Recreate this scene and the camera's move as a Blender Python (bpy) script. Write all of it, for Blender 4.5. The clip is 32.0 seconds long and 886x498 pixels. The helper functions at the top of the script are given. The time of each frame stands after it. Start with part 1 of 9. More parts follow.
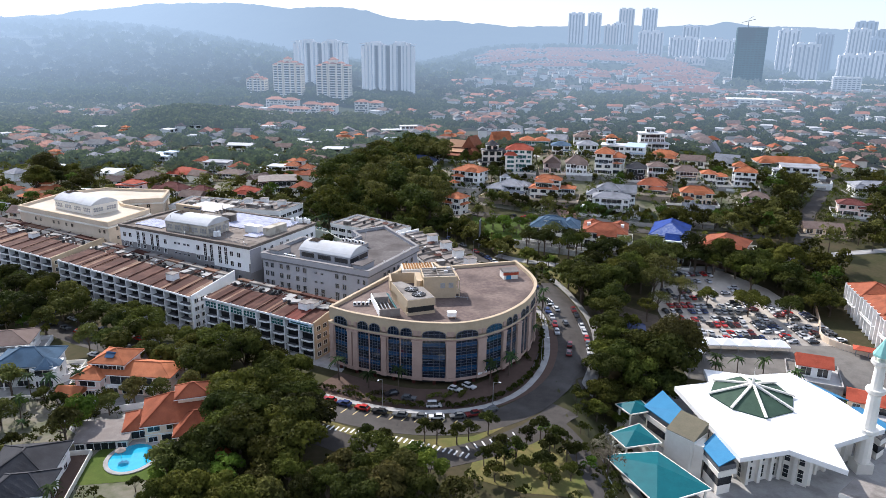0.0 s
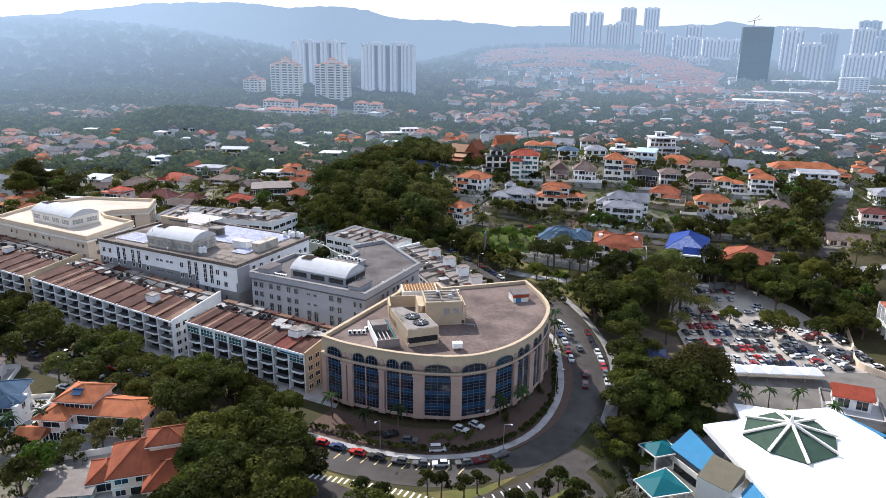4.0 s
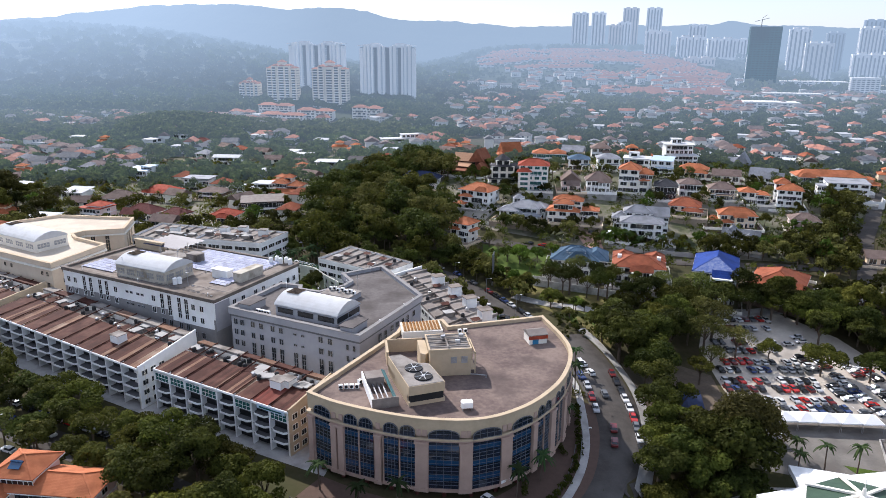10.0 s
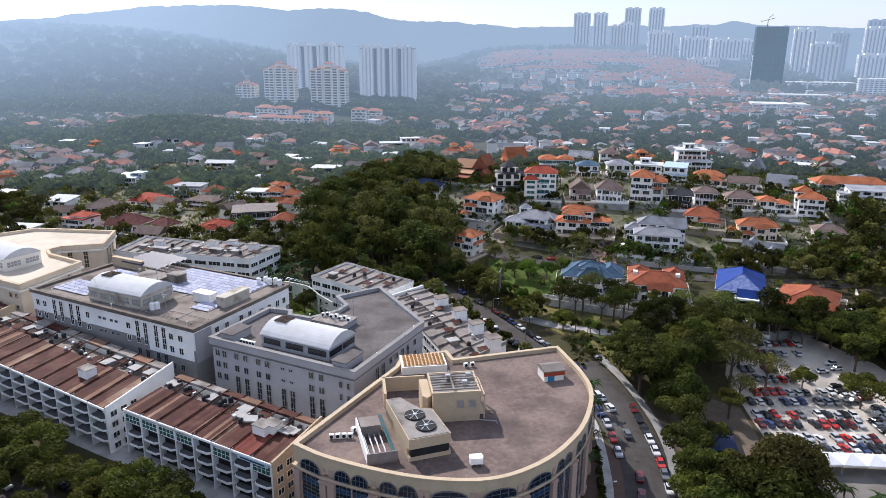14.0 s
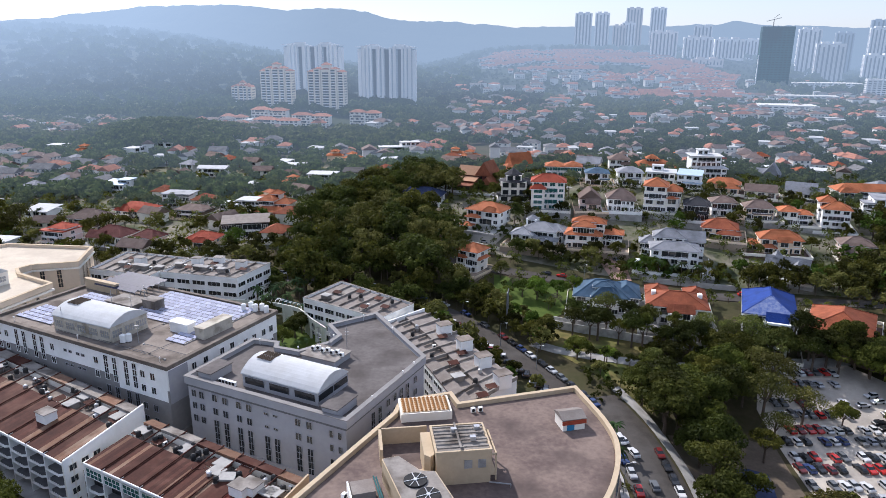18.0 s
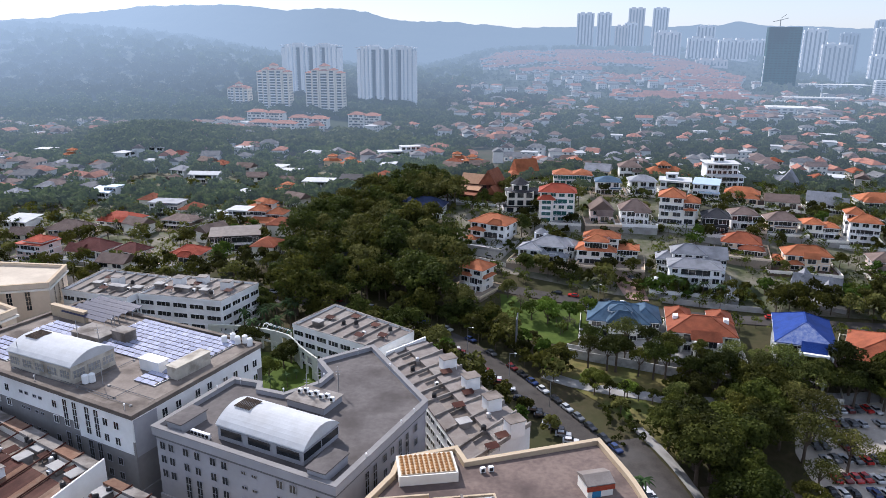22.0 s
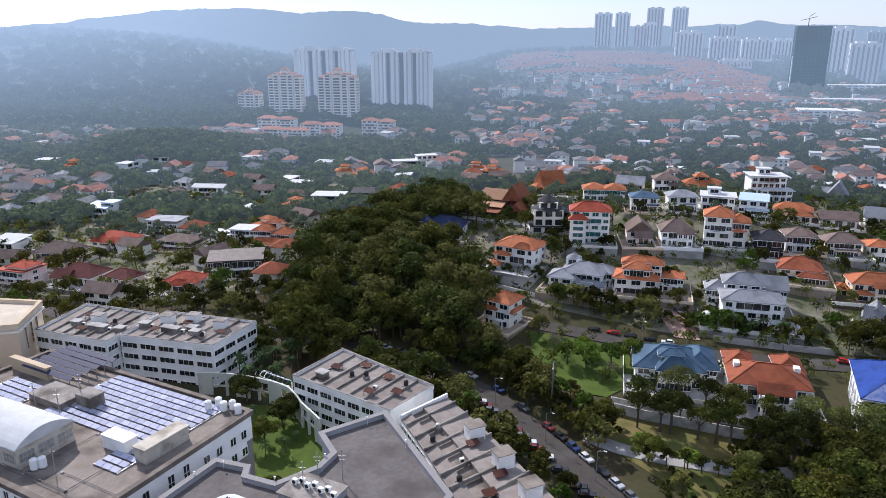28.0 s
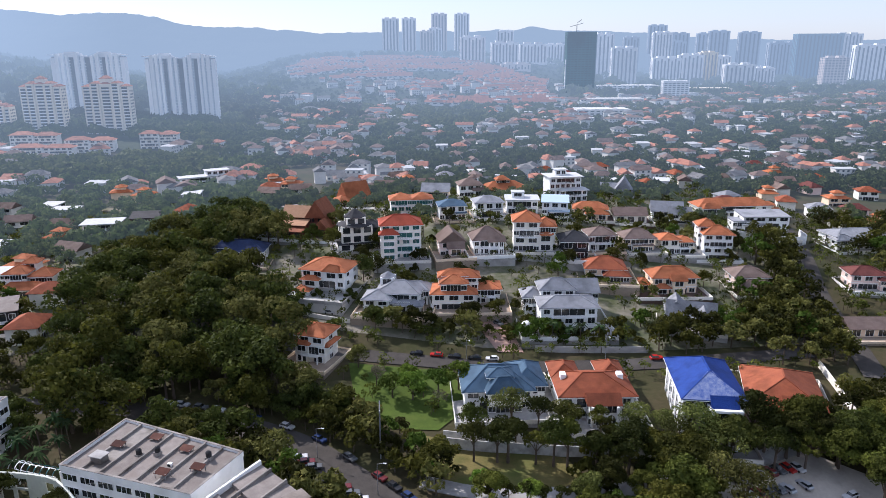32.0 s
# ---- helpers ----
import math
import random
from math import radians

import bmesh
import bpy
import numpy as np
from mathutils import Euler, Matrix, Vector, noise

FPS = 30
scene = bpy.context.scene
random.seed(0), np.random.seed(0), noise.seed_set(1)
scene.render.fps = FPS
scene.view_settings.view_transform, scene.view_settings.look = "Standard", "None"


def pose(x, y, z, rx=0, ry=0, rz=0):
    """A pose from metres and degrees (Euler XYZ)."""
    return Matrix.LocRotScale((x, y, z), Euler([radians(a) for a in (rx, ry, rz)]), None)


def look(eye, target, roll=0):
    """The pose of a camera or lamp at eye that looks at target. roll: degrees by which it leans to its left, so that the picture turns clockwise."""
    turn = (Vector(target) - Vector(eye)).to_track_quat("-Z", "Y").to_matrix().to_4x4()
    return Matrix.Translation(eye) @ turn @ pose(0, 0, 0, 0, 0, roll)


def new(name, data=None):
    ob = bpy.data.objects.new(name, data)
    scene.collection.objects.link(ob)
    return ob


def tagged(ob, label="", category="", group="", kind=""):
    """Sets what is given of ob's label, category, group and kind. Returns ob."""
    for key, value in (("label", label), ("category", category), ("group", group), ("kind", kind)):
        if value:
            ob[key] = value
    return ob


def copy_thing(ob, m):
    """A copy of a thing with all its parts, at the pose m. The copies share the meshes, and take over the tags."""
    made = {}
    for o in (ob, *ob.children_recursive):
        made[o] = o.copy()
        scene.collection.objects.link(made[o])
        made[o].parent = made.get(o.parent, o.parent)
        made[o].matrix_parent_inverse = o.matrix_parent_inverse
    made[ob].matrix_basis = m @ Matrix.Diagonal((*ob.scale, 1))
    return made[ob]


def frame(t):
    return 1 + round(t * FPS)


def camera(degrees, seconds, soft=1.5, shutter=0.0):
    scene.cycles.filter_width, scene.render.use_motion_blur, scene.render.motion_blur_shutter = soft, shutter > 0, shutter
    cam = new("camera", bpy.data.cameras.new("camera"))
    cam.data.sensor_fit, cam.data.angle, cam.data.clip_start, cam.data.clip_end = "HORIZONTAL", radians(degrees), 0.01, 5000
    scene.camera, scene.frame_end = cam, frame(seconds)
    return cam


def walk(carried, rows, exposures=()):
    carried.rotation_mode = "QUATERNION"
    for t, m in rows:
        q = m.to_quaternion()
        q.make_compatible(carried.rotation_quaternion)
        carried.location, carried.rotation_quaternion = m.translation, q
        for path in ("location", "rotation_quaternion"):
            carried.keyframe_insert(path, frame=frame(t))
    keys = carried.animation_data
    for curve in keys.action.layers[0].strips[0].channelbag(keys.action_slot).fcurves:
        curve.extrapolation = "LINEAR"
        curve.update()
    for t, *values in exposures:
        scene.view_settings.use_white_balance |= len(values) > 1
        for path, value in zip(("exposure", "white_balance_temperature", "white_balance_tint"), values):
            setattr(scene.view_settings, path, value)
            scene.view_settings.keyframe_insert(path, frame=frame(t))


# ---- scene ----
cam = camera(64.5, 32.0, soft=0.85)
PATH = [
    (0, (0.00, 0.00, 95.25), (0.00, 95.97, 67.15), 0.70),
    (1, (-0.50, 5.30, 95.48), (-0.40, 101.25, 67.33), 0.74),
    (2, (-0.81, 10.50, 95.58), (-0.75, 106.46, 67.44), 0.74),
    (3, (-1.07, 15.79, 95.63), (-1.07, 111.74, 67.47), 0.73),
    (5.5, (-1.44, 28.38, 96.08), (-1.52, 124.34, 67.94), 0.68),
    (6, (-1.53, 30.80, 96.20), (-1.64, 126.77, 68.06), 0.63),
    (7, (-1.76, 35.58, 96.42), (-1.87, 131.56, 68.34), 0.65),
    (8, (-1.87, 40.39, 96.47), (-2.03, 136.36, 68.37), 0.55),
    (9, (-2.00, 45.25, 96.51), (-2.18, 141.22, 68.42), 0.47),
    (10, (-2.47, 50.59, 96.55), (-2.67, 146.58, 68.51), 0.43),
    (11, (-2.88, 55.92, 96.55), (-3.10, 151.91, 68.52), 0.42),
    (12, (-3.09, 61.13, 96.59), (-3.30, 157.13, 68.59), 0.39),
    (13, (-3.24, 66.42, 96.69), (-3.51, 162.41, 68.68), 0.39),
    (14, (-3.48, 71.70, 96.71), (-3.76, 167.71, 68.76), 0.35),
    (14.5, (-3.62, 74.30, 96.73), (-3.88, 170.31, 68.76), 0.31),
    (16.5, (-3.97, 85.20, 96.92), (-4.24, 181.22, 68.98), 0.31),
    (17, (-4.12, 87.98, 97.05), (-4.41, 183.99, 69.09), 0.33),
    (18, (-4.51, 93.39, 97.28), (-4.80, 189.40, 69.32), 0.33),
    (19, (-4.87, 98.75, 97.44), (-5.16, 194.76, 69.48), 0.31),
    (20, (-5.19, 104.49, 97.50), (-5.45, 200.52, 69.60), 0.34),
    (21, (-5.38, 110.07, 97.70), (-5.69, 206.10, 69.79), 0.36),
    (22, (-5.56, 115.44, 97.81), (-5.87, 211.46, 69.88), 0.39),
    (23, (-5.70, 120.87, 97.94), (-6.06, 216.89, 70.00), 0.34),
    (24, (-5.95, 126.38, 97.98), (-6.33, 222.42, 70.12), 0.35),
    (24.5, (-6.19, 129.04, 97.95), (-6.54, 225.09, 70.13), 0.37),
    (25, (-6.42, 131.75, 97.93), (-13.28, 227.53, 70.02), 0.21),
    (25.5, (-6.56, 134.56, 97.99), (-21.11, 229.48, 70.08), 0.39),
    (26.3, (-7.07, 138.81, 98.32), (-25.89, 233.00, 70.50), 0.26),
    (27.5, (-7.82, 145.18, 98.81), (-14.02, 241.06, 71.11), 0.07),
    (28, (-8.11, 147.87, 98.88), (-10.57, 243.92, 71.15), -0.07),
    (28.5, (-8.27, 150.60, 98.94), (-9.96, 246.66, 71.21), 0.04),
    (29, (-8.28, 153.37, 99.01), (-7.79, 249.42, 71.21), 0.08),
    (29.5, (-8.22, 156.18, 99.07), (-2.67, 252.09, 71.28), -0.12),
    (30, (-8.10, 159.03, 99.14), (2.94, 254.45, 71.34), -0.26),
    (30.5, (-7.88, 161.87, 99.22), (8.35, 256.53, 71.36), -0.33),
    (31, (-7.64, 164.67, 99.29), (14.48, 258.13, 71.43), -0.37),
    (31.5, (-7.47, 167.24, 99.30), (16.96, 260.12, 71.43), -0.39),
    (32, (-7.32, 169.62, 99.24), (17.47, 262.60, 72.02), -0.21),
]
walk(cam, [(t, look(eye, target, roll)) for t, eye, target, roll in PATH], [(0, 0.49, 5700, 15), (9, 0.44, 5740, 16), (17, 0.30, 5650, 17), (28, 0.26, 5600, 18), (32, 0.32, 5600, 19)])


# ---- sky, sun ----
SUN_AZ = math.atan2(-0.55, 0.83)          # from north (+y) towards +x
SUN_EL = radians(40)
world = bpy.data.worlds.new("sky")
scene.world = world
world.use_nodes = True
wn, wl = world.node_tree.nodes, world.node_tree.links
sky = wn.new("ShaderNodeTexSky")
sky.sky_type = "NISHITA"
sky.sun_disc = False
sky.sun_elevation, sky.sun_rotation = SUN_EL, SUN_AZ
sky.air_density, sky.dust_density, sky.ozone_density = 1.0, 0.6, 1.8
veil = wn.new("ShaderNodeMixRGB")                 # thin white cloud all over the sky
veil.inputs[0].default_value, veil.inputs[2].default_value = 0.5, (7.6, 7.9, 8.2, 1)
wl.new(sky.outputs[0], veil.inputs[1])
wl.new(veil.outputs[0], wn["Background"].inputs[0])
wn["Background"].inputs[1].default_value = 0.102
sun = new("sun", bpy.data.lights.new("sun", "SUN"))
sun.data.energy, sun.data.angle, sun.data.color = 4.8, radians(0.8), (1.0, 0.90, 0.74)
sun.matrix_world = look((0, 0, 300), (300 * math.sin(SUN_AZ + math.pi), 300 * math.cos(SUN_AZ + math.pi), 300 - 300 * math.tan(SUN_EL)))


# ---- materials ----
def mat(name, a, b=None, scale=0.3, rough=0.8, bump=0.0, metal=0.0, spec=0.12, vary=0.0, fine=6.0, stain=None, stain_scale=0.08, amount=0.5):
    """A surface with grain at two scales: a and b mix by noise, stain in broad patches; vary: between objects."""
    m = bpy.data.materials.new(name)
    m.use_nodes = True
    n, l = m.node_tree.nodes, m.node_tree.links
    p = n["Principled BSDF"]
    p.inputs["Roughness"].default_value, p.inputs["Metallic"].default_value = rough, metal
    p.inputs["Specular IOR Level"].default_value = spec
    geo = n.new("ShaderNodeNewGeometry")
    b = b or tuple(min(1, c * 0.78) for c in a)
    t1, t2 = n.new("ShaderNodeTexNoise"), n.new("ShaderNodeTexNoise")
    for tex, sc, det in ((t1, scale, 4), (t2, scale * fine, 3)):
        tex.inputs["Scale"].default_value, tex.inputs["Detail"].default_value = sc, det
        l.new(geo.outputs["Position"], tex.inputs["Vector"])
    add = n.new("ShaderNodeMath")
    add.operation = "MULTIPLY_ADD"
    l.new(t2.outputs[0], add.inputs[0])
    add.inputs[1].default_value = 0.6
    l.new(t1.outputs[0], add.inputs[2])
    ramp = n.new("ShaderNodeMapRange")
    ramp.inputs[1].default_value, ramp.inputs[2].default_value = 0.55, 1.05
    l.new(add.outputs[0], ramp.inputs[0])
    mix = n.new("ShaderNodeMixRGB")
    mix.inputs[1].default_value, mix.inputs[2].default_value = (*a, 1), (*b, 1)
    l.new(ramp.outputs[0], mix.inputs[0])
    out = mix.outputs[0]
    if stain:
        t3, r3, m3 = n.new("ShaderNodeTexNoise"), n.new("ShaderNodeMapRange"), n.new("ShaderNodeMixRGB")
        t3.inputs["Scale"].default_value, t3.inputs["Detail"].default_value = stain_scale, 6
        l.new(geo.outputs["Position"], t3.inputs["Vector"])
        r3.inputs[1].default_value, r3.inputs[2].default_value, r3.inputs[4].default_value = 0.48, 0.66, amount
        l.new(t3.outputs[0], r3.inputs[0])
        l.new(r3.outputs[0], m3.inputs[0])
        l.new(out, m3.inputs[1])
        m3.inputs[2].default_value = (*stain, 1)
        out = m3.outputs[0]
    if vary:
        info, hsv, mr = n.new("ShaderNodeObjectInfo"), n.new("ShaderNodeHueSaturation"), n.new("ShaderNodeMapRange")
        mr.inputs[3].default_value, mr.inputs[4].default_value = 1 - vary, 1 + vary
        l.new(info.outputs["Random"], mr.inputs[0])
        l.new(mr.outputs[0], hsv.inputs["Value"])
        l.new(out, hsv.inputs["Color"])
        out = hsv.outputs[0]
    l.new(out, p.inputs["Base Color"])
    if bump:
        bm = n.new("ShaderNodeBump")
        bm.inputs["Strength"].default_value, bm.inputs["Distance"].default_value = bump, 0.15
        l.new(add.outputs[0], bm.inputs["Height"])
        l.new(bm.outputs[0], p.inputs["Normal"])
    return m


def tile_mat(name, a, b, rows=2.6, vary=0.12):
    """Clay roof tiles: courses along the slope, mottled tile by tile."""
    m = mat(name, a, b, 0.5, 0.75, 0, vary=vary, fine=9, stain=tuple(c * 0.45 for c in a), stain_scale=0.22, amount=0.55)
    n, l = m.node_tree.nodes, m.node_tree.links
    geo, wave, bm = n.new("ShaderNodeNewGeometry"), n.new("ShaderNodeTexWave"), n.new("ShaderNodeBump")
    wave.wave_type, wave.bands_direction, wave.wave_profile = "BANDS", "Z", "SAW"
    wave.inputs["Scale"].default_value = rows
    wave.inputs["Distortion"].default_value = 0.4
    l.new(geo.outputs["Position"], wave.inputs["Vector"])
    bm.inputs["Strength"].default_value, bm.inputs["Distance"].default_value = 0.6, 0.12
    l.new(wave.outputs["Fac"], bm.inputs["Height"])
    l.new(bm.outputs[0], n["Principled BSDF"].inputs["Normal"])
    return m


def leaf_mat(name, a, b):
    """Leaves: colour by leaf cluster, by branch and by tree, some light passing through."""
    m = bpy.data.materials.new(name)
    m.use_nodes = True
    n, l = m.node_tree.nodes, m.node_tree.links
    p = n["Principled BSDF"]
    geo, info, tex = n.new("ShaderNodeNewGeometry"), n.new("ShaderNodeObjectInfo"), n.new("ShaderNodeTexNoise")
    mix, hsv, mr, add = n.new("ShaderNodeMixRGB"), n.new("ShaderNodeHueSaturation"), n.new("ShaderNodeMapRange"), n.new("ShaderNodeMath")
    mix.inputs[1].default_value, mix.inputs[2].default_value = (*a, 1), (*b, 1)
    tex.inputs["Scale"].default_value, tex.inputs["Detail"].default_value = 0.16, 2
    l.new(geo.outputs["Position"], tex.inputs["Vector"])
    broad = n.new("ShaderNodeMapRange")
    broad.inputs[1].default_value, broad.inputs[2].default_value = 0.35, 0.65
    l.new(tex.outputs[0], broad.inputs[0])
    add.operation = "ADD"
    half = n.new("ShaderNodeMath")
    half.operation = "MULTIPLY"
    half.inputs[1].default_value = 0.5
    l.new(geo.outputs["Random Per Island"], add.inputs[0])
    l.new(broad.outputs[0], add.inputs[1])
    l.new(add.outputs[0], half.inputs[0])
    l.new(half.outputs[0], mix.inputs[0])
    mr.inputs[3].default_value, mr.inputs[4].default_value = 0.48, 1.5
    l.new(info.outputs["Random"], mr.inputs[0])
    l.new(mr.outputs[0], hsv.inputs["Value"])
    hue, spin = n.new("ShaderNodeMapRange"), n.new("ShaderNodeMath")
    spin.operation = "FRACT"
    times = n.new("ShaderNodeMath")
    times.operation = "MULTIPLY"
    times.inputs[1].default_value = 7.31
    l.new(info.outputs["Random"], times.inputs[0])
    l.new(times.outputs[0], spin.inputs[0])
    l.new(spin.outputs[0], hue.inputs[0])
    hue.inputs[3].default_value, hue.inputs[4].default_value = 0.485, 0.525
    l.new(hue.outputs[0], hsv.inputs["Hue"])
    l.new(mix.outputs[0], hsv.inputs["Color"])
    l.new(hsv.outputs[0], p.inputs["Base Color"])
    p.inputs["Roughness"].default_value, p.inputs["Specular IOR Level"].default_value = 0.75, 0.08
    tr, ms = n.new("ShaderNodeBsdfTranslucent"), n.new("ShaderNodeMixShader")
    l.new(hsv.outputs[0], tr.inputs["Color"])
    ms.inputs[0].default_value = 0.33
    l.new(p.outputs[0], ms.inputs[1])
    l.new(tr.outputs[0], ms.inputs[2])
    l.new(ms.outputs[0], n["Material Output"].inputs["Surface"])
    return m


CREAM = mat("cream_paint", (0.53, 0.425, 0.295), (0.44, 0.35, 0.24), 0.2, 0.8, 0.1, stain=(0.42, 0.34, 0.24), stain_scale=0.15, amount=0.35)
PINKSTONE = mat("pink_stone", (0.45, 0.325, 0.265), (0.39, 0.28, 0.23), 0.4, 0.7, 0.05)
WHITE = mat("white_paint", (0.88, 0.88, 0.87), (0.80, 0.80, 0.78), 0.2, 0.8, 0.05, stain=(0.5, 0.49, 0.46), stain_scale=0.12, amount=0.3)
OFFWHITE = mat("offwhite_paint", (0.85, 0.82, 0.75), (0.77, 0.73, 0.65), 0.2, 0.8, 0.05, vary=0.08, stain=(0.5, 0.47, 0.4), stain_scale=0.12, amount=0.3)
GREYWALL = mat("grey_paint", (0.37, 0.37, 0.395), (0.32, 0.32, 0.34), 0.15, 0.85, 0.05, stain=(0.33, 0.33, 0.33), stain_scale=0.1, amount=0.4)
MIDGREY = mat("mid_grey_paint", (0.27, 0.26, 0.255), (0.22, 0.21, 0.205), 0.15, 0.85, 0.05, stain=(0.2, 0.2, 0.2), amount=0.4)
DARKGREY = mat("dark_grey_paint", (0.16, 0.16, 0.17), (0.12, 0.12, 0.12), 0.2, 0.8, 0.05)
BEIGE = mat("beige_paint", (0.70, 0.59, 0.46), (0.62, 0.51, 0.39), 0.15, 0.85, 0.05, stain=(0.55, 0.44, 0.3), stain_scale=0.1, amount=0.3)
# for black parts, and for recesses whose shade is put into the colour
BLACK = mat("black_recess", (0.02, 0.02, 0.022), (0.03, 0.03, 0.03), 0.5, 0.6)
BLUEGLASS = mat("blue_tinted_glass", (0.010, 0.022, 0.045), (0.008, 0.014, 0.028), 0.6, 0.06, spec=0.8)
BLUEPANEL = mat("blue_spandrel_glass", (0.014, 0.06, 0.135), (0.01, 0.042, 0.10), 0.6, 0.12, spec=0.8)
DARKGLASS = mat("dark_window_glass", (0.025, 0.03, 0.036), (0.015, 0.018, 0.02), 0.7, 0.08, spec=0.7)
GREENGLASS = mat("green_tinted_glass", (0.03, 0.12, 0.11), (0.02, 0.08, 0.08), 0.7, 0.1, spec=0.7)
ALUMINIUM = mat("aluminium", (0.55, 0.56, 0.57), (0.48, 0.48, 0.5), 1.0, 0.4, metal=0.7)
STEEL = mat("galvanised_steel", (0.42, 0.43, 0.44), (0.30, 0.30, 0.31), 0.8, 0.5, metal=0.6)
ROOFFELT = mat("brown_roof_membrane", (0.215, 0.165, 0.14), (0.115, 0.085, 0.078), 0.13, 0.9, 0.1, fine=8, stain=(0.085, 0.065, 0.06), stain_scale=0.09, amount=0.9)
STAINEDEDGE = mat("brown_stained_cornice", (0.17, 0.145, 0.125), (0.12, 0.10, 0.085), 0.4, 0.9, 0.1, stain=(0.25, 0.22, 0.19), stain_scale=0.3)
ROOFBROWN = mat("brown_stained_roof_concrete", (0.27, 0.235, 0.205), (0.20, 0.17, 0.145), 0.3, 0.95, 0.1, spec=0.1, stain=(0.085, 0.07, 0.06), stain_scale=0.13, amount=0.85)
# near-black copy of the window glass, with the recess's shade in its colour
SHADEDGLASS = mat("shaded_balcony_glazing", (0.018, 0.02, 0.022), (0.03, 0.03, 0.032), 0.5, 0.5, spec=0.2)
ROOFGREY = mat("grey_roof_membrane", (0.165, 0.15, 0.144), (0.10, 0.09, 0.087), 0.14, 0.95, 0.08, spec=0.1, stain=(0.075, 0.066, 0.062), stain_scale=0.11, amount=0.75)
ROOFCONC = mat("weathered_roof_concrete", (0.31, 0.285, 0.26), (0.22, 0.20, 0.18), 0.3, 0.9, 0.1, stain=(0.095, 0.08, 0.068), stain_scale=0.2, amount=0.85)
SHEETGREY = mat("pale_roof_sheet", (0.26, 0.232, 0.21), (0.185, 0.16, 0.145), 0.5, 0.9, 0.05, vary=0.15, stain=(0.2, 0.17, 0.15), stain_scale=0.25, amount=0.6)
SHEETWHITE = mat("white_roof_sheet", (0.56, 0.57, 0.58), (0.48, 0.49, 0.50), 0.4, 0.85, 0.02, spec=0.12, stain=(0.45, 0.44, 0.42), stain_scale=0.2, amount=0.35)
TEAL = mat("teal_roof_sheet", (0.012, 0.125, 0.145), (0.01, 0.10, 0.12), 0.5, 0.5, 0.03)
SKYBLUE = mat("blue_roof_sheet", (0.05, 0.21, 0.38), (0.042, 0.18, 0.33), 0.5, 0.5, 0.03)
LIGHTBLUE = mat("pale_blue_roof_sheet", (0.45, 0.56, 0.66), (0.40, 0.50, 0.6), 0.5, 0.5, 0.03)
GREENROOF = mat("green_dome_roof", (0.055, 0.095, 0.065), (0.04, 0.07, 0.05), 0.6, 0.6, 0.05)
MINTGREEN = mat("mint_cap", (0.30, 0.58, 0.53), (0.26, 0.5, 0.46), 0.6, 0.5)
ASPHALT = mat("asphalt", (0.075, 0.067, 0.06), (0.052, 0.047, 0.043), 0.4, 0.9, 0.05, stain=(0.14, 0.135, 0.13), stain_scale=0.06, amount=0.35)
PARKING = mat("worn_car_park_asphalt", (0.52, 0.47, 0.40), (0.42, 0.375, 0.32), 0.2, 0.9, 0.05, stain=(0.2, 0.185, 0.17), stain_scale=0.05, amount=0.7)
PAVING = mat("brick_paving", (0.115, 0.078, 0.062), (0.09, 0.062, 0.05), 0.6, 0.9, 0.05)
KERB = mat("kerb_concrete", (0.5, 0.49, 0.47), (0.42, 0.41, 0.39), 0.6, 0.9)
CONCRETE = mat("concrete", (0.42, 0.41, 0.39), (0.33, 0.32, 0.31), 0.3, 0.9, 0.08, stain=(0.2, 0.19, 0.18), stain_scale=0.2, amount=0.6)
LINEWHITE = mat("road_marking_white", (0.78, 0.78, 0.76), (0.6, 0.6, 0.58), 1.5, 0.8)
LINEYELLOW = mat("road_marking_yellow", (0.62, 0.5, 0.24), (0.5, 0.4, 0.2), 1.5, 0.8)
LAWN = mat("mown_grass", (0.078, 0.115, 0.02), (0.055, 0.085, 0.016), 0.5, 0.95, 0.3, stain=(0.115, 0.12, 0.035), stain_scale=0.07, amount=0.35)
DRYGRASS = mat("dry_grass", (0.19, 0.155, 0.06), (0.11, 0.105, 0.036), 0.3, 0.95, 0.3, stain=(0.09, 0.12, 0.03), stain_scale=0.09, amount=0.7)
BARK = mat("bark", (0.13, 0.10, 0.075), (0.09, 0.07, 0.055), 2.0, 0.95, 0.3)
LEAF = leaf_mat("tree_leaves", (0.03, 0.036, 0.007), (0.128, 0.132, 0.022))
LEAFDARK = leaf_mat("dark_tree_leaves", (0.016, 0.021, 0.005), (0.074, 0.081, 0.015))
LEAFOLIVE = leaf_mat("olive_tree_leaves", (0.042, 0.05, 0.012), (0.16, 0.16, 0.042))
LEAFBRIGHT = leaf_mat("bright_tree_leaves", (0.06, 0.10, 0.012), (0.16, 0.21, 0.03))
LEAFPALM = leaf_mat("palm_leaves", (0.03, 0.06, 0.022), (0.07, 0.10, 0.035))
LEAFRED = leaf_mat("reddish_tree_leaves", (0.034, 0.032, 0.01), (0.11, 0.10, 0.026))
LEAFBARE = leaf_mat("sparse_grey_leaves", (0.12, 0.105, 0.075), (0.17, 0.15, 0.11))
T_ORANGE = tile_mat("orange_clay_tiles", (0.49, 0.175, 0.078), (0.38, 0.125, 0.055))
T_RED = tile_mat("red_clay_tiles", (0.46, 0.10, 0.055), (0.38, 0.08, 0.045))
T_RUST = tile_mat("rust_brown_tiles", (0.34, 0.105, 0.05), (0.25, 0.075, 0.04))
T_BROWN = tile_mat("brown_tiles", (0.235, 0.175, 0.15), (0.18, 0.13, 0.11))
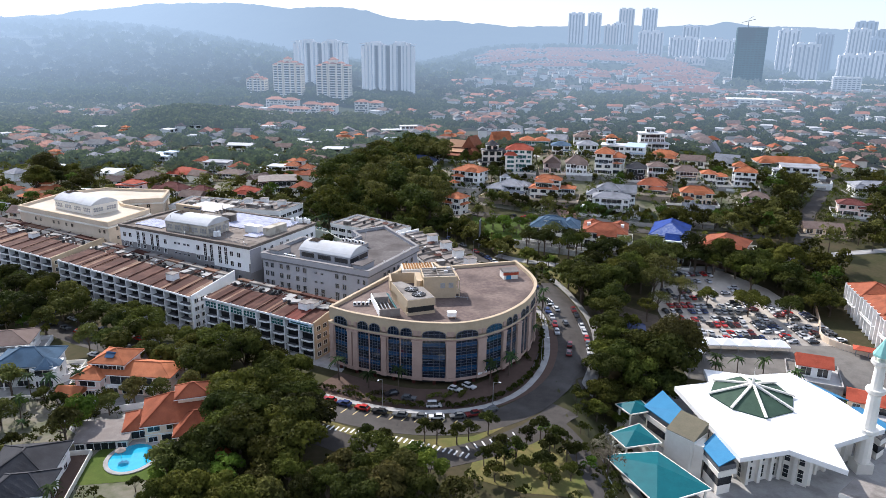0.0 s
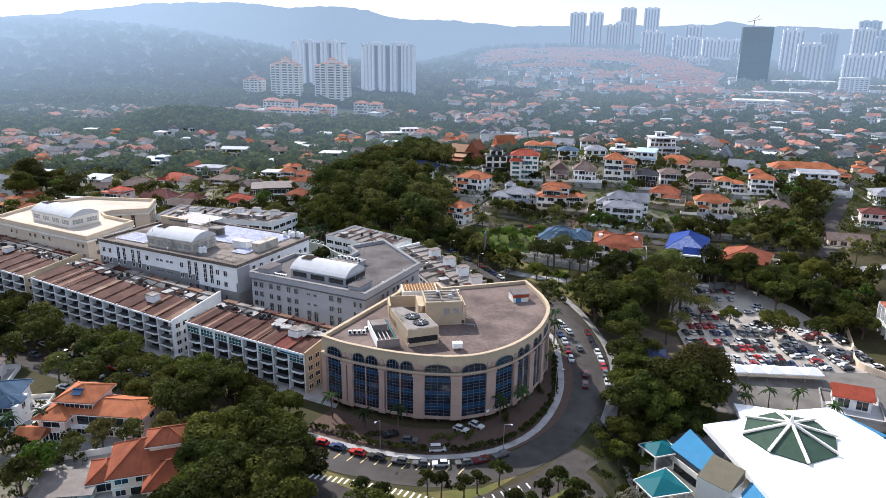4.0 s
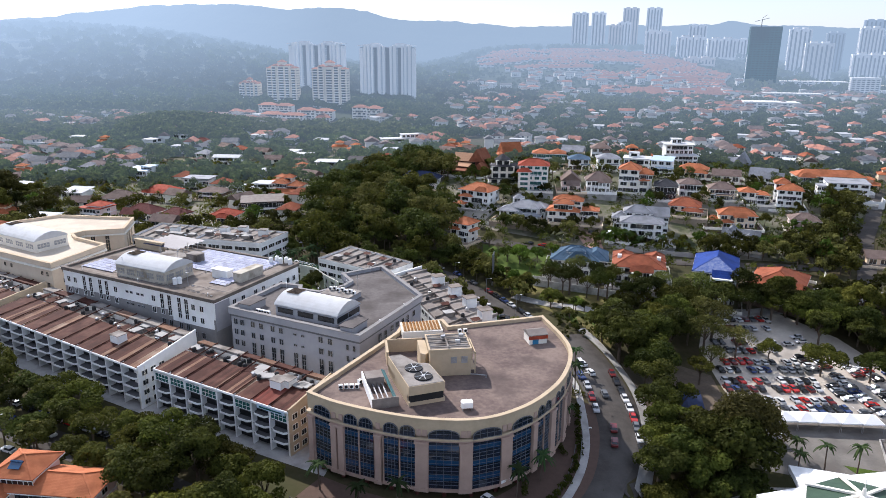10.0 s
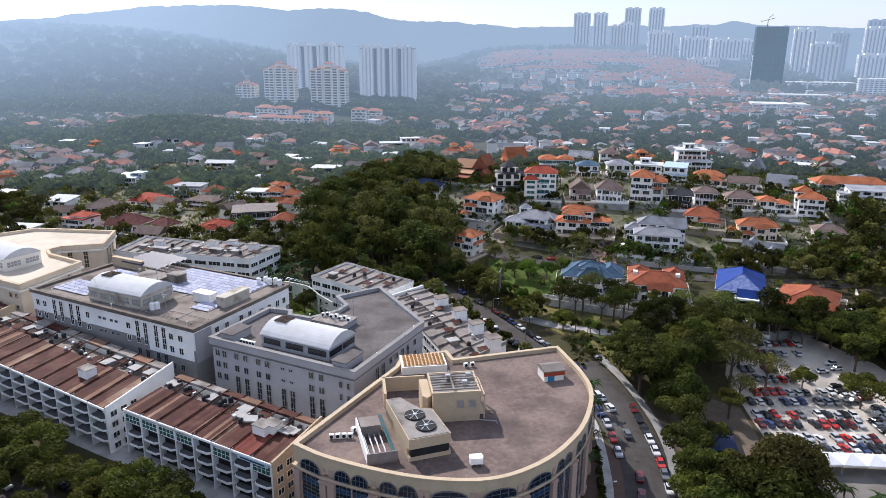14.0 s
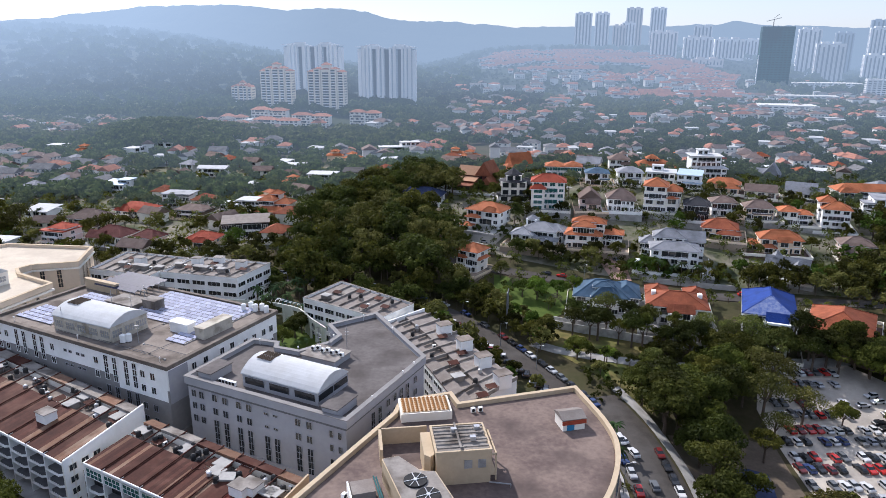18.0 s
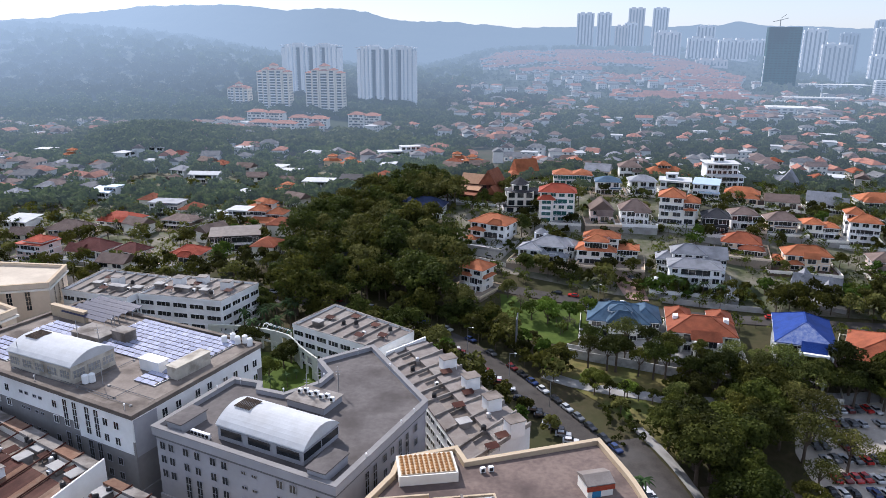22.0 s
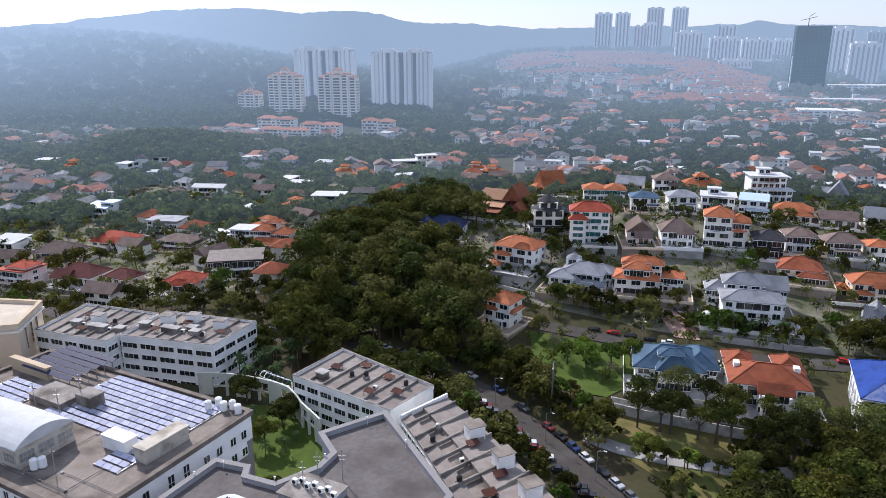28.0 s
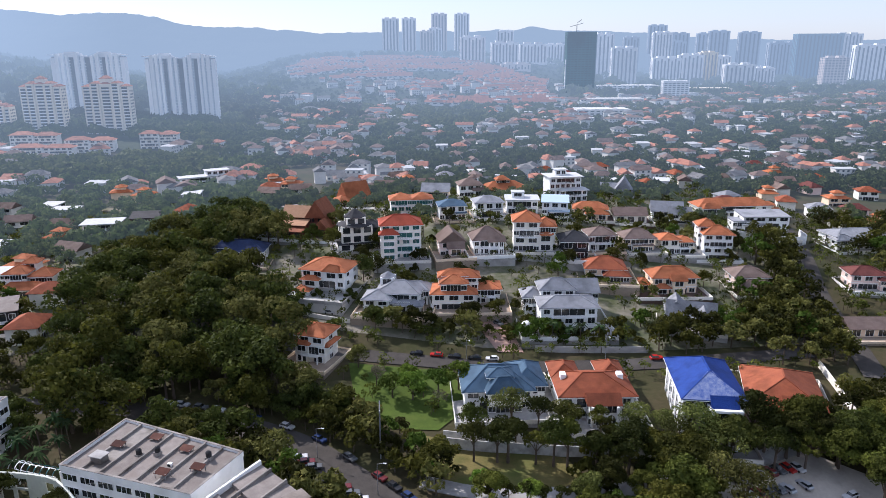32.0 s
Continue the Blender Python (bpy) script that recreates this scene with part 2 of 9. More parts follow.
T_MAROON = tile_mat("maroon_tiles", (0.17, 0.06, 0.05), (0.13, 0.045, 0.04))
T_GREY = tile_mat("grey_tiles", (0.31, 0.32, 0.345), (0.25, 0.255, 0.275))
T_DARK = tile_mat("dark_slate_tiles", (0.06, 0.06, 0.065), (0.045, 0.045, 0.05))
T_BLUE = tile_mat("cobalt_blue_tiles", (0.028, 0.068, 0.29), (0.022, 0.05, 0.22), vary=0.0)
T_BLUEPALE = mat("sun_bleached_blue_tiles", (0.24, 0.28, 0.42), (0.06, 0.10, 0.30), 0.9, 0.8, 0.1, fine=4)
T_SLATE = tile_mat("slate_blue_tiles", (0.085, 0.14, 0.205), (0.065, 0.11, 0.165))
T_NAVY = tile_mat("navy_tiles", (0.035, 0.05, 0.11), (0.03, 0.04, 0.085))
T_THAI = tile_mat("reddish_wood_shingles", (0.33, 0.125, 0.07), (0.24, 0.09, 0.05))
WOODPALE = mat("bleached_wood_shingles", (0.50, 0.30, 0.18), (0.4, 0.23, 0.14), 0.8, 0.85, 0.2)
PINKPAINT = mat("pink_paint", (0.80, 0.64, 0.58), (0.72, 0.56, 0.51), 0.2, 0.85)
PEACH = mat("peach_paint", (0.84, 0.69, 0.52), (0.76, 0.61, 0.45), 0.2, 0.85)
POOLWATER = mat("pool_water", (0.05, 0.42, 0.60), (0.04, 0.36, 0.55), 0.6, 0.05, spec=0.6)
RUBBER = mat("tyre_rubber", (0.02, 0.02, 0.02), (0.03, 0.03, 0.03), 3.0, 0.9)
TENTWHITE = mat("white_tent_fabric", (0.85, 0.85, 0.85), (0.78, 0.78, 0.78), 0.5, 0.7)
TANKBLACK = mat("black_plastic_tank", (0.025, 0.025, 0.027), (0.04, 0.04, 0.04), 1.0, 0.45)


def rusty_mat(name, a, b, c):
    """Corrugated sheets in long strips, each strip of another age of rust."""
    m = mat(name, a, b, 0.35, 0.8, 0.0, vary=0.22, stain=c, stain_scale=0.18, amount=0.8)
    return m


RUST = rusty_mat("rusty_corrugated_roof", (0.074, 0.027, 0.019), (0.046, 0.018, 0.014), (0.115, 0.055, 0.04))
RUSTPALE = rusty_mat("faded_rust_streaked_roof", (0.20, 0.115, 0.075), (0.13, 0.07, 0.046), (0.27, 0.2, 0.15))
RUSTRED = rusty_mat("red_corrugated_roof", (0.15, 0.035, 0.025), (0.115, 0.03, 0.022), (0.15, 0.06, 0.045))


# ---- shape helpers ----
class Geo:
    """Collects faces of one mesh."""

    def __init__(self):
        self.v, self.f, self.m = [], [], []

    def quad(self, *pts, m=0):
        k = len(self.v)
        self.v += [tuple(p) for p in pts]
        self.f.append(tuple(range(k, k + len(pts))))
        self.m.append(m)
        return self

    def box(self, x0, y0, z0, x1, y1, z1, m=0):
        k = len(self.v)
        self.v += [(x, y, z) for z in (z0, z1) for x, y in ((x0, y0), (x1, y0), (x1, y1), (x0, y1))]
        self.f += [tuple(k + i for i in q) for q in ((3, 2, 1, 0), (4, 5, 6, 7), (0, 1, 5, 4), (1, 2, 6, 5), (2, 3, 7, 6), (3, 0, 4, 7))]
        self.m += [m] * 6
        return self

    def beam(self, a, b, w, h, m=0):
        """A bar from a to b, w wide and h high."""
        a, b = Vector(a), Vector(b)
        d = (b - a).normalized()
        s = d.cross(Vector((0, 0, 1)))
        s = s.normalized() * w / 2 if s.length > 1e-4 else Vector((w / 2, 0, 0))
        u = s.cross(d).normalized() * h / 2
        k = len(self.v)
        self.v += [tuple(p + i * s + j * u) for p in (a, b) for i, j in ((-1, -1), (1, -1), (1, 1), (-1, 1))]
        self.f += [tuple(k + i for i in q) for q in ((0, 1, 2, 3), (7, 6, 5, 4), (0, 4, 5, 1), (1, 5, 6, 2), (2, 6, 7, 3), (3, 7, 4, 0))]
        self.m += [m] * 6
        return self

    def prism(self, poly, z0, z1, m=0, top=None):
        """An upright prism on a plan; z0 and z1 may be lists, corner by corner."""
        n, k = len(poly), len(self.v)
        a = z0 if isinstance(z0, (list, tuple)) else [z0] * n
        b = z1 if isinstance(z1, (list, tuple)) else [z1] * n
        self.v += [(*p[:2], z) for p, z in zip(poly, a)] + [(*p[:2], z) for p, z in zip(poly, b)]
        for i in range(n):
            j = (i + 1) % n
            self.f.append((k + i, k + j, k + n + j, k + n + i))
            self.m.append(m)
        self.f += [tuple(range(k + n, k + 2 * n)), tuple(range(k + n - 1, k - 1, -1))]
        self.m += [m if top is None else top, m]
        return self

    def rim(self, poly, inner, z0, z1, m=0):
        """A wall that runs round a plan, between poly and inner."""
        n, k = len(poly), len(self.v)
        for ring in (poly, inner):
            for z in (z0, z1):
                self.v += [(*p[:2], z) for p in ring]
        for i in range(n):
            j = (i + 1) % n
            for q in ((i, j, n + j, n + i), (n + i, n + j, 3 * n + j, 3 * n + i), (2 * n + j, 2 * n + i, 3 * n + i, 3 * n + j), (i, 2 * n + i, 2 * n + j, j)):
                self.f.append(tuple(k + c for c in q))
                self.m.append(m)
        return self

    def cyl(self, x, y, z0, z1, r, n=10, r2=None, m=0):
        r2 = r if r2 is None else r2
        k = len(self.v)
        for z, rr in ((z0, r), (z1, r2)):
            self.v += [(x + rr * math.cos(2 * math.pi * i / n), y + rr * math.sin(2 * math.pi * i / n), z) for i in range(n)]
        for i in range(n):
            j = (i + 1) % n
            self.f.append((k + i, k + j, k + n + j, k + n + i))
            self.m.append(m)
        self.f += [tuple(range(k + n, k + 2 * n)), tuple(range(k + n - 1, k - 1, -1))]
        self.m += [m, m]
        return self

    def hip(self, x0, y0, x1, y1, z, h, over=0.6, m=0, gable=False, t=0.18):
        """A hipped or gabled roof with thick eaves."""
        x0, y0, x1, y1 = x0 - over, y0 - over, x1 + over, y1 + over
        w, d = x1 - x0, y1 - y0
        k = len(self.v)
        if w >= d:
            c = 0 if gable else d / 2 * 0.96
            r0, r1 = (x0 + c, (y0 + y1) / 2, z + h), (x1 - c, (y0 + y1) / 2, z + h)
        else:
            c = 0 if gable else w / 2 * 0.96
            r0, r1 = ((x0 + x1) / 2, y0 + c, z + h), ((x0 + x1) / 2, y1 - c, z + h)
        e = [(x0, y0), (x1, y0), (x1, y1), (x0, y1)]
        self.v += [(*p, z - t) for p in e] + [(*p, z) for p in e] + [r0, r1]
        if w >= d:
            top = ((4, 5, 9, 8), (5, 6, 9), (6, 7, 8, 9), (7, 4, 8))
        else:
            top = ((4, 5, 8), (5, 6, 9, 8), (6, 7, 9), (7, 4, 8, 9))
        for q in ((3, 2, 1, 0), (0, 1, 5, 4), (1, 2, 6, 5), (2, 3, 7, 6), (3, 0, 4, 7), *top):
            self.f.append(tuple(k + i for i in q))
            self.m.append(m)
        return self

    def cone(self, poly, z, apex, m=0, t=0.15):
        n, k = len(poly), len(self.v)
        self.v += [(*p[:2], z - t) for p in poly] + [(*p[:2], z) for p in poly] + [tuple(apex)]
        for i in range(n):
            j = (i + 1) % n
            self.f += [(k + i, k + j, k + n + j, k + n + i), (k + n + i, k + n + j, k + 2 * n)]
            self.m += [m, m]
        self.f.append(tuple(range(k + n - 1, k - 1, -1)))
        self.m.append(m)
        return self

    def mesh(self, name, mats):
        me = bpy.data.meshes.new(name)
        me.from_pydata(self.v, [], self.f)
        for mm in mats if isinstance(mats, (list, tuple)) else [mats]:
            me.materials.append(mm)
        me.polygons.foreach_set("material_index", self.m)
        me.update()
        return me


def thing(name, label, category, x=0, y=0, z=0, rot=0, group="", kind=""):
    ob = new(name)
    ob.empty_display_size = 0.5
    ob.matrix_world = pose(x, y, z, 0, 0, rot)
    return tagged(ob, label, category, group, kind)


def part(name, geo, material, parent, label="", at=None):
    """One mesh object under a thing or a part; geo may be a mesh that others share."""
    ob = new(name, geo if isinstance(geo, bpy.types.Mesh) else geo.mesh(name, material))
    ob.parent = parent
    if at is not None:
        ob.matrix_basis = at
    return tagged(ob, label) if label else ob


def solo(name, geo, material, label, category, group="", kind="", at=None):
    """A thing that is one mesh."""
    ob = new(name, geo if isinstance(geo, bpy.types.Mesh) else geo.mesh(name, material))
    if at is not None:
        ob.matrix_world = at
    return tagged(ob, label, category, group, kind)


def inset(poly, d):
    """The plan, with each corner moved inwards by d."""
    n, out = len(poly), []
    area = sum(poly[i][0] * poly[(i + 1) % n][1] - poly[(i + 1) % n][0] * poly[i][1] for i in range(n))
    s = 1 if area > 0 else -1
    for i in range(n):
        p, q, r = Vector(poly[i - 1][:2]), Vector(poly[i][:2]), Vector(poly[(i + 1) % n][:2])
        a, b = (q - p).normalized(), (r - q).normalized()
        na, nb = Vector((-a.y, a.x)) * s, Vector((-b.y, b.x)) * s
        h = na + nb
        h = h / max(0.35, h.length_squared / 2)
        out.append(tuple(q + h * d))
    return out


WIN = {}


def window_mesh(w, h, frame_m, glass_m, cols=1, rows=1, arch=False):
    """A window: glass behind a frame with glazing bars; its plane is xz, it looks to -y, its origin is the sill's middle."""
    key = (round(w, 2), round(h, 2), frame_m.name, glass_m.name, cols, rows, arch)
    if key not in WIN:
        g, e = Geo(), min(0.12, w * 0.1)
        if arch:
            n = 8
            spring = h * 0.45
            pts = [(-w / 2, 0), (w / 2, 0)] + [(w / 2 * math.cos(math.pi * i / n), spring + (h - spring) * math.sin(math.pi * i / n)) for i in range(n + 1)]
            g.quad(*[(x, -0.02, z) for x, z in pts], m=1)
            for (xa, za), (xb, zb) in zip(pts, pts[1:] + pts[:1]):
                g.beam((xa, -0.05, za), (xb, -0.05, zb), 0.16, e * 1.6)
        else:
            g.quad((-w / 2, -0.02, 0), (w / 2, -0.02, 0), (w / 2, -0.02, h), (-w / 2, -0.02, h), m=1)
            g.box(-w / 2 - e, -0.09, -e, w / 2 + e, 0, 0).box(-w / 2 - e, -0.09, h, w / 2 + e, 0, h + e)
            g.box(-w / 2 - e, -0.09, 0, -w / 2, 0, h).box(w / 2, -0.09, 0, w / 2 + e, 0, h)
        for i in range(1, cols):
            x = -w / 2 + w * i / cols
            g.box(x - 0.04, -0.07, 0, x + 0.04, -0.021, h * (0.9 if arch else 1))
        for i in range(1, rows):
            z = h * i / rows
            g.box(-w / 2, -0.07, z - 0.04, w / 2, -0.021, z + 0.04)
        WIN[key] = g.mesh("window", [frame_m, glass_m])
    return WIN[key]


def wall_at(a, b, s, z, off=0.0):
    """The pose on the wall from a to b (seen from outside, a left), s metres along it, at height z."""
    d = Vector((b[0] - a[0], b[1] - a[1]))
    ang = math.degrees(math.atan2(d.y, d.x))
    p = Vector(a[:2]) + d.normalized() * s
    nrm = Vector((d.y, -d.x)).normalized()
    return pose(p.x + nrm.x * off, p.y + nrm.y * off, z, 0, 0, ang)


# ---- the lie of the land ----
def sig(v):
    return 1 / (1 + math.exp(-max(-40, min(40, v))))


def land(x, y):
    """The ground's height: flat streets, a low ground by the mosque, the hill of villas, wooded hills far off."""
    base = 2 * sig((y - 300) / 12) + 10 * sig((y - 800) / 90)
    step = sig((y - 198) / 5)
    low = -(9 + 5 * sig((207 - y) / 7)) * sig((x - 42 - 14 * step) / (2 + 2 * step)) * sig((290 - y) / 12)
    hill = 21 * math.exp(-(((x - 90) / 150) ** 2) - ((y - 475) / (75 if y < 475 else 150)) ** 2)
    far = 0
    if y > 650:
        far = 14 * math.exp(-((x + 262) / 70) ** 2 - ((y - 745) / 55) ** 2)
    if y > 900:
        far += max(0, min(1, (y - 1190) / 820)) * 68 * sig((x - 0.015 * y) / 60) * sig((0.43 * y - x) / 70)
        far += 120 * sig((-x - 0.28 * y + 60) / 160) * sig((y - 1300) / 150)
    return base + low + hill + far


def smooth(points, step=4.0):
    """A rounded line through the points."""
    out = []
    for i in range(len(points) - 1):
        p0, p1, p2, p3 = (Vector(points[max(0, min(len(points) - 1, i + k))]) for k in (-1, 0, 1, 2))
        n = max(1, int((p2 - p1).length / step))
        for j in range(n):
            t = j / n
            out.append(0.5 * (2 * p1 + (p2 - p0) * t + (2 * p0 - 5 * p1 + 4 * p2 - p3) * t * t + (3 * p1 - p0 - 3 * p2 + p3) * t ** 3))
    return out + [Vector(points[-1])]


def ribbon(name, points, width, material, label, category, lift=0.06, thick=0.12, kind="structure", across=3, shift=0.0):
    """A strip that lies on the land along a line."""
    line = smooth(points)
    g, rows = Geo(), []
    for i, p in enumerate(line):
        d = line[min(i + 1, len(line) - 1)] - line[max(i - 1, 0)]
        n = Vector((-d.y, d.x)).normalized()
        row = []
        for k in range(across + 1):
            q = p + n * (shift + width * (0.5 - k / across))
            row.append((q.x, q.y, land(q.x, q.y) + lift))
        rows.append(row)
    for a, b in zip(rows, rows[1:]):
        for k in range(across):
            g.quad(a[k], a[k + 1], b[k + 1], b[k])
        g.quad(a[0], b[0], (*b[0][:2], b[0][2] - thick), (*a[0][:2], a[0][2] - thick))
        g.quad(a[-1], b[-1], (*b[-1][:2], b[-1][2] - thick), (*a[-1][:2], a[-1][2] - thick))
    return solo(name, g, material, label, category, kind=kind)


def plate(name, poly, material, label, category, lift=0.06, step=6.0, kind="structure"):
    """A plan laid on the land, cut into small faces."""
    bm = bmesh.new()
    face = bm.faces.new([bm.verts.new((*p[:2], 0)) for p in poly])
    xs, ys = [p[0] for p in poly], [p[1] for p in poly]
    for axis, lo, hi in ((0, min(xs), max(xs)), (1, min(ys), max(ys))):
        for i in range(1, int((hi - lo) / step) + 1):
            co, no = [0, 0, 0], [0, 0, 0]
            co[axis], no[axis] = lo + i * step, 1
            bmesh.ops.bisect_plane(bm, geom=bm.verts[:] + bm.edges[:] + bm.faces[:], plane_co=co, plane_no=no)
    for v in bm.verts:
        v.co.z = land(v.co.x, v.co.y) + lift
    me = bpy.data.meshes.new(name)
    bm.to_mesh(me)
    bm.free()
    me.materials.append(material)
    return solo(name, me, None, label, category, kind=kind)


# ---- ground, roads ----
def spread(lo, a, b, hi, fine, grow):
    out, v, s = [], a, fine
    while v > lo:
        out.append(v)
        v -= s
        s *= grow
    out = [lo] + out[::-1]
    v = a + fine
    while v < b:
        out.append(v)
        v += fine
    s = fine
    while v < hi:
        out.append(v)
        v += s
        s *= grow
    return out + [hi]


GROUND = mat("undergrowth_and_soil", (0.04, 0.042, 0.017), (0.075, 0.058, 0.034), 0.12, 0.95, 0.3, stain=(0.042, 0.05, 0.018), stain_scale=0.03, amount=0.8)
gx, gy = spread(-4400, -330, 440, 4400, 7.0, 1.13), spread(-700, 60, 780, 4450, 7.0, 1.12)
gv = [(x, y, land(x, y)) for y in gy for x in gx]
nx = len(gx)
gf = [(j * nx + i, j * nx + i + 1, (j + 1) * nx + i + 1, (j + 1) * nx + i) for j in range(len(gy) - 1) for i in range(nx - 1)]
gm = bpy.data.meshes.new("ground")
gm.from_pydata(gv, [], gf)
gm.materials.append(GROUND)
for q in gm.polygons:
    q.use_smooth = True
solo("ground", gm, None, "green and brown ground with undergrowth that rises to wooded hills", "ground", kind="structure")

# main street that bends round the arched office block
STREET = [(-215, 262), (-160, 240), (-120, 215), (-88, 200), (-58, 183), (-36, 172), (-20, 165), (-5, 161.5), (10, 163.5), (23, 172), (33, 186), (39, 203), (42.5, 222), (42, 242), (37, 262), (28.5, 281), (19, 299), (9, 316), (-3, 334), (-24, 351), (-60, 368), (-110, 382), (-200, 400)]
GARDENPATH = mat("trodden_earth", (0.16, 0.125, 0.095), (0.10, 0.08, 0.06), 0.2, 0.95, 0.1, stain=(0.07, 0.065, 0.04), stain_scale=0.08, amount=0.7)
ribbon("road_main", STREET, 8.6, ASPHALT, "grey asphalt street that bends round the office block", "road", 0.06)
ribbon("road_second", [(-36, 160), (-20, 151), (-6, 146), (10, 151), (24, 160), (34, 172)], 8, ASPHALT, "grey asphalt lower carriageway with white edge stripes", "road", 0.07)
ribbon("road_service", [(37, 190), (44, 204), (48, 222), (48.5, 242), (46, 260), (41, 276)], 9.0, ASPHALT, "grey asphalt service lane beside the street with parked cars", "road", 0.07)
ribbon("pavement_trees", [(44, 192), (48, 202), (51, 212), (54.5, 228), (55.5, 246), (52, 266), (46, 282)], 3.4, CONCRETE, "pale concrete pavement under tall trees", "pavement", 0.16, 0.2)
ribbon("road_mosque", [(27, 168), (33, 155), (36, 140), (38, 120), (40, 90)], 6.5, ASPHALT, "narrow asphalt road down to the mosque", "road", 0.08)
ribbon("pavement_office", [(-40, 181), (-24, 173.5), (-8, 169), (8, 170.5), (20, 178), (28, 190), (33.5, 206), (36, 226), (36.4, 240), (33.5, 254)], 1.9, CONCRETE, "pale concrete pavement beside the street", "pavement", 0.18, 0.2)
ribbon("driveway_office", [(-34, 186), (-22, 179.5), (-8, 175), (7, 176), (18, 183), (26, 195), (31, 212), (32.5, 228)], 14.0, PAVING, "brown brick-paved forecourt of the office block", "pavement", 0.1)
plate("ground_canopy", [(57, 216), (64, 214), (84, 236), (86, 262), (72, 272), (56, 262)], GARDENPATH, "worn bare ground under tall trees", "ground", 0.09)
plate("verge_front", [(-34, 166), (-20, 159), (-6, 155), (8, 157), (20, 165), (6, 152), (-8, 149), (-22, 155)], DRYGRASS, "dry grass island between two carriageways", "grass", 0.05)
plate("verge_corner", [(8, 147), (22, 154), (32, 164), (33, 150), (34, 132), (18, 134), (6, 140)], DRYGRASS, "dry grass verge with young trees", "grass", 0.05)
ribbon("road_villas", [(-30, 402), (0, 388), (18, 378), (40, 368), (62, 359), (90, 353), (125, 348), (165, 345)], 7, ASPHALT, "asphalt residential street below the villas", "road", 0.3, 0.6)
ribbon("road_valley", [(25, 310), (33, 304.6), (42, 301), (54, 299.4), (75, 299.2), (100, 300), (140, 306), (180, 318), (230, 330)], 4.6, CONCRETE, "pale concrete road along the foot of the villa slope", "road", 0.25, 0.5)
plate("verge_street", [(29, 316), (40, 298), (58, 295), (60, 284), (54, 270), (48, 278), (40, 292), (31, 304)], DRYGRASS, "dry grass verge beside the street with shrubs", "grass", 0.12)
ribbon("road_right", [(172, 325), (186, 350), (205, 385), (232, 425), (262, 475), (300, 540)], 7.5, ASPHALT, "asphalt road between tall trees climbing the hill", "road", 0.35, 0.6)
ribbon("road_hilltop", [(10, 560), (45, 530), (60, 500), (62, 470)], 5, KERB, "pale concrete lane on the hill", "road", 0.35, 0.6)
plate("lawn_villa", [(16, 373), (38, 363.5), (50, 357), (46, 340), (34, 330), (22, 334), (15, 352)], LAWN, "green lawn on a slope below the villas", "lawn", 0.25)
plate("lawn_left_villa", [(-6, 424), (6, 420), (10, 410), (-2, 404), (-14, 412)], LAWN, "green lawn beside a villa", "lawn", 0.3)
plate("verge_slope", [(28, 330), (46, 318), (62, 312), (66, 300), (50, 294), (36, 300), (30, 316)], DRYGRASS, "dry grass slope with a row of saplings", "grass", 0.12)
plate("verge_valley", [(40, 301), (60, 298), (95, 294), (98, 305), (86, 290), (60, 284), (44, 286)], LAWN, "grass verge beside the valley road", "grass", 0.1)
plate("car_park", [(86, 236), (146, 236), (150, 262), (140, 286), (122, 304), (98, 304), (88, 280)], PARKING, "pale worn asphalt car park", "car park", 0.08)
plate("forecourt_mosque", [(42, 182), (50, 186), (50, 164), (46, 140), (42, 124), (39, 124), (41, 160)], CONCRETE, "grey concrete yard beside the mosque", "yard", 0.08)
plate("yard_tents", [(80, 236), (150, 236), (150, 206), (112, 204), (82, 212)], mat("grey_yard_concrete", (0.20, 0.185, 0.165), (0.155, 0.145, 0.13), 0.25, 0.95, 0.05, stain=(0.11, 0.10, 0.09), stain_scale=0.12, amount=0.7), "pale concrete yard behind the mosque", "yard", 0.07)
plate("lawn_mosque", [(104, 214), (126, 208), (132, 198), (110, 204)], LAWN, "strip of green lawn behind the mosque", "lawn", 0.12)
plate("garden_courtyard", [(-53, 286), (-44, 266), (-37, 272), (-37, 279), (-26, 288), (-24, 298), (-50, 316), (-62, 324), (-76, 324), (-70, 306)], LAWN, "green courtyard lawn between office blocks", "lawn", 0.06)
plate("yard_shops", [(-160, 262), (-88, 222), (-30, 192), (-26, 214), (-12, 250), (-56, 276), (-140, 316)], CONCRETE, "grey concrete service yard between buildings", "yard", 0.04)

GARDENS = mat("worn_garden_ground", (0.24, 0.215, 0.18), (0.085, 0.095, 0.045), 0.09, 0.95, 0.2, stain=(0.055, 0.075, 0.028), stain_scale=0.05, amount=0.8)
plate("ground_gardens", [(-14, 412), (20, 392), (60, 372), (112, 358), (168, 350), (205, 400), (240, 440), (262, 500), (250, 590), (20, 590), (-4, 520)], GARDENS, "paved and planted garden ground round the villas", "gardens", 0.14)
plate("ground_town", [(-60, 408), (-52, 640), (-300, 640), (-330, 420), (-230, 410)], GARDENS, "paved and planted garden ground of the town", "gardens", 0.1)
plate("ground_street_houses", [(-146, 206), (-104, 186), (-64, 172), (-52, 150), (-60, 128), (-130, 122), (-150, 170)], GARDENS, "paved and planted garden ground by the street", "gardens", 0.05)
plate("yard_mosque", [(47, 178), (52, 196), (80, 206), (128, 206), (140, 190), (132, 130), (60, 128), (46, 142)], CONCRETE, "grey concrete yard round the mosque", "yard", 0.05)

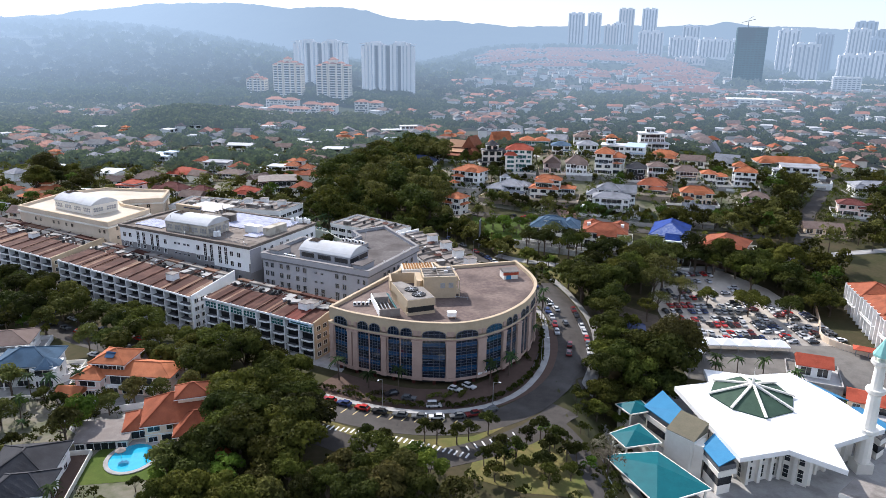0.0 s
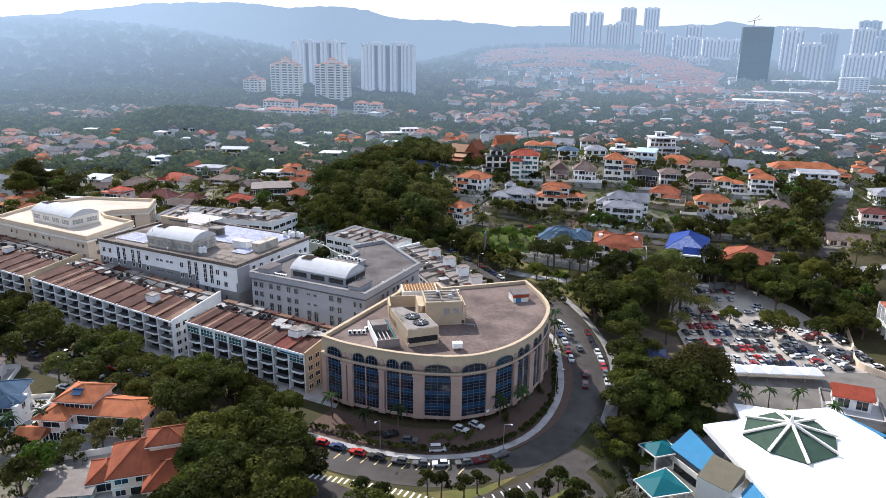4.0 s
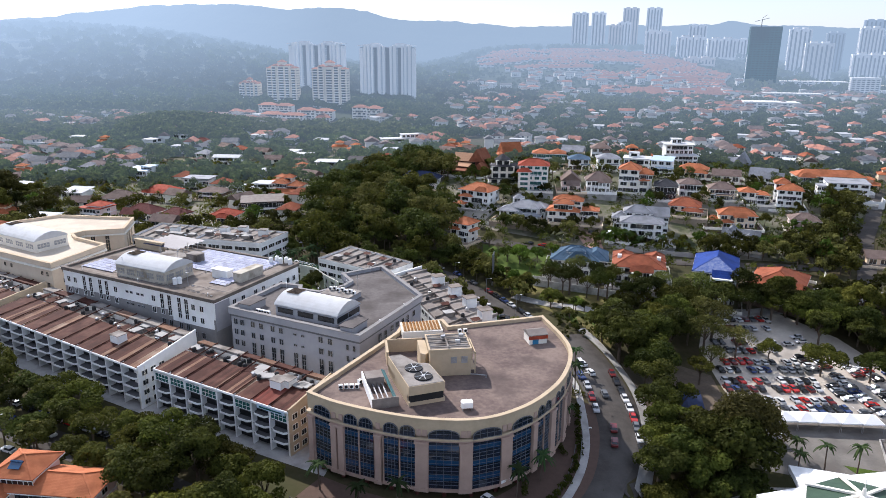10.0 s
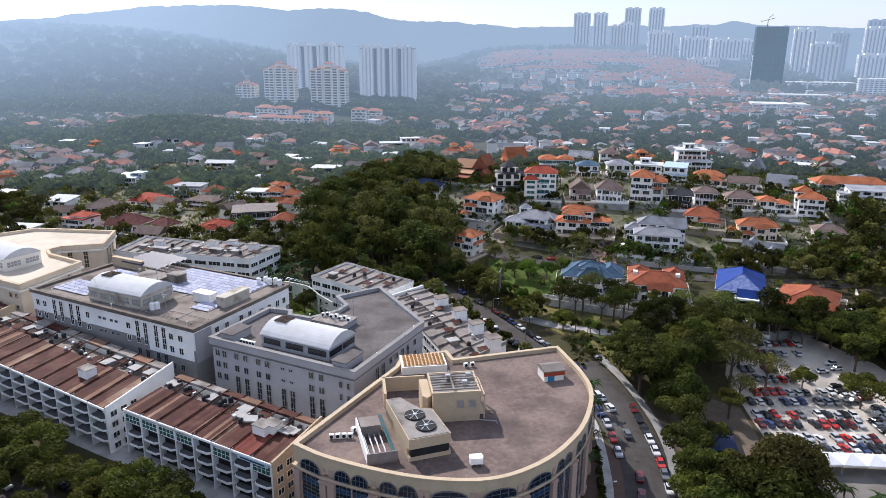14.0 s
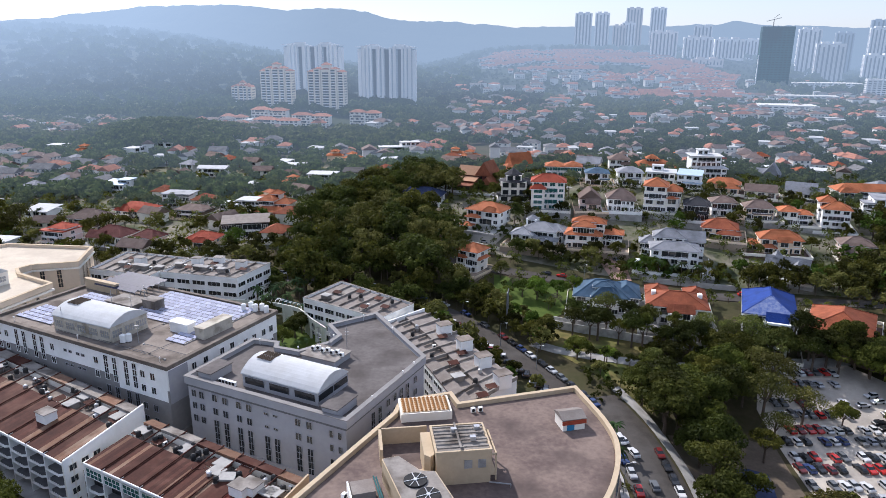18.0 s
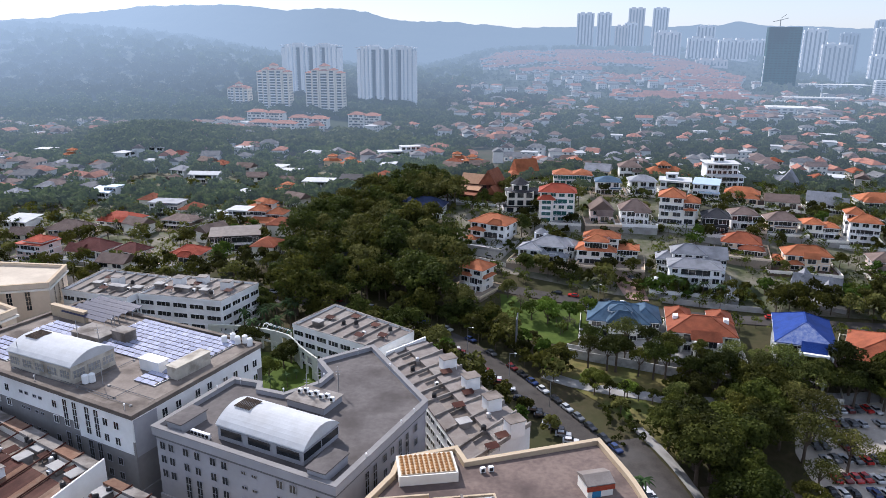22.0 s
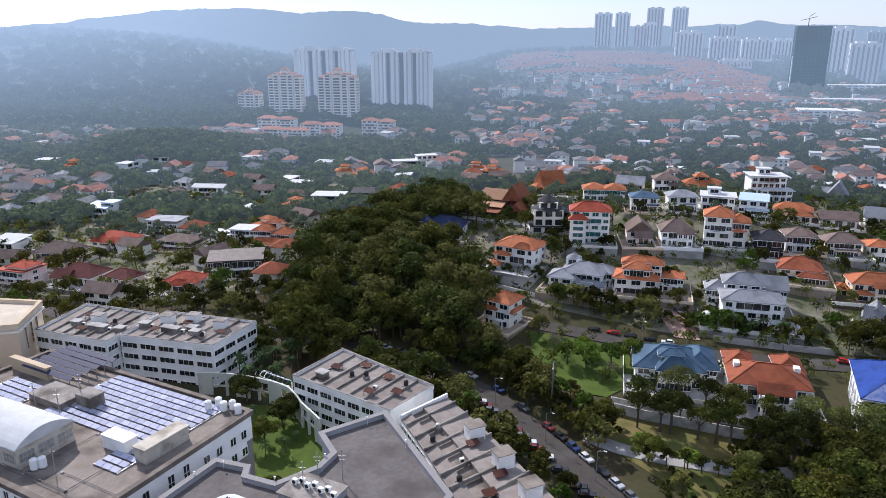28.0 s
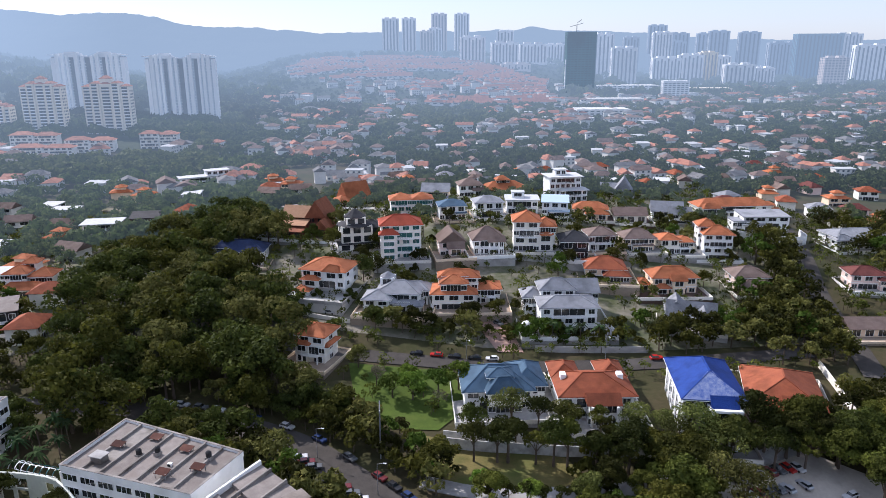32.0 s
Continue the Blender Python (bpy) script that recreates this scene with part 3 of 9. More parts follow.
# painted lines
marks = Geo()
for i in range(14):
    a = Vector((-40 + i * 3.3, 172 - i * 1.15 + 0.03 * i * i))
    z = land(a.x, a.y) + 0.09
    marks.beam((a.x, a.y, z), (a.x + 1.5, a.y + 2.6, z), 0.35, 0.02)
solo("road_marking", marks, LINEYELLOW, "worn yellow parking bay lines on asphalt", "road marking", kind="structure")
marks = Geo()
for i in range(30):
    t = i / 29
    x, y = -34 + 40 * t, 160.5 - 13.5 * t + 1.5 * math.sin(3 * t)
    z = land(x, y) + 0.1
    marks.beam((x, y, z), (x + 0.9, y + 1.9, z), 0.5, 0.02)
for i in range(7):
    z = 0.1
    marks.beam((7 + i * 2, 150.5 + i * 1.1, z), (6.3 + i * 2, 152.5 + i * 1.1, z), 0.4, 0.02)
solo("road_marking", marks, LINEWHITE, "white hatched stripes along the carriageway edge", "road marking", kind="structure")
marks = Geo()
for row in range(5):
    for i in range(17):
        x, y = 92 + i * 2.75, 242 + row * 11.8
        if x < 148 - row * 6:
            z = land(x, y) + 0.11
            marks.beam((x, y, z), (x + 0.2, y + 4.6, z), 0.12, 0.02)
solo("road_marking", marks, LINEWHITE, "faded white bay lines of the car park", "road marking", kind="structure")


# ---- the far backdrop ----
def haze_glow_mat(m, least=0.16):
    """Paints haze into a material: pale blue glow, stronger far off and towards -x."""
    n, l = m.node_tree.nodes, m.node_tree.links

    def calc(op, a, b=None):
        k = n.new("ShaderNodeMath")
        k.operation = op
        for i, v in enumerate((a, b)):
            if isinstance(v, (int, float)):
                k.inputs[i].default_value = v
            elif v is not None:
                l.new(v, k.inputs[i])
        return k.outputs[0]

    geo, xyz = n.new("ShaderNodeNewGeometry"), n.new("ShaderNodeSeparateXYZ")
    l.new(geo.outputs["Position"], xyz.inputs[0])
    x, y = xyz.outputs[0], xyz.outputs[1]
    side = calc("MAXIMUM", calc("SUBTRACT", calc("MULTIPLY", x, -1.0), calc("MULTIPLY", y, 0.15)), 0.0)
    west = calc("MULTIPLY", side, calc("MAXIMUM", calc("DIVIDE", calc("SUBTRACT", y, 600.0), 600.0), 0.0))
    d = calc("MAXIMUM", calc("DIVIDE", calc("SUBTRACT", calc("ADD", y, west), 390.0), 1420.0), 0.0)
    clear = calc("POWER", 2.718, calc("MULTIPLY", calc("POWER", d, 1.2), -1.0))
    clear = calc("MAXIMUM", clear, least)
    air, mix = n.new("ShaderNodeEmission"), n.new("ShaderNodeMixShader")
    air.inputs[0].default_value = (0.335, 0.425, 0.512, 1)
    l.new(calc("ADD", calc("MULTIPLY", calc("MINIMUM", calc("DIVIDE", side, 900.0), 1.0), 0.3), 1.0), air.inputs[1])     # painted haze made brighter towards the sun
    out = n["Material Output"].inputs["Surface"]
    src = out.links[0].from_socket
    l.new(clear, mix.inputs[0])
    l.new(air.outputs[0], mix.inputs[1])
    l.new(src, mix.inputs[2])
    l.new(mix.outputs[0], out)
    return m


# ground sheet, far hills and far leaves all glow with the painted haze
haze_glow_mat(GROUND)
FARWOOD = haze_glow_mat(mat("far_wooded_hill", (0.02, 0.032, 0.016), (0.045, 0.058, 0.028), 0.02, 0.95, stain=(0.015, 0.025, 0.012), stain_scale=0.006, amount=0.6))
LEAFFAR = haze_glow_mat(leaf_mat("distant_foliage", (0.03, 0.045, 0.016), (0.085, 0.10, 0.038)))
LEAFMID = haze_glow_mat(leaf_mat("foliage_of_the_plain", (0.032, 0.046, 0.014), (0.10, 0.116, 0.036)))
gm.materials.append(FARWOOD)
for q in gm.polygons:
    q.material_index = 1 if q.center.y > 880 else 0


def ridge(y, depth, profile, seed, rough):
    line = smooth([(x, z) for x, z in profile], 14)
    g, rows = Geo(), []
    for k in range(9):
        s = k / 8
        row = []
        for p in line:
            n = noise.fractal(Vector((p.x * 0.004, k * 0.7, seed)), 1.0, 2.0, 5) * rough + 3.5 * noise.noise(Vector((p.x * 0.035, k * 3.1, seed))) * s
            row.append((p.x, y - depth * (1 - s), 4 + (p.y - 4) * s ** 0.8 + n * (0.3 + s)))
        rows.append(row)
    for a, b in zip(rows, rows[1:]):
        for i in range(len(line) - 1):
            g.quad(a[i], a[i + 1], b[i + 1], b[i])
    back = rows[-1]
    for i in range(len(line) - 1):
        g.quad(back[i], back[i + 1], (back[i + 1][0], y + 300, 0), (back[i][0], y + 300, 0))
    return g


# the hills' blue is haze painted into FARWOOD as glow
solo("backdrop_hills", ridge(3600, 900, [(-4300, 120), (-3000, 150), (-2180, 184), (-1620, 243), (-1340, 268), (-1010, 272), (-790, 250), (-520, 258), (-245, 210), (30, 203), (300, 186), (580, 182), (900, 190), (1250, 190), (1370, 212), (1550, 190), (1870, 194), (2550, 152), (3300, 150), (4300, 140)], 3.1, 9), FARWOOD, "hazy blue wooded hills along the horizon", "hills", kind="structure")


# ---- arched office block ----
def office():
    zr = 18.6                                     # roof deck
    cx, cy = 0.0, 212.0
    tip, back, ear = (-33.5, 196.3), (-15.3, 231.5), (26.6, 244.4)
    arc = [tip, (-27.8, 192.4), (-21.4, 189.4), (-15, 187), (-9, 185.3), (-3, 184.4), (3, 184.4), (8, 185.6), (13, 188.4), (17.8, 192.4), (22, 197.5), (25.4, 202.8), (28.2, 209.2), (30.2, 216), (31, 222.5), (30.2, 230), (28.4, 237.5), ear]
    arc = [tuple(p) for p in smooth([Vector(p) for p in arc], 1.5)]
    poly = arc + [(-1.2, 236.0), (-3.0, 241.0), (-14.3, 237.0), back]
    ob = thing("office_block", "curved cream and pink office block with arched blue glass bays", "office building", cx, cy, 0)
    loc = lambda pts: [(x - cx, y - cy) for x, y in pts]  # noqa: E731
    P, A = loc(poly), loc(arc)
    IN = inset(P, 0.7)
    # the recess's shade is painted: the whole storey is black
    part("ground_floor", Geo().prism(inset(P, 1.9), -1, 2.2), BLACK, ob, "recessed ground floor coloured black in place of shade")
    part("wall", Geo().prism(inset(P, 0.55), 2.0, zr - 0.2), PINKSTONE, ob)
    part("roof", Geo().prism(IN, zr - 0.3, zr), ROOFFELT, ob, "brown stained flat roof")
    part("parapet", Geo().rim(inset(P, -0.25), inset(P, 0.55), zr - 2.9, zr + 0.75), CREAM, ob, "cream parapet band")
    part("coping", Geo().rim(inset(P, -0.42), inset(P, 0.58), zr + 0.75, zr + 1.0), CREAM, ob)
    part("cornice", Geo().rim(inset(P, -0.6), inset(P, 0.2), zr - 4.05, zr - 3.65), CREAM, ob)
    part("cornice", Geo().rim(inset(P, -0.3), inset(P, 0.2), zr - 4.5, zr - 4.05), PINKSTONE, ob)
    part("plinth_band", Geo().rim(inset(P, -0.35), inset(P, 0.6), 1.7, 2.5), PINKSTONE, ob)
    # bays along the curved front
    run, acc = [0.0], 0.0
    for a, b in zip(A, A[1:]):
        acc += math.dist(a, b)
        run.append(acc)

    def on_arc(s):
        for i in range(len(A) - 1):
            if run[i + 1] >= s:
                t = (s - run[i]) / (run[i + 1] - run[i])
                return Vector(A[i]).lerp(Vector(A[i + 1]), t), Vector(A[i + 1]) - Vector(A[i])
        return Vector(A[-1]), Vector(A[-1]) - Vector(A[-2])

    def face(s, z, off):
        p, d = on_arc(s)
        n = Vector((d.y, -d.x)).normalized()
        return pose(p.x + n.x * off, p.y + n.y * off, z, 0, 0, math.degrees(math.atan2(d.y, d.x)))

    def bay_mesh(w, h):
        g = Geo()
        g.quad((-w / 2, 0, 0), (w / 2, 0, 0), (w / 2, 0, h), (-w / 2, 0, h), m=0)
        for k in range(3):
            z = h * (k + 0.55) / 3.05
            g.box(-w / 2, -0.05, z, w / 2, 0, z + h * 0.115, m=1)
        return g.mesh("glass_bay", [BLUEGLASS, BLUEPANEL])

    gl = {}
    total = acc
    # (start, width, kind) of each bay, from the sharp corner round to the far end
    pattern = [(2.0, 5.0, 1), (10.6, 7.2, 2), (20.4, 7.2, 2), (30.6, 6.6, 3), (40.0, 6.6, 3), (49.6, 6.0, 3), (58.0, 5.6, 2), (66.2, 5.6, 2), (74.5, 5.6, 2), (83.0, 5.6, 2), (91.5, 4.4, 1)]
    edge = []
    for s, w, kind in pattern:
        if s + w > total:
            continue
        n = 2 if kind == 2 else 1
        ww = (w - 0.5) / n if n == 2 else w
        for k in range(n):
            c = s + ww / 2 + k * (ww + 0.5)
            key = round(ww, 2)
            gl.setdefault(key, bay_mesh(ww, 11.4))
            bay = part("glass_bay", gl[key], None, ob, at=face(c, 2.55, 0.12))
            m = Geo()
            for i in range(1, 4):
                m.box(-ww / 2 + ww * i / 4 - 0.035, -0.12, 0, -ww / 2 + ww * i / 4 + 0.035, 0, 11.4)
            for i in range(1, 13):
                m.box(-ww / 2, -0.1, i * 0.89 - 0.03, ww / 2, 0, i * 0.89 + 0.03)
            part("mullions", m, DARKGREY, bay)
            part("arched_window", window_mesh(ww, 2.5 if kind < 3 else 2.2, DARKGREY, BLUEGLASS, 4, 2, True), None, ob, "arched blue glass window", at=face(c, zr - 3.6, 0.32))
            part("arch_reveal", Geo().box(-ww / 2 - 0.25, -0.3, 0, -ww / 2, 0.1, 11.4), PINKSTONE, ob, at=face(c, 2.55, 0.1))
        edge.append((s, s + w))
    piers = []
    for (a0, a1), (b0, b1) in zip(edge, edge[1:]):
        gap = b0 - a1
        if gap > 2.6:
            piers += [a1 + 0.85, b0 - 0.85]
            part("recess", Geo().box(-(gap - 3.2) / 2, -0.1, 0, (gap - 3.2) / 2, 0, 11.4), DARKGREY, ob, at=face((a1 + b0) / 2, 2.5, 0.05))
        else:
            piers.append((a1 + b0) / 2)
    pier = Geo().box(-0.75, -0.65, 0, 0.75, 0.2, 11.8).box(-0.95, -0.8, 11.4, 0.95, 0.2, 11.9).box(-0.95, -0.8, -0.4, 0.95, 0.2, 0.5).mesh("pilaster", [PINKSTONE])
    for s in piers + [0.9]:
        part("pilaster", pier, None, ob, at=face(s, 2.2, 0.15))
    blk = Geo().box(-0.5, -0.12, 0, 0.5, 0.05, 1.5).mesh("panel", [PINKSTONE])
    for s in piers[::1]:
        part("panel", blk, None, ob, at=face(s, zr - 3.2, 0.3))
    col = Geo().cyl(0, 0, -0.5, 2.2, 0.5, 12).mesh("column", [T_MAROON])
    for i in range(14):
        p, d = on_arc(3 + i * 6.2)
        n = Vector((d.y, -d.x)).normalized()
        part("column", col, None, ob, at=pose(p.x - n.x * 0.9, p.y - n.y * 0.9, 0))
    # straight back wall: small windows
    w0 = window_mesh(1.4, 1.6, CREAM, DARKGLASS, 2, 1)
    for k in range(9):
        for z in (6, 9.6, 13):
            part("window", w0, None, ob, at=wall_at(loc([back])[0], loc([tip])[0], 3 + k * 4, z, 0.02))
    part("sign", Geo().box(-1.5, -0.1, 0, -0.6, 0, 0.8).box(-0.4, -0.1, 0, 0.5, 0, 0.8).box(0.7, -0.1, 0, 1.6, 0, 0.8), WHITE, ob, "three pale square sign panels", at=face(48.2, 2.6, 0.7))


office()
ZR = 18.6


def penthouse():
    ob = thing("roof_plant_room", "cream rendered plant room with open steel frame on the roof", "plant room", -2.0, 212, ZR)
    R = pose(0, 0, 0, 0, 0, 8)
    part("block", Geo().box(-4.6, -5.2, 0, 5.6, 4.2, 6.6), CREAM, ob, at=R)
    part("parapet", Geo().rim([(-4.8, -5.4), (5.8, -5.4), (5.8, 4.4), (-4.8, 4.4)], [(-4.4, -5.0), (5.4, -5.0), (5.4, 4.0), (-4.4, 4.0)], 6.6, 7.1), CREAM, ob, at=R)
    part("roof", Geo().box(-4.4, -5.0, 6.6, 5.4, 4.0, 6.75), ROOFCONC, ob, at=R)
    for i in range(4):
        part("beam", Geo().box(-4.4, -4.4 + i * 2.4, 7.1, 5.4, -4.1 + i * 2.4, 7.4), ROOFCONC, ob, at=R)
    part("beam", Geo().box(-0.2, -5, 7.4, 0.2, 4, 7.7), ROOFCONC, ob, at=R)
    for x in (0.6, 3.2):
        part("louvre", Geo().box(x, -5.32, 3.3, x + 1.5, -5.2, 5.0), STEEL, ob, at=R)
    for x, y in ((6.6, -4.6), (6.6, 0), (6.6, 4)):
        part("post", Geo().box(x, y, 0, x + 0.3, y + 0.3, 5.6), CREAM, ob, at=R)
    part("frame", Geo().box(5.6, -4.6, 5.3, 6.9, -4.3, 5.6).box(5.6, 4, 5.3, 6.9, 4.3, 5.6).box(6.6, -4.6, 5.3, 6.9, 4.3, 5.6).box(5.6, -4.7, 1.1, 6.9, 4.2, 1.35), CREAM, ob, at=R)
    part("side_tank", Geo().box(-6.6, -3.0, 0, -4.7, 4.8, 5.4).prism([(-6.6, -3.0), (-5.6, -4.0), (-4.7, -3.0)], 0, 5.4), CREAM, ob, at=R)
    part("wall", Geo().box(-14.6, 2.4, 0, -14.0, 10.5, 3.6).box(-14.6, 10.1, 0, -4.7, 10.5, 3.6), CREAM, ob, at=R)
    for x, y in ((-1, 1), (2.2, -2.2), (3.6, 1.4)):
        part("condenser", Geo().box(x, y, 7.1, x + 1.1, y + 0.9, 7.9), ALUMINIUM, ob, at=R)
    part("pipe", Geo().beam((5.2, -6.2, 0.7), (9.0, -7.4, 0.7), 0.18, 0.18).beam((9, -7.4, 0), (9, -7.4, 0.7), 0.2, 0.2), STEEL, ob, at=R)
    fan = thing("cooling_tower", "cream cooling tower casing with two round fan grilles on top", "cooling tower", -9.0, 200.5, ZR, -0)
    R2 = pose(0, 0, 0, 0, 0, 20)
    part("casing", Geo().prism([(-4.2, -8.2), (4.4, -8.2), (4.0, 2.0), (1.5, 3.2), (-1.0, 9.0), (-4.2, 9.0)], 2.6, 4.8), CREAM, fan, at=R2)
    part("deck", Geo().prism([(-4.0, -8.0), (4.2, -8.0), (3.8, 1.9), (1.4, 3.0), (-1.0, 8.8), (-4.0, 8.8)], 4.8, 4.9), ROOFCONC, fan, "pale grey deck", at=R2)
    # a black block stands for the shade inside the opening
    part("opening", Geo().box(-3.8, -8.26, 1.0, 4.0, -7.0, 2.6), BLACK, fan, at=R2)
    part("base", Geo().box(-4.2, -8.2, 0, 4.4, 9.0, 1.0), CREAM, fan, at=R2)
    part("back_wall", Geo().box(-4.2, -7, 1.0, -3.8, 9, 2.6).box(-4.2, 3, 1, 1, 9, 2.6), CREAM, fan, at=R2)
    for fx, fy in ((0.4, -4.6), (-0.4, 0.2)):
        grille = part("fan_grille", Geo().cyl(fx, fy, 4.9, 5.25, 2.1, 20), BLACK, fan, "round dark fan opening", at=R2)
        part("guard", Geo().beam((fx - 2.1, fy, 5.3), (fx + 2.1, fy, 5.3), 0.12, 0.1).beam((fx, fy - 2.1, 5.3), (fx, fy + 2.1, 5.3), 0.12, 0.1).beam((fx - 1.5, fy - 1.5, 5.3), (fx + 1.5, fy + 1.5, 5.3), 0.1, 0.1).cyl(fx, fy, 5.25, 5.4, 0.4, 8), ALUMINIUM, grille)
    pen = thing("pipe_enclosure", "pale metal walled pen with pipes on the roof", "plant enclosure", -17.2, 197.5, ZR, 16)
    part("wall", Geo().box(-3.0, -6.8, 0, -2.7, 7.5, 2.4), WHITE, pen)
    part("wall", Geo().box(-3.0, -7.0, 0, 3.0, -6.7, 2.4), SHEETGREY, pen)
    for i in range(4):
        part("pipe", Geo().beam((-2.2 + i * 1.1, -6.4, 0.9), (-2.2 + i * 1.1, 6.5, 0.9), 0.28, 0.28), STEEL, pen)
    part("green_pipe", Geo().beam((2.2, -6, 1.6), (2.2, 9, 1.6), 0.3, 0.3).beam((2.7, -6, 1.3), (2.7, 9, 1.3), 0.3, 0.3), GREENGLASS, pen)
    part("chiller", Geo().box(-2.5, 3.0, 0, 1.6, 7.0, 2.6), SHEETGREY, pen)
    kiosk = thing("roof_kiosk", "small roof kiosk with grey sheet roof and red fascia", "kiosk", 22.6, 228.4, ZR, 14)
    part("body", Geo().box(-2.5, -2.2, 0, 2.5, 2.2, 2.6), OFFWHITE, kiosk)
    part("fascia", Geo().box(-2.7, -2.5, 1.5, 2.7, -2.22, 2.4), T_RED, kiosk)
    part("door", Geo().box(-1.6, -2.24, 0, 0.1, -2.2, 1.5), SKYBLUE, kiosk)
    part("roof", Geo().hip(-2.5, -2.2, 2.5, 2.2, 2.7, 0.9, 0.25, gable=True), SHEETGREY, kiosk)
    dish = thing("roof_vent", "pale sheet-metal roof ventilator on a stand", "ventilator", 2.8, 190.5, ZR, 10)
    part("hood", Geo().prism([(-1.2, -0.9), (1.2, -0.9), (1.4, 0), (1.2, 0.9), (-1.2, 0.9), (-1.4, 0)], 0.7, 2.0), WHITE, dish)
    for x in (-1, 1):
        part("leg", Geo().box(x - 0.1, -0.8, 0, x + 0.1, 0.8, 0.7), STEEL, dish)
    ac = thing("air_conditioner", "white outdoor air-conditioning unit with fan grille", "air conditioner", -26.5, 199.5, ZR, 8, group="air conditioners on roofs")
    part("case", Geo().box(-0.5, -0.35, 0.15, 0.5, 0.35, 1.15), WHITE, ac)
    part("grille", Geo().cyl(0, 0, 0, 0.06, 0.38, 12), BLACK, ac, at=pose(-0.05, -0.36, 0.65, 90))
    part("foot", Geo().box(-0.45, -0.3, 0, -0.35, 0.3, 0.15).box(0.35, -0.3, 0, 0.45, 0.3, 0.15), STEEL, ac)
    for i in range(1, 4):
        copy_thing(ac, pose(-26.5 + i * 1.25, 199.6 + i * 0.1, ZR, 0, 0, 8))
    copy_thing(ac, pose(-22.4, 202.2, ZR, 0, 0, 60))
    for x, y in ((2.0, 233.5), (3.6, 233.9)):
        copy_thing(ac, pose(x, y, ZR, 0, 0, 20))
    return ac


AC = penthouse()
can = thing("tiled_canopy", "flat canopy laid with rows of orange domes on a cream wall", "canopy", -8.8, 233.2, 0, 9)
part("wall", Geo().box(-5.6, -3.6, 17, 5.6, 3.6, 20.6), OFFWHITE, can)
OCHRE = mat("ochre_glazed_tile", (0.50, 0.27, 0.10), (0.42, 0.21, 0.075), 0.8, 0.6, stain=(0.3, 0.16, 0.08), stain_scale=0.4)
part("deck", Geo().box(-5.2, -3.2, 20.6, 5.2, 3.2, 20.75), CREAM, can)
dome = Geo().cyl(0, 0, 0, 0.2, 0.36, 8, 0.3).cyl(0, 0, 0.2, 0.38, 0.3, 8, 0.12).mesh("dome", [OCHRE])
for i in range(11):
    for j in range(7):
        part("dome", dome, None, can, at=pose(-4.7 + i * 0.94, -2.7 + j * 0.9, 20.75))


# ---- flat-roofed office blocks ----
def block(name, label, poly, bands, deck_z, deck, coping, group=""):
    """Walls in stacked bands of (bottom, top, material), a roof deck and a parapet with coping. poly runs anticlockwise."""
    cx, cy = sum(p[0] for p in poly) / len(poly), sum(p[1] for p in poly) / len(poly)
    ob = thing(name, label, "office building", cx, cy, 0, group=group)
    L = [(x - cx, y - cy) for x, y in poly]
    top = bands[-1][1]
    for z0, z1, m, out in bands:
        part("wall", Geo().rim(inset(L, -out), inset(L, 0.5), z0, z1), m, ob)
    part("roof", Geo().prism(inset(L, 0.45), deck_z - 0.3, deck_z), deck, ob, "weathered flat roof")
    part("coping", Geo().rim(inset(L, -bands[-1][3] - 0.12), inset(L, 0.6), top, top + 0.15), coping, ob)
    return ob, L


def windows(ob, a, b, mesh, places, off=0.1, name="window"):
    for s, z in places:
        part(name, mesh, None, ob, at=wall_at(a, b, s, z, off))


def slot(w, h, floors, frame_m=DARKGREY):
    return window_mesh(w, h, frame_m, DARKGLASS, 2, floors)


SQ = window_mesh(1.5, 1.8, WHITE, DARKGLASS, 2, 1)
SQG = window_mesh(1.4, 1.7, GREYWALL, DARKGLASS, 2, 1)
SLIT = window_mesh(1.1, 0.6, GREYWALL, DARKGLASS, 2, 1)


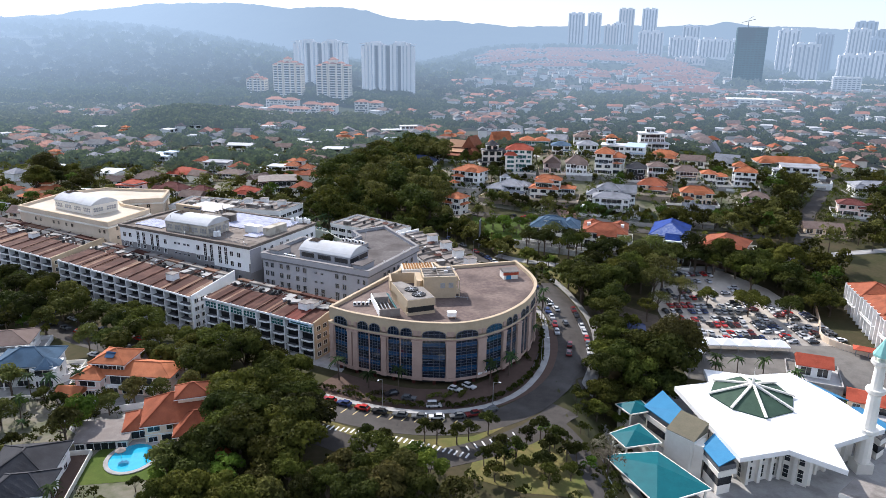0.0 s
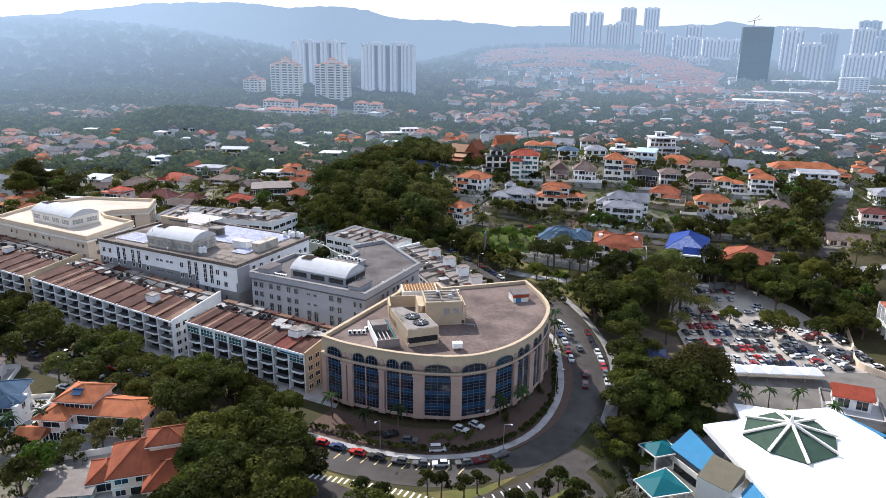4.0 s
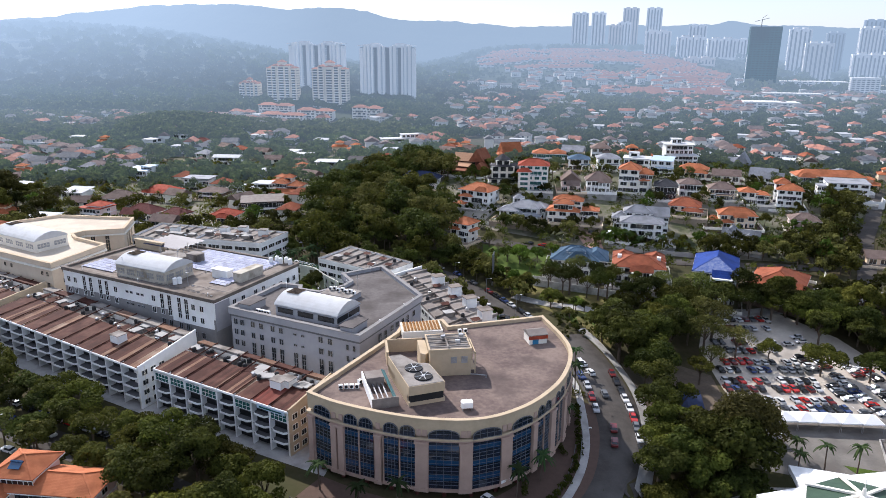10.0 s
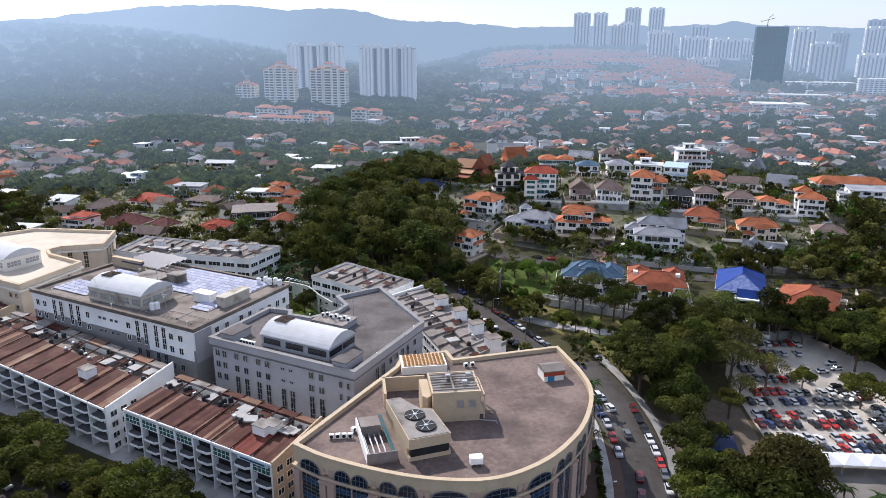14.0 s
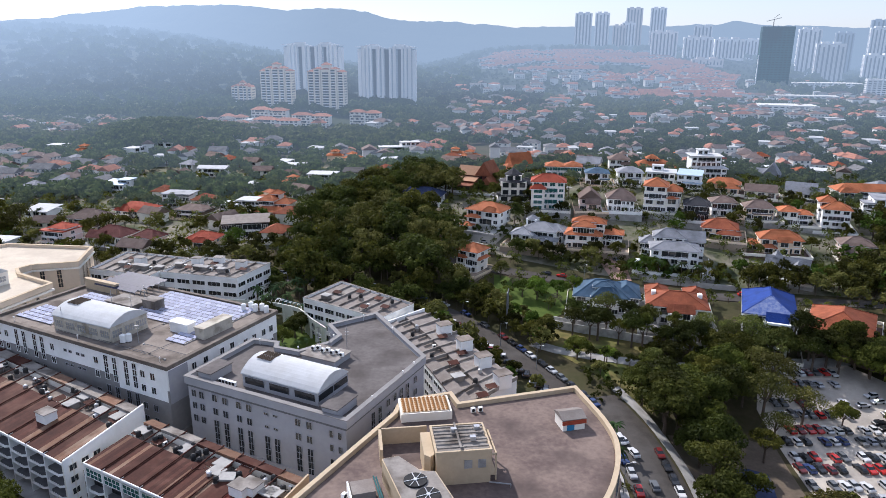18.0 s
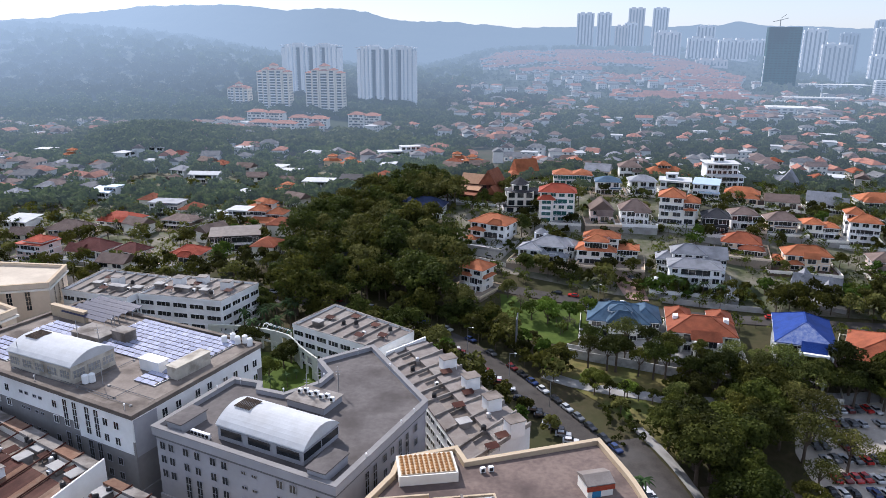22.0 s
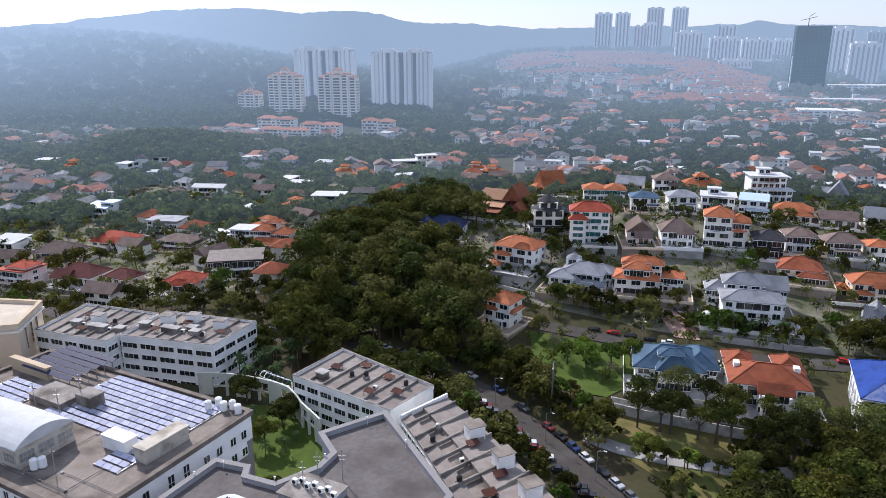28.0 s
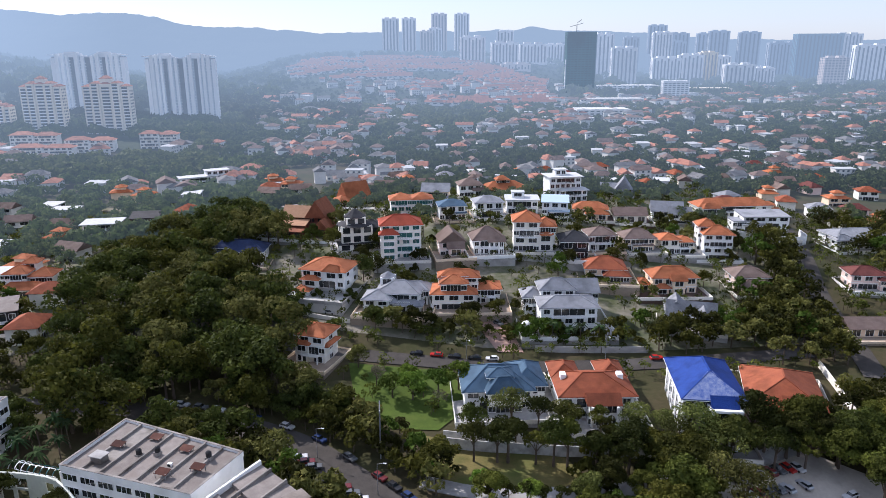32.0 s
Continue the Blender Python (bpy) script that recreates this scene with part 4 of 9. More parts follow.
def vault(name, label, x, y, z, rot, w, d, wall_h, rise, wall_m, roof_m, nwin, win_h, kind):
    """A box with a barrel-vaulted sheet roof along x and a band of windows."""
    ob = thing(name, label, "rooftop hall", x, y, z, rot)
    part("wall", Geo().box(-w / 2, -d / 2, 0, w / 2, d / 2, wall_h), wall_m, ob)
    g, n = Geo(), 14
    prof = [(-d / 2 - 0.25 + (d + 0.5) * i / n, wall_h + rise * math.sin(math.pi * i / n) ** 0.8) for i in range(n + 1)]
    for x0, x1 in ((-w / 2 - 0.3, w / 2 + 0.3),):
        for (ya, za), (yb, zb) in zip(prof, prof[1:]):
            g.quad((x0, ya, za), (x1, ya, za), (x1, yb, zb), (x0, yb, zb))
            g.quad((x0, ya, za - 0.25), (x1, ya, za - 0.25), (x1, yb, zb - 0.25), (x0, yb, zb - 0.25))
        for xx in (x0, x1):
            for (ya, za), (yb, zb) in zip(prof, prof[1:]):
                g.quad((xx, ya, wall_h), (xx, yb, wall_h), (xx, yb, zb), (xx, ya, za))
    part("vault", g, roof_m, ob, "white barrel-vaulted sheet roof")
    ww = w / nwin * (0.78 if kind == "band" else 0.7)
    wm = window_mesh(ww, win_h, wall_m, DARKGLASS if kind == "band" else STEEL, 1, 1)
    bar = Geo().box(-0.05, -0.1, 0, 0.05, -0.03, win_h).mesh("bar", [wall_m])
    cross = Geo().box(-ww / 2, -0.1, win_h / 2 - 0.05, ww / 2, -0.03, win_h / 2 + 0.05).mesh("bar", [wall_m])

    def pane(at):
        w_ = part("window", wm, None, ob, at=at)
        if kind == "lattice":
            part("bar", cross, None, w_)
            for t in (-0.25, 0, 0.25):
                part("bar", bar, None, w_, at=pose(t * ww, 0, 0))

    for i in range(nwin):
        pane(pose(-w / 2 + w * (i + 0.5) / nwin, -d / 2 - 0.02, wall_h * 0.28))
    ns = max(1, round(d / (w / nwin)))
    for i in range(ns):
        pane(pose(w / 2 + 0.02, -d / 2 + d * (i + 0.5) / ns, wall_h * 0.28, 0, 0, 90))
    # open ribbed skylight near the far end of the vault
    sl = Geo().box(-0.06, -d * 0.18, -0.1, 0.06, d * 0.18, 0.14).mesh("slat", [BARK])
    for i in range(10):
        part("slat", sl, None, ob, "brown skylight slat", at=pose(-w / 2 + 1.4 + i * 0.42, 0, wall_h + rise + 0.02))
    return ob


# white and grey block with solar panels
WHP = [(-132.2, 277.6), (-71.0, 246.5), (-53.5, 283.4), (-114.6, 313.4)]
wh, L = block("white_office_block", "white and grey rendered office block with solar panels on the roof", WHP, [(0, 4.5, MIDGREY, 0.35), (4.5, 16.4, MIDGREY, 0.0), (16.4, 22.0, WHITE, 0.06), (22.0, 22.95, STAINEDEDGE, 0.45)], 22.4, ROOFBROWN, STAINEDEDGE)
a, b, c, d = L
part("white_panel", Geo().box(-8.6, -0.07, 13.2, 8.6, 0.02, 16.45), WHITE, wh, "white painted wall panel", at=wall_at(a, b, 59.5, 0, 0.0))
part("white_panel", Geo().box(-16, -0.07, 13.2, 16, 0.02, 16.45), WHITE, wh, "white painted wall panel", at=wall_at(b, c, 23, 0, 0.0))
tall, tallg = slot(1.45, 6.6, 4, WHITE), slot(1.45, 5.8, 3, GREYWALL)
windows(wh, a, b, SQ, [(s, z) for s in (2.5, 5.8, 25.6, 43, 60, 63.5) for z in (14.4, 18.2)])
windows(wh, a, b, tall, [(s, 14.6) for s in (10.4, 13.6, 18.2, 21.4, 46.8, 50, 54.2, 57.2)])
windows(wh, a, b, tallg, [(s, 7.2) for s in (10.4, 13.6, 18.2, 21.4, 46.8, 50, 54.2, 57.2)])
windows(wh, a, b, SQG, [(s, z) for s in (2.5, 5.8, 25.6, 43, 60, 63.5) for z in (6, 9.6)])
windows(wh, a, b, SLIT, [(s, z) for s in (31, 33, 36, 38) for z in (7, 10.5, 15, 19)])
windows(wh, b, c, tall, [(s, 13.8) for s in (8.5, 12.5, 18.4, 22.2)])
windows(wh, b, c, SQ, [(s, z) for s in (27.5, 31, 35, 38.2) for z in (13.6, 17.6)])
windows(wh, b, c, tallg, [(s, 5.4) for s in (8.5, 12.5, 18.4, 22.2, 30, 35)])
part("band", Geo().beam((*a, 4.6), (*b, 4.6), 1.3, 0.5), MIDGREY, wh)
part("corner_panel", Geo().box(0, -0.12, 12.7, 6.2, 0.05, 21.5), GREYWALL, wh, "grey painted corner strip", at=wall_at(b, c, 0.2, 0, 0.0))

ROOFSTAIN = mat("stained_cream_render", (0.56, 0.52, 0.44), (0.46, 0.42, 0.35), 0.3, 0.9, 0.1, stain=(0.2, 0.17, 0.13), stain_scale=0.28, amount=0.7)
vault("rooftop_hall", "cream rooftop hall with white vaulted roof and lattice windows", -98.0, 270.8, 22.4, -24.5, 21.5, 12.0, 4.4, 2.4, ROOFSTAIN, SHEETWHITE, 5, 1.9, "lattice")


def solar(x, y, z, rot, cols, rows, label):
    ob = thing("solar_array", label, "solar panels", x, y, z, rot, group="solar arrays")
    pm = Geo().prism([(0, 0), (1.98, 0), (1.98, 1.25), (0, 1.25)], [0.3, 0.3, 0.55, 0.55], [0.34, 0.34, 0.59, 0.59]).mesh("panel", [SOLAR])
    for j in range(rows):
        for i in range(cols):
            part("panel", pm, None, ob, at=pose(i * 2.14, j * 1.95, 0))
    part("rail", Geo().box(-0.2, 0, 0, -0.1, rows * 1.95, 0.3).box(cols * 2.14, 0, 0, cols * 2.14 + 0.1, rows * 1.95, 0.3), ALUMINIUM, ob)


SOLAR = mat("solar_cells", (0.43, 0.445, 0.54), (0.35, 0.37, 0.49), 0.5, 0.7, spec=0.06, vary=0.16)
solar(-98.5, 283.0, 22.4, -26.5, 16, 10, "pale violet-blue solar panels in tilted rows")
solar(-77.5, 263.0, 22.4, -26.5, 3, 5, "pale violet-blue solar panels beside a roof tank")
solar(-117.5, 292.0, 22.4, -26.5, 6, 4, "pale violet-blue solar panels near the parapet")
solar(-126.5, 279.5, 22.4, -26.5, 7, 5, "pale violet-blue solar panels beside the rooftop hall")
SOLARDARK = mat("dark_solar_cells", (0.045, 0.05, 0.10), (0.03, 0.035, 0.07), 0.6, 0.5, spec=0.2)
can2 = thing("solar_canopy", "raised dark solar panel canopy in long rows on steel posts", "solar panels", -104.5, 300.5, 22.4, -26.5)
for k in range(6):
    part("solar_panel", Geo().prism([(-9, k * 2.3 - 4), (9, k * 2.3 - 4), (9, k * 2.3 - 2.7), (-9, k * 2.3 - 2.7)], [2.2, 2.2, 2.7, 2.7], [2.3, 2.3, 2.8, 2.8]), SOLARDARK, can2)
    for x in (-8, 0, 8):
        part("post", Geo().box(x - 0.08, k * 2.3 - 3.4, 0, x + 0.08, k * 2.3 - 3.25, 2.4), STEEL, can2)
for x, y, w, d2, h, m, lab in ((-75.2, 269.2, 6.5, 3.0, 2.8, WHITE, "white roof cabin"), (-66.6, 268.8, 10.5, 3.2, 3.0, ROOFSTAIN, "stained cream roof water tank"), (-98.5, 288.5, 11, 6.5, 1.6, ROOFCONC, "low concrete lift motor room"), (-89.8, 286, 5, 3.5, 3.0, ROOFCONC, "grey concrete plant box"), (-112, 301, 14, 1.2, 3.2, CREAM, "stained cream parapet wall")):
    ob = thing("roof_box", lab + " on the white block", "roof structure", x, y, 22.4, -26.5 if w != 10.5 else 63)
    part("body", Geo().box(-w / 2, -d2 / 2, 0, w / 2, d2 / 2, h), m, ob)
    part("lid", Geo().box(-w / 2 - 0.2, -d2 / 2 - 0.2, h, w / 2 + 0.2, d2 / 2 + 0.2, h + 0.18), m, ob)
tank = thing("water_tank", "white cylindrical plastic water tank on a roof", "water tank", -63, 284.5, 22.4, group="roof water tanks")
part("drum", Geo().cyl(0, 0, 0.2, 2.1, 0.75, 12).cyl(0, 0, 2.1, 2.4, 0.75, 12, 0.3), WHITE, tank)
part("base", Geo().box(-0.8, -0.8, 0, 0.8, 0.8, 0.2), ROOFCONC, tank)
for i in range(1, 5):
    copy_thing(tank, pose(-63 + i * 1.75, 284.5 + (i % 2) * 1.2 - 0.6 * i + 1.0, 22.4))
for x, y in ((-88, 261.5), (-86.8, 262.2)):
    copy_thing(tank, pose(x, y, 22.4))
pipes = thing("roof_pipes", "grey conduit pipes on low blocks across a stained roof", "pipes", -92, 272, 22.4, -26.5)
for k, (x0, y0, x1, y1) in enumerate(((-14, -9.5, 20, -9.5), (-14, -10.2, 26, -10.2), (8, -9.5, 8, 6), (-18, 4, -18, 14), (14, -6, 30, -6), (20, -9.5, 20, 4))):
    part("pipe", Geo().beam((x0, y0, 0.3), (x1, y1, 0.3), 0.1, 0.1), DARKGREY, pipes)
    part("block", Geo().box(x0 - 0.25, y0 - 0.25, 0, x0 + 0.25, y0 + 0.25, 0.3).box(x1 - 0.25, y1 - 0.25, 0, x1 + 0.25, y1 + 0.25, 0.3), CONCRETE, pipes)
mast = thing("antenna_mast", "thin steel antenna mast on a roof", "antenna", -101, 284, 22.4, group="antenna masts")
part("pole", Geo().cyl(0, 0, 0, 6.5, 0.09, 6), STEEL, mast)
part("arm", Geo().beam((-0.7, 0, 5.2), (0.7, 0, 5.2), 0.08, 0.08).beam((-0.5, 0, 4.4), (0.5, 0, 4.4), 0.08, 0.08), STEEL, mast)
for x, y in ((-94, 281), (-93, 288), (-108, 270), (-83.5, 260.5), (-34.5, 262), (-36.5, 258.5), (-30, 262.5)):
    copy_thing(mast, pose(x, y, 22.4 if x < -50 else 20.3))

# grey block with a bent wing
GRP = [(-65.8, 245.4), (-25.2, 225.4), (-9.8, 257.0), (-24.6, 286.4), (-36.9, 277.6), (-33.0, 270.3), (-35.0, 265.3), (-42.0, 259.6), (-48.5, 262.0), (-48.9, 265.1), (-55.6, 267.1)]
gr, L = block("grey_office_block", "pale grey rendered office block with dark roof and slot windows", GRP, [(0, 5.0, GREYWALL, 0.3), (5.0, 18.6, GREYWALL, 0.0), (18.6, 19.3, DARKGREY, 0.2), (19.3, 21.2, GREYWALL, 0.55)], 20.2, ROOFGREY, MIDGREY)
a, b, c = L[:3]
tallr = slot(1.4, 6.6, 4, GREYWALL)
for s in (1.8, 4.2):
    windows(gr, a, b, SQG, [(s, 16.2), (s, 13.0), (s, 9.6)])
windows(gr, a, b, SQG, [(s, z) for s in (8.3, 11.4, 15.6, 18.6, 32.5, 35.6) for z in (16.4, 12.9)])
windows(gr, a, b, SLIT, [(s, z) for s in (23.6, 26.2) for z in (16.8, 13.5)])
windows(gr, a, b, tallr, [(s, 4.8) for s in (8.3, 11.4, 15.6, 18.6, 23.6, 26.4, 32.5, 35.6)])
windows(gr, a, b, window_mesh(0.8, 1.6, GREYWALL, DARKGLASS, 1, 1), [(s, z) for s in (41.4, 43.6) for z in (16, 12.6, 9)])
windows(gr, b, c, tallr, [(s, 11.0) for s in (10.5, 13.5, 23.5, 26.5)])
windows(gr, b, c, tallr, [(s, 4.0) for s in (10.5, 13.5, 23.5, 26.5)])
windows(gr, b, c, SQG, [(s, z) for s in (17.3, 20.3, 30.5) for z in (16, 12.6, 9)])
vault("rooftop_hall", "white rooftop hall with barrel-vaulted roof and dark band windows", -39.4, 242.6, 20.2, -26.3, 21.5, 11.5, 3.4, 2.6, GREYWALL, SHEETWHITE, 3, 1.7, "band")
for x, y, w, d2, h, rot, m in ((-59.8, 247.6, 7.0, 4.0, 2.2, 63.7, ROOFGREY), (-27.4, 231.2, 7.5, 4.0, 2.2, 63.7, ROOFGREY), (-34.6, 257.2, 10, 7, 1.6, -26, ROOFCONC)):
    ob = thing("roof_box", "low grey roof structure with a flat lid", "roof structure", x, y, 20.2, rot)
    part("body", Geo().box(-w / 2, -d2 / 2, 0, w / 2, d2 / 2, h), GREYWALL, ob)
    part("lid", Geo().box(-w / 2 - 0.3, -d2 / 2 - 0.3, h, w / 2 + 0.3, d2 / 2 + 0.3, h + 0.2), m, ob)
for i in range(5):
    copy_thing(AC, pose(-57.2 + 0.9 * i, 243.8 - 0.45 * i, 20.2, 0, 0, -26))
for i in range(7):
    copy_thing(AC, pose(-38 + 1.3 * i, 258.6 - 0.65 * i + (i % 2), 22.0, 0, 0, -26))
lampm = Geo().cyl(0, 0, 0, 1.5, 0.05, 6).cyl(0, 0, 1.5, 1.85, 0.2, 8).mesh("lamp", [WHITE])
for x, y in ((-53.6, 265.6), (-58, 262), (-42.4, 260.8), (-34.4, 268.6), (-14.5, 247), (-12, 252), (-19, 274), (-20.5, 234.5), (-28, 283), (-124, 274.5), (-100, 262), (-73.5, 249)):
    solo("roof_lamp", lampm, None, "small globe lamp on a roof parapet", "lamp", group="parapet lamps", at=pose(x, y, 20.2 if x > -60 else 22.4))


# white office rows with strip roofs
def strips(ob, a, b, c, d, z, n, rise, mats, seed, name="roof_strip"):
    """Roof strips across the block from edge a-b to edge d-c, with raised joints."""
    rnd = random.Random(seed)
    A, B, C, D = (Vector(p) for p in (a, b, c, d))
    for i in range(n):
        t0, t1 = i / n, (i + 1) / n
        p = [A.lerp(B, t0), A.lerp(B, t1), D.lerp(C, t1), D.lerp(C, t0)]
        part(name, Geo().prism([tuple(q) for q in p], [z - 0.3] * 4, [z, z, z + rise, z + rise]), rnd.choice(mats), ob)
        q0, q1 = A.lerp(B, t1), D.lerp(C, t1)
        part("joint_wall", Geo().beam((q0.x, q0.y, z + 0.22), (q1.x, q1.y, z + rise + 0.22), 0.45, 0.7), ROOFCONC, ob)


def white_row(poly, z, floors, label, wins, nstrips, seed, base=0):
    """A white office row with long ribbon windows; poly: front-left, front-right, back-right, back-left."""
    cx, cy = sum(p[0] for p in poly) / 4, sum(p[1] for p in poly) / 4
    ob = thing("white_office_row", label, "office building", cx, cy, 0, group="white office rows")
    L = [(x - cx, y - cy) for x, y in poly]
    part("wall", Geo().prism(L, base, z - 0.4), WHITE, ob)
    part("parapet", Geo().rim(inset(L, -0.1), inset(L, 0.35), z - 0.5, z + 0.75), WHITE, ob)
    part("coping", Geo().rim(inset(L, -0.14), inset(L, 0.4), z + 0.75, z + 0.84), ROOFCONC, ob, "stained concrete coping")
    I = inset(L, 0.4)
    strips(ob, I[0], I[1], I[2], I[3], z - 0.1, nstrips, 0.25, [SHEETGREY, SHEETGREY, ROOFCONC], seed)
    for a, b, n in ((L[0], L[1], wins[0]), (L[1], L[2], wins[1]), (L[3], L[0], wins[2])):
        w = math.dist(a, b) / max(1, n)
        if n:
            m = window_mesh(w * 0.8, 1.5, WHITE, DARKGLASS, 3, 1)
            for k in range(n):
                for f in range(floors):
                    part("window", m, None, ob, at=wall_at(a, b, w * (k + 0.5), base + 1.3 + f * (z - base - 0.8) / floors, 0.02))
    return ob


white_row([(-52.8, 318.5), (-24.9, 300.1), (-14.9, 313.4), (-42.2, 335.8)], 13.5, 4, "white office row with ribbon windows and grey strip roof", (7, 0, 4), 7, 1)
white_row([(-110.3, 341.0), (-79.8, 334.0), (-72.3, 352.6), (-104.0, 361)], 15, 4, "white office row with ribbon windows and cluttered roof", (5, 4, 3), 6, 2)
white_row([(-138.3, 344.5), (-112.2, 336.3), (-106.0, 358.8), (-134.0, 367.3)], 15, 4, "white office row with a stepped parapet and roof plant", (5, 5, 0), 6, 3)


def curved_row():
    """The shop row that bends along the back street."""
    inner = smooth([Vector(p) for p in ((-22.0, 297.6), (-15.6, 283.6), (-10.0, 269.8), (-5, 257), (-0.3, 244.4))], 4.6)
    outer = smooth([Vector(p) for p in ((-11.2, 308.9), (-3.2, 295.4), (4.0, 280.9), (11.8, 266), (19.1, 251.4))], 4.6)
    n = min(len(inner), len(outer))
    ob = thing("curved_shop_row", "curved white shop row with grey sheet roof bays and stair towers", "shop building", 0, 275, 0)
    loc = lambda p: (p.x, p.y - 275)  # noqa: E731
    rnd = random.Random(5)
    z = 13.3
    for i in range(n - 1):
        a, b, c, d = loc(inner[i]), loc(inner[i + 1]), loc(outer[i + 1]), loc(outer[i])
        part("wall", Geo().prism([a, b, c, d], 0, z - 0.4), WHITE, ob)
        m0, m1 = (Vector(a) * 0.55 + Vector(d) * 0.45), (Vector(b) * 0.55 + Vector(c) * 0.45)
        part("roof_bay", Geo().prism([tuple(m0), tuple(m1), c, d], [z - 0.5] * 4, [z + 0.5, z + 0.5, z - 0.1, z - 0.1]), rnd.choice([SHEETGREY, SHEETGREY, SHEETGREY, ROOFCONC]), ob)
        k0, k1 = (Vector(a) * 0.8 + Vector(d) * 0.2), (Vector(b) * 0.8 + Vector(c) * 0.2)
        part("roof_bay", Geo().prism([a, b, tuple(k1), tuple(k0)], [z - 0.5] * 4, [z, z, z + 0.4, z + 0.4]), SHEETGREY, ob)
        part("yard", Geo().prism([tuple(k0), tuple(k1), tuple(m1), tuple(m0)], z - 0.8, z - 0.35), ROOFBROWN, ob, "stained concrete roof well")
        part("party_wall", Geo().beam((*b, z + 0.4), (*c, z + 0.4), 0.4, 0.9), ROOFCONC, ob)
        w = math.dist(a, b)
        wm = window_mesh(w * 0.34, 1.3, WHITE, DARKGLASS, 2, 1)
        for f in range(4):
            for s in (0.28, 0.72):
                part("window", wm, None, ob, at=wall_at(a, b, w * s, 1.4 + f * 3.1, 0.02))
            wo = math.dist(c, d)
            part("window", window_mesh(round(wo * 0.7, 1), 1.5, WHITE, DARKGLASS, 4, 1), None, ob, at=wall_at(c, d, wo * 0.5, 1.4 + f * 3.1, 0.02))
    part("parapet", Geo().beam((*loc(inner[0]), z + 0.3), (*loc(outer[0]), z + 0.3), 0.5, 1.4), WHITE, ob)
    for x, y in ((-4.6, 289.6), (1.2, 278.6), (6.0, 267.8), (10.4, 257)):
        part("stair_tower", Geo().box(-1.6, -1.9, 0, 1.6, 1.9, 3.7).box(-1.8, -2.1, 3.7, 1.8, 2.1, 3.9), WHITE, ob, "white stair tower", at=pose(x, y - 275, z - 0.4, 0, 0, -64))
        part("slab", Geo().box(-1.9, -2.2, 3.9, 1.9, 2.2, 4.05), ROOFBROWN, ob, "stained concrete roof slab", at=pose(x, y - 275, z - 0.4, 0, 0, -64))


curved_row()


# beige block
BEP = [(-196, 316), (-150.0, 291.0), (-141.5, 286.6), (-134.2, 311.5), (-150.4, 321.2), (-154.2, 326.5), (-151.8, 331.2), (-137.4, 335.4), (-141.6, 354.6), (-176, 358), (-190, 346)]
be, L = block("beige_office_block", "beige rendered office block with vaulted rooftop hall", BEP, [(0, 4.5, BEIGE, 0.3), (4.5, 19.6, BEIGE, 0.0), (19.6, 21.2, BEIGE, 0.45)], 20.2, mat("pale_beige_roof", (0.62, 0.55, 0.44), (0.52, 0.45, 0.36), 0.2, 0.9, 0.05, stain=(0.4, 0.34, 0.27), amount=0.5), CREAM)
SQB = window_mesh(1.2, 1.5, BEIGE, DARKGLASS, 2, 1)
a, b, c, d = L[:4]
windows(be, a, b, SQB, [(s, z) for s in (12, 15.5, 25, 28.5, 34, 38) for z in (16, 12, 8)])
windows(be, b, c, SQB, [(s, z) for s in (4, 7) for z in (16, 12, 8)])
windows(be, c, d, SQB, [(s, z) for s in (5, 10, 15, 20) for z in (16.6, 12.6)])
windows(be, L[6], L[7], slot(1.5, 6.5, 4, BEIGE), [(s, 12) for s in (3, 8.5)])
windows(be, L[7], L[8], slot(1.1, 7.0, 4, BEIGE), [(s, 11.5) for s in (5, 9.5, 14)])
part("cornice", Geo().rim(inset(L, -0.7), inset(L, 0.1), 18.6, 19.2), OFFWHITE, be, "white moulded cornice band")
vault("rooftop_hall", "cream rooftop hall with pale vaulted roof", -164, 314.5, 20.2, -30, 27, 13, 4.4, 2.6, OFFWHITE, SHEETWHITE, 4, 1.8, "lattice")
PALEGREEN = mat("pale_green_render", (0.58, 0.60, 0.53), (0.5, 0.52, 0.46), 0.3, 0.85, stain=(0.36, 0.37, 0.32), stain_scale=0.2, amount=0.4)
link = thing("link_bridge", "pale green framed screen wall with an arched trellis walkway", "walkway", -56, 318, 0)
run = smooth([Vector(p) for p in ((-27, 12), (-19, 11.5), (-9, 9), (1, 3.5), (6.5, -5), (13, -13.5))], 3.4)
for i, (p, q) in enumerate(zip(run, run[1:])):
    part("beam", Geo().beam((p.x, p.y, 8.4), (q.x, q.y, 8.4), 0.5, 1.3), PALEGREEN, link)
    part("beam", Geo().beam((p.x, p.y, 5.0), (q.x, q.y, 5.0), 0.4, 0.5), PALEGREEN, link)
    part("post", Geo().box(p.x - 0.35, p.y - 0.35, 0, p.x + 0.35, p.y + 0.35, 9), PALEGREEN, link)
    if i % 3 == 0:
        part("panel", Geo().beam((p.x, p.y, 4.2), (q.x, q.y, 4.2), 0.3, 8.2), PALEGREEN, link)
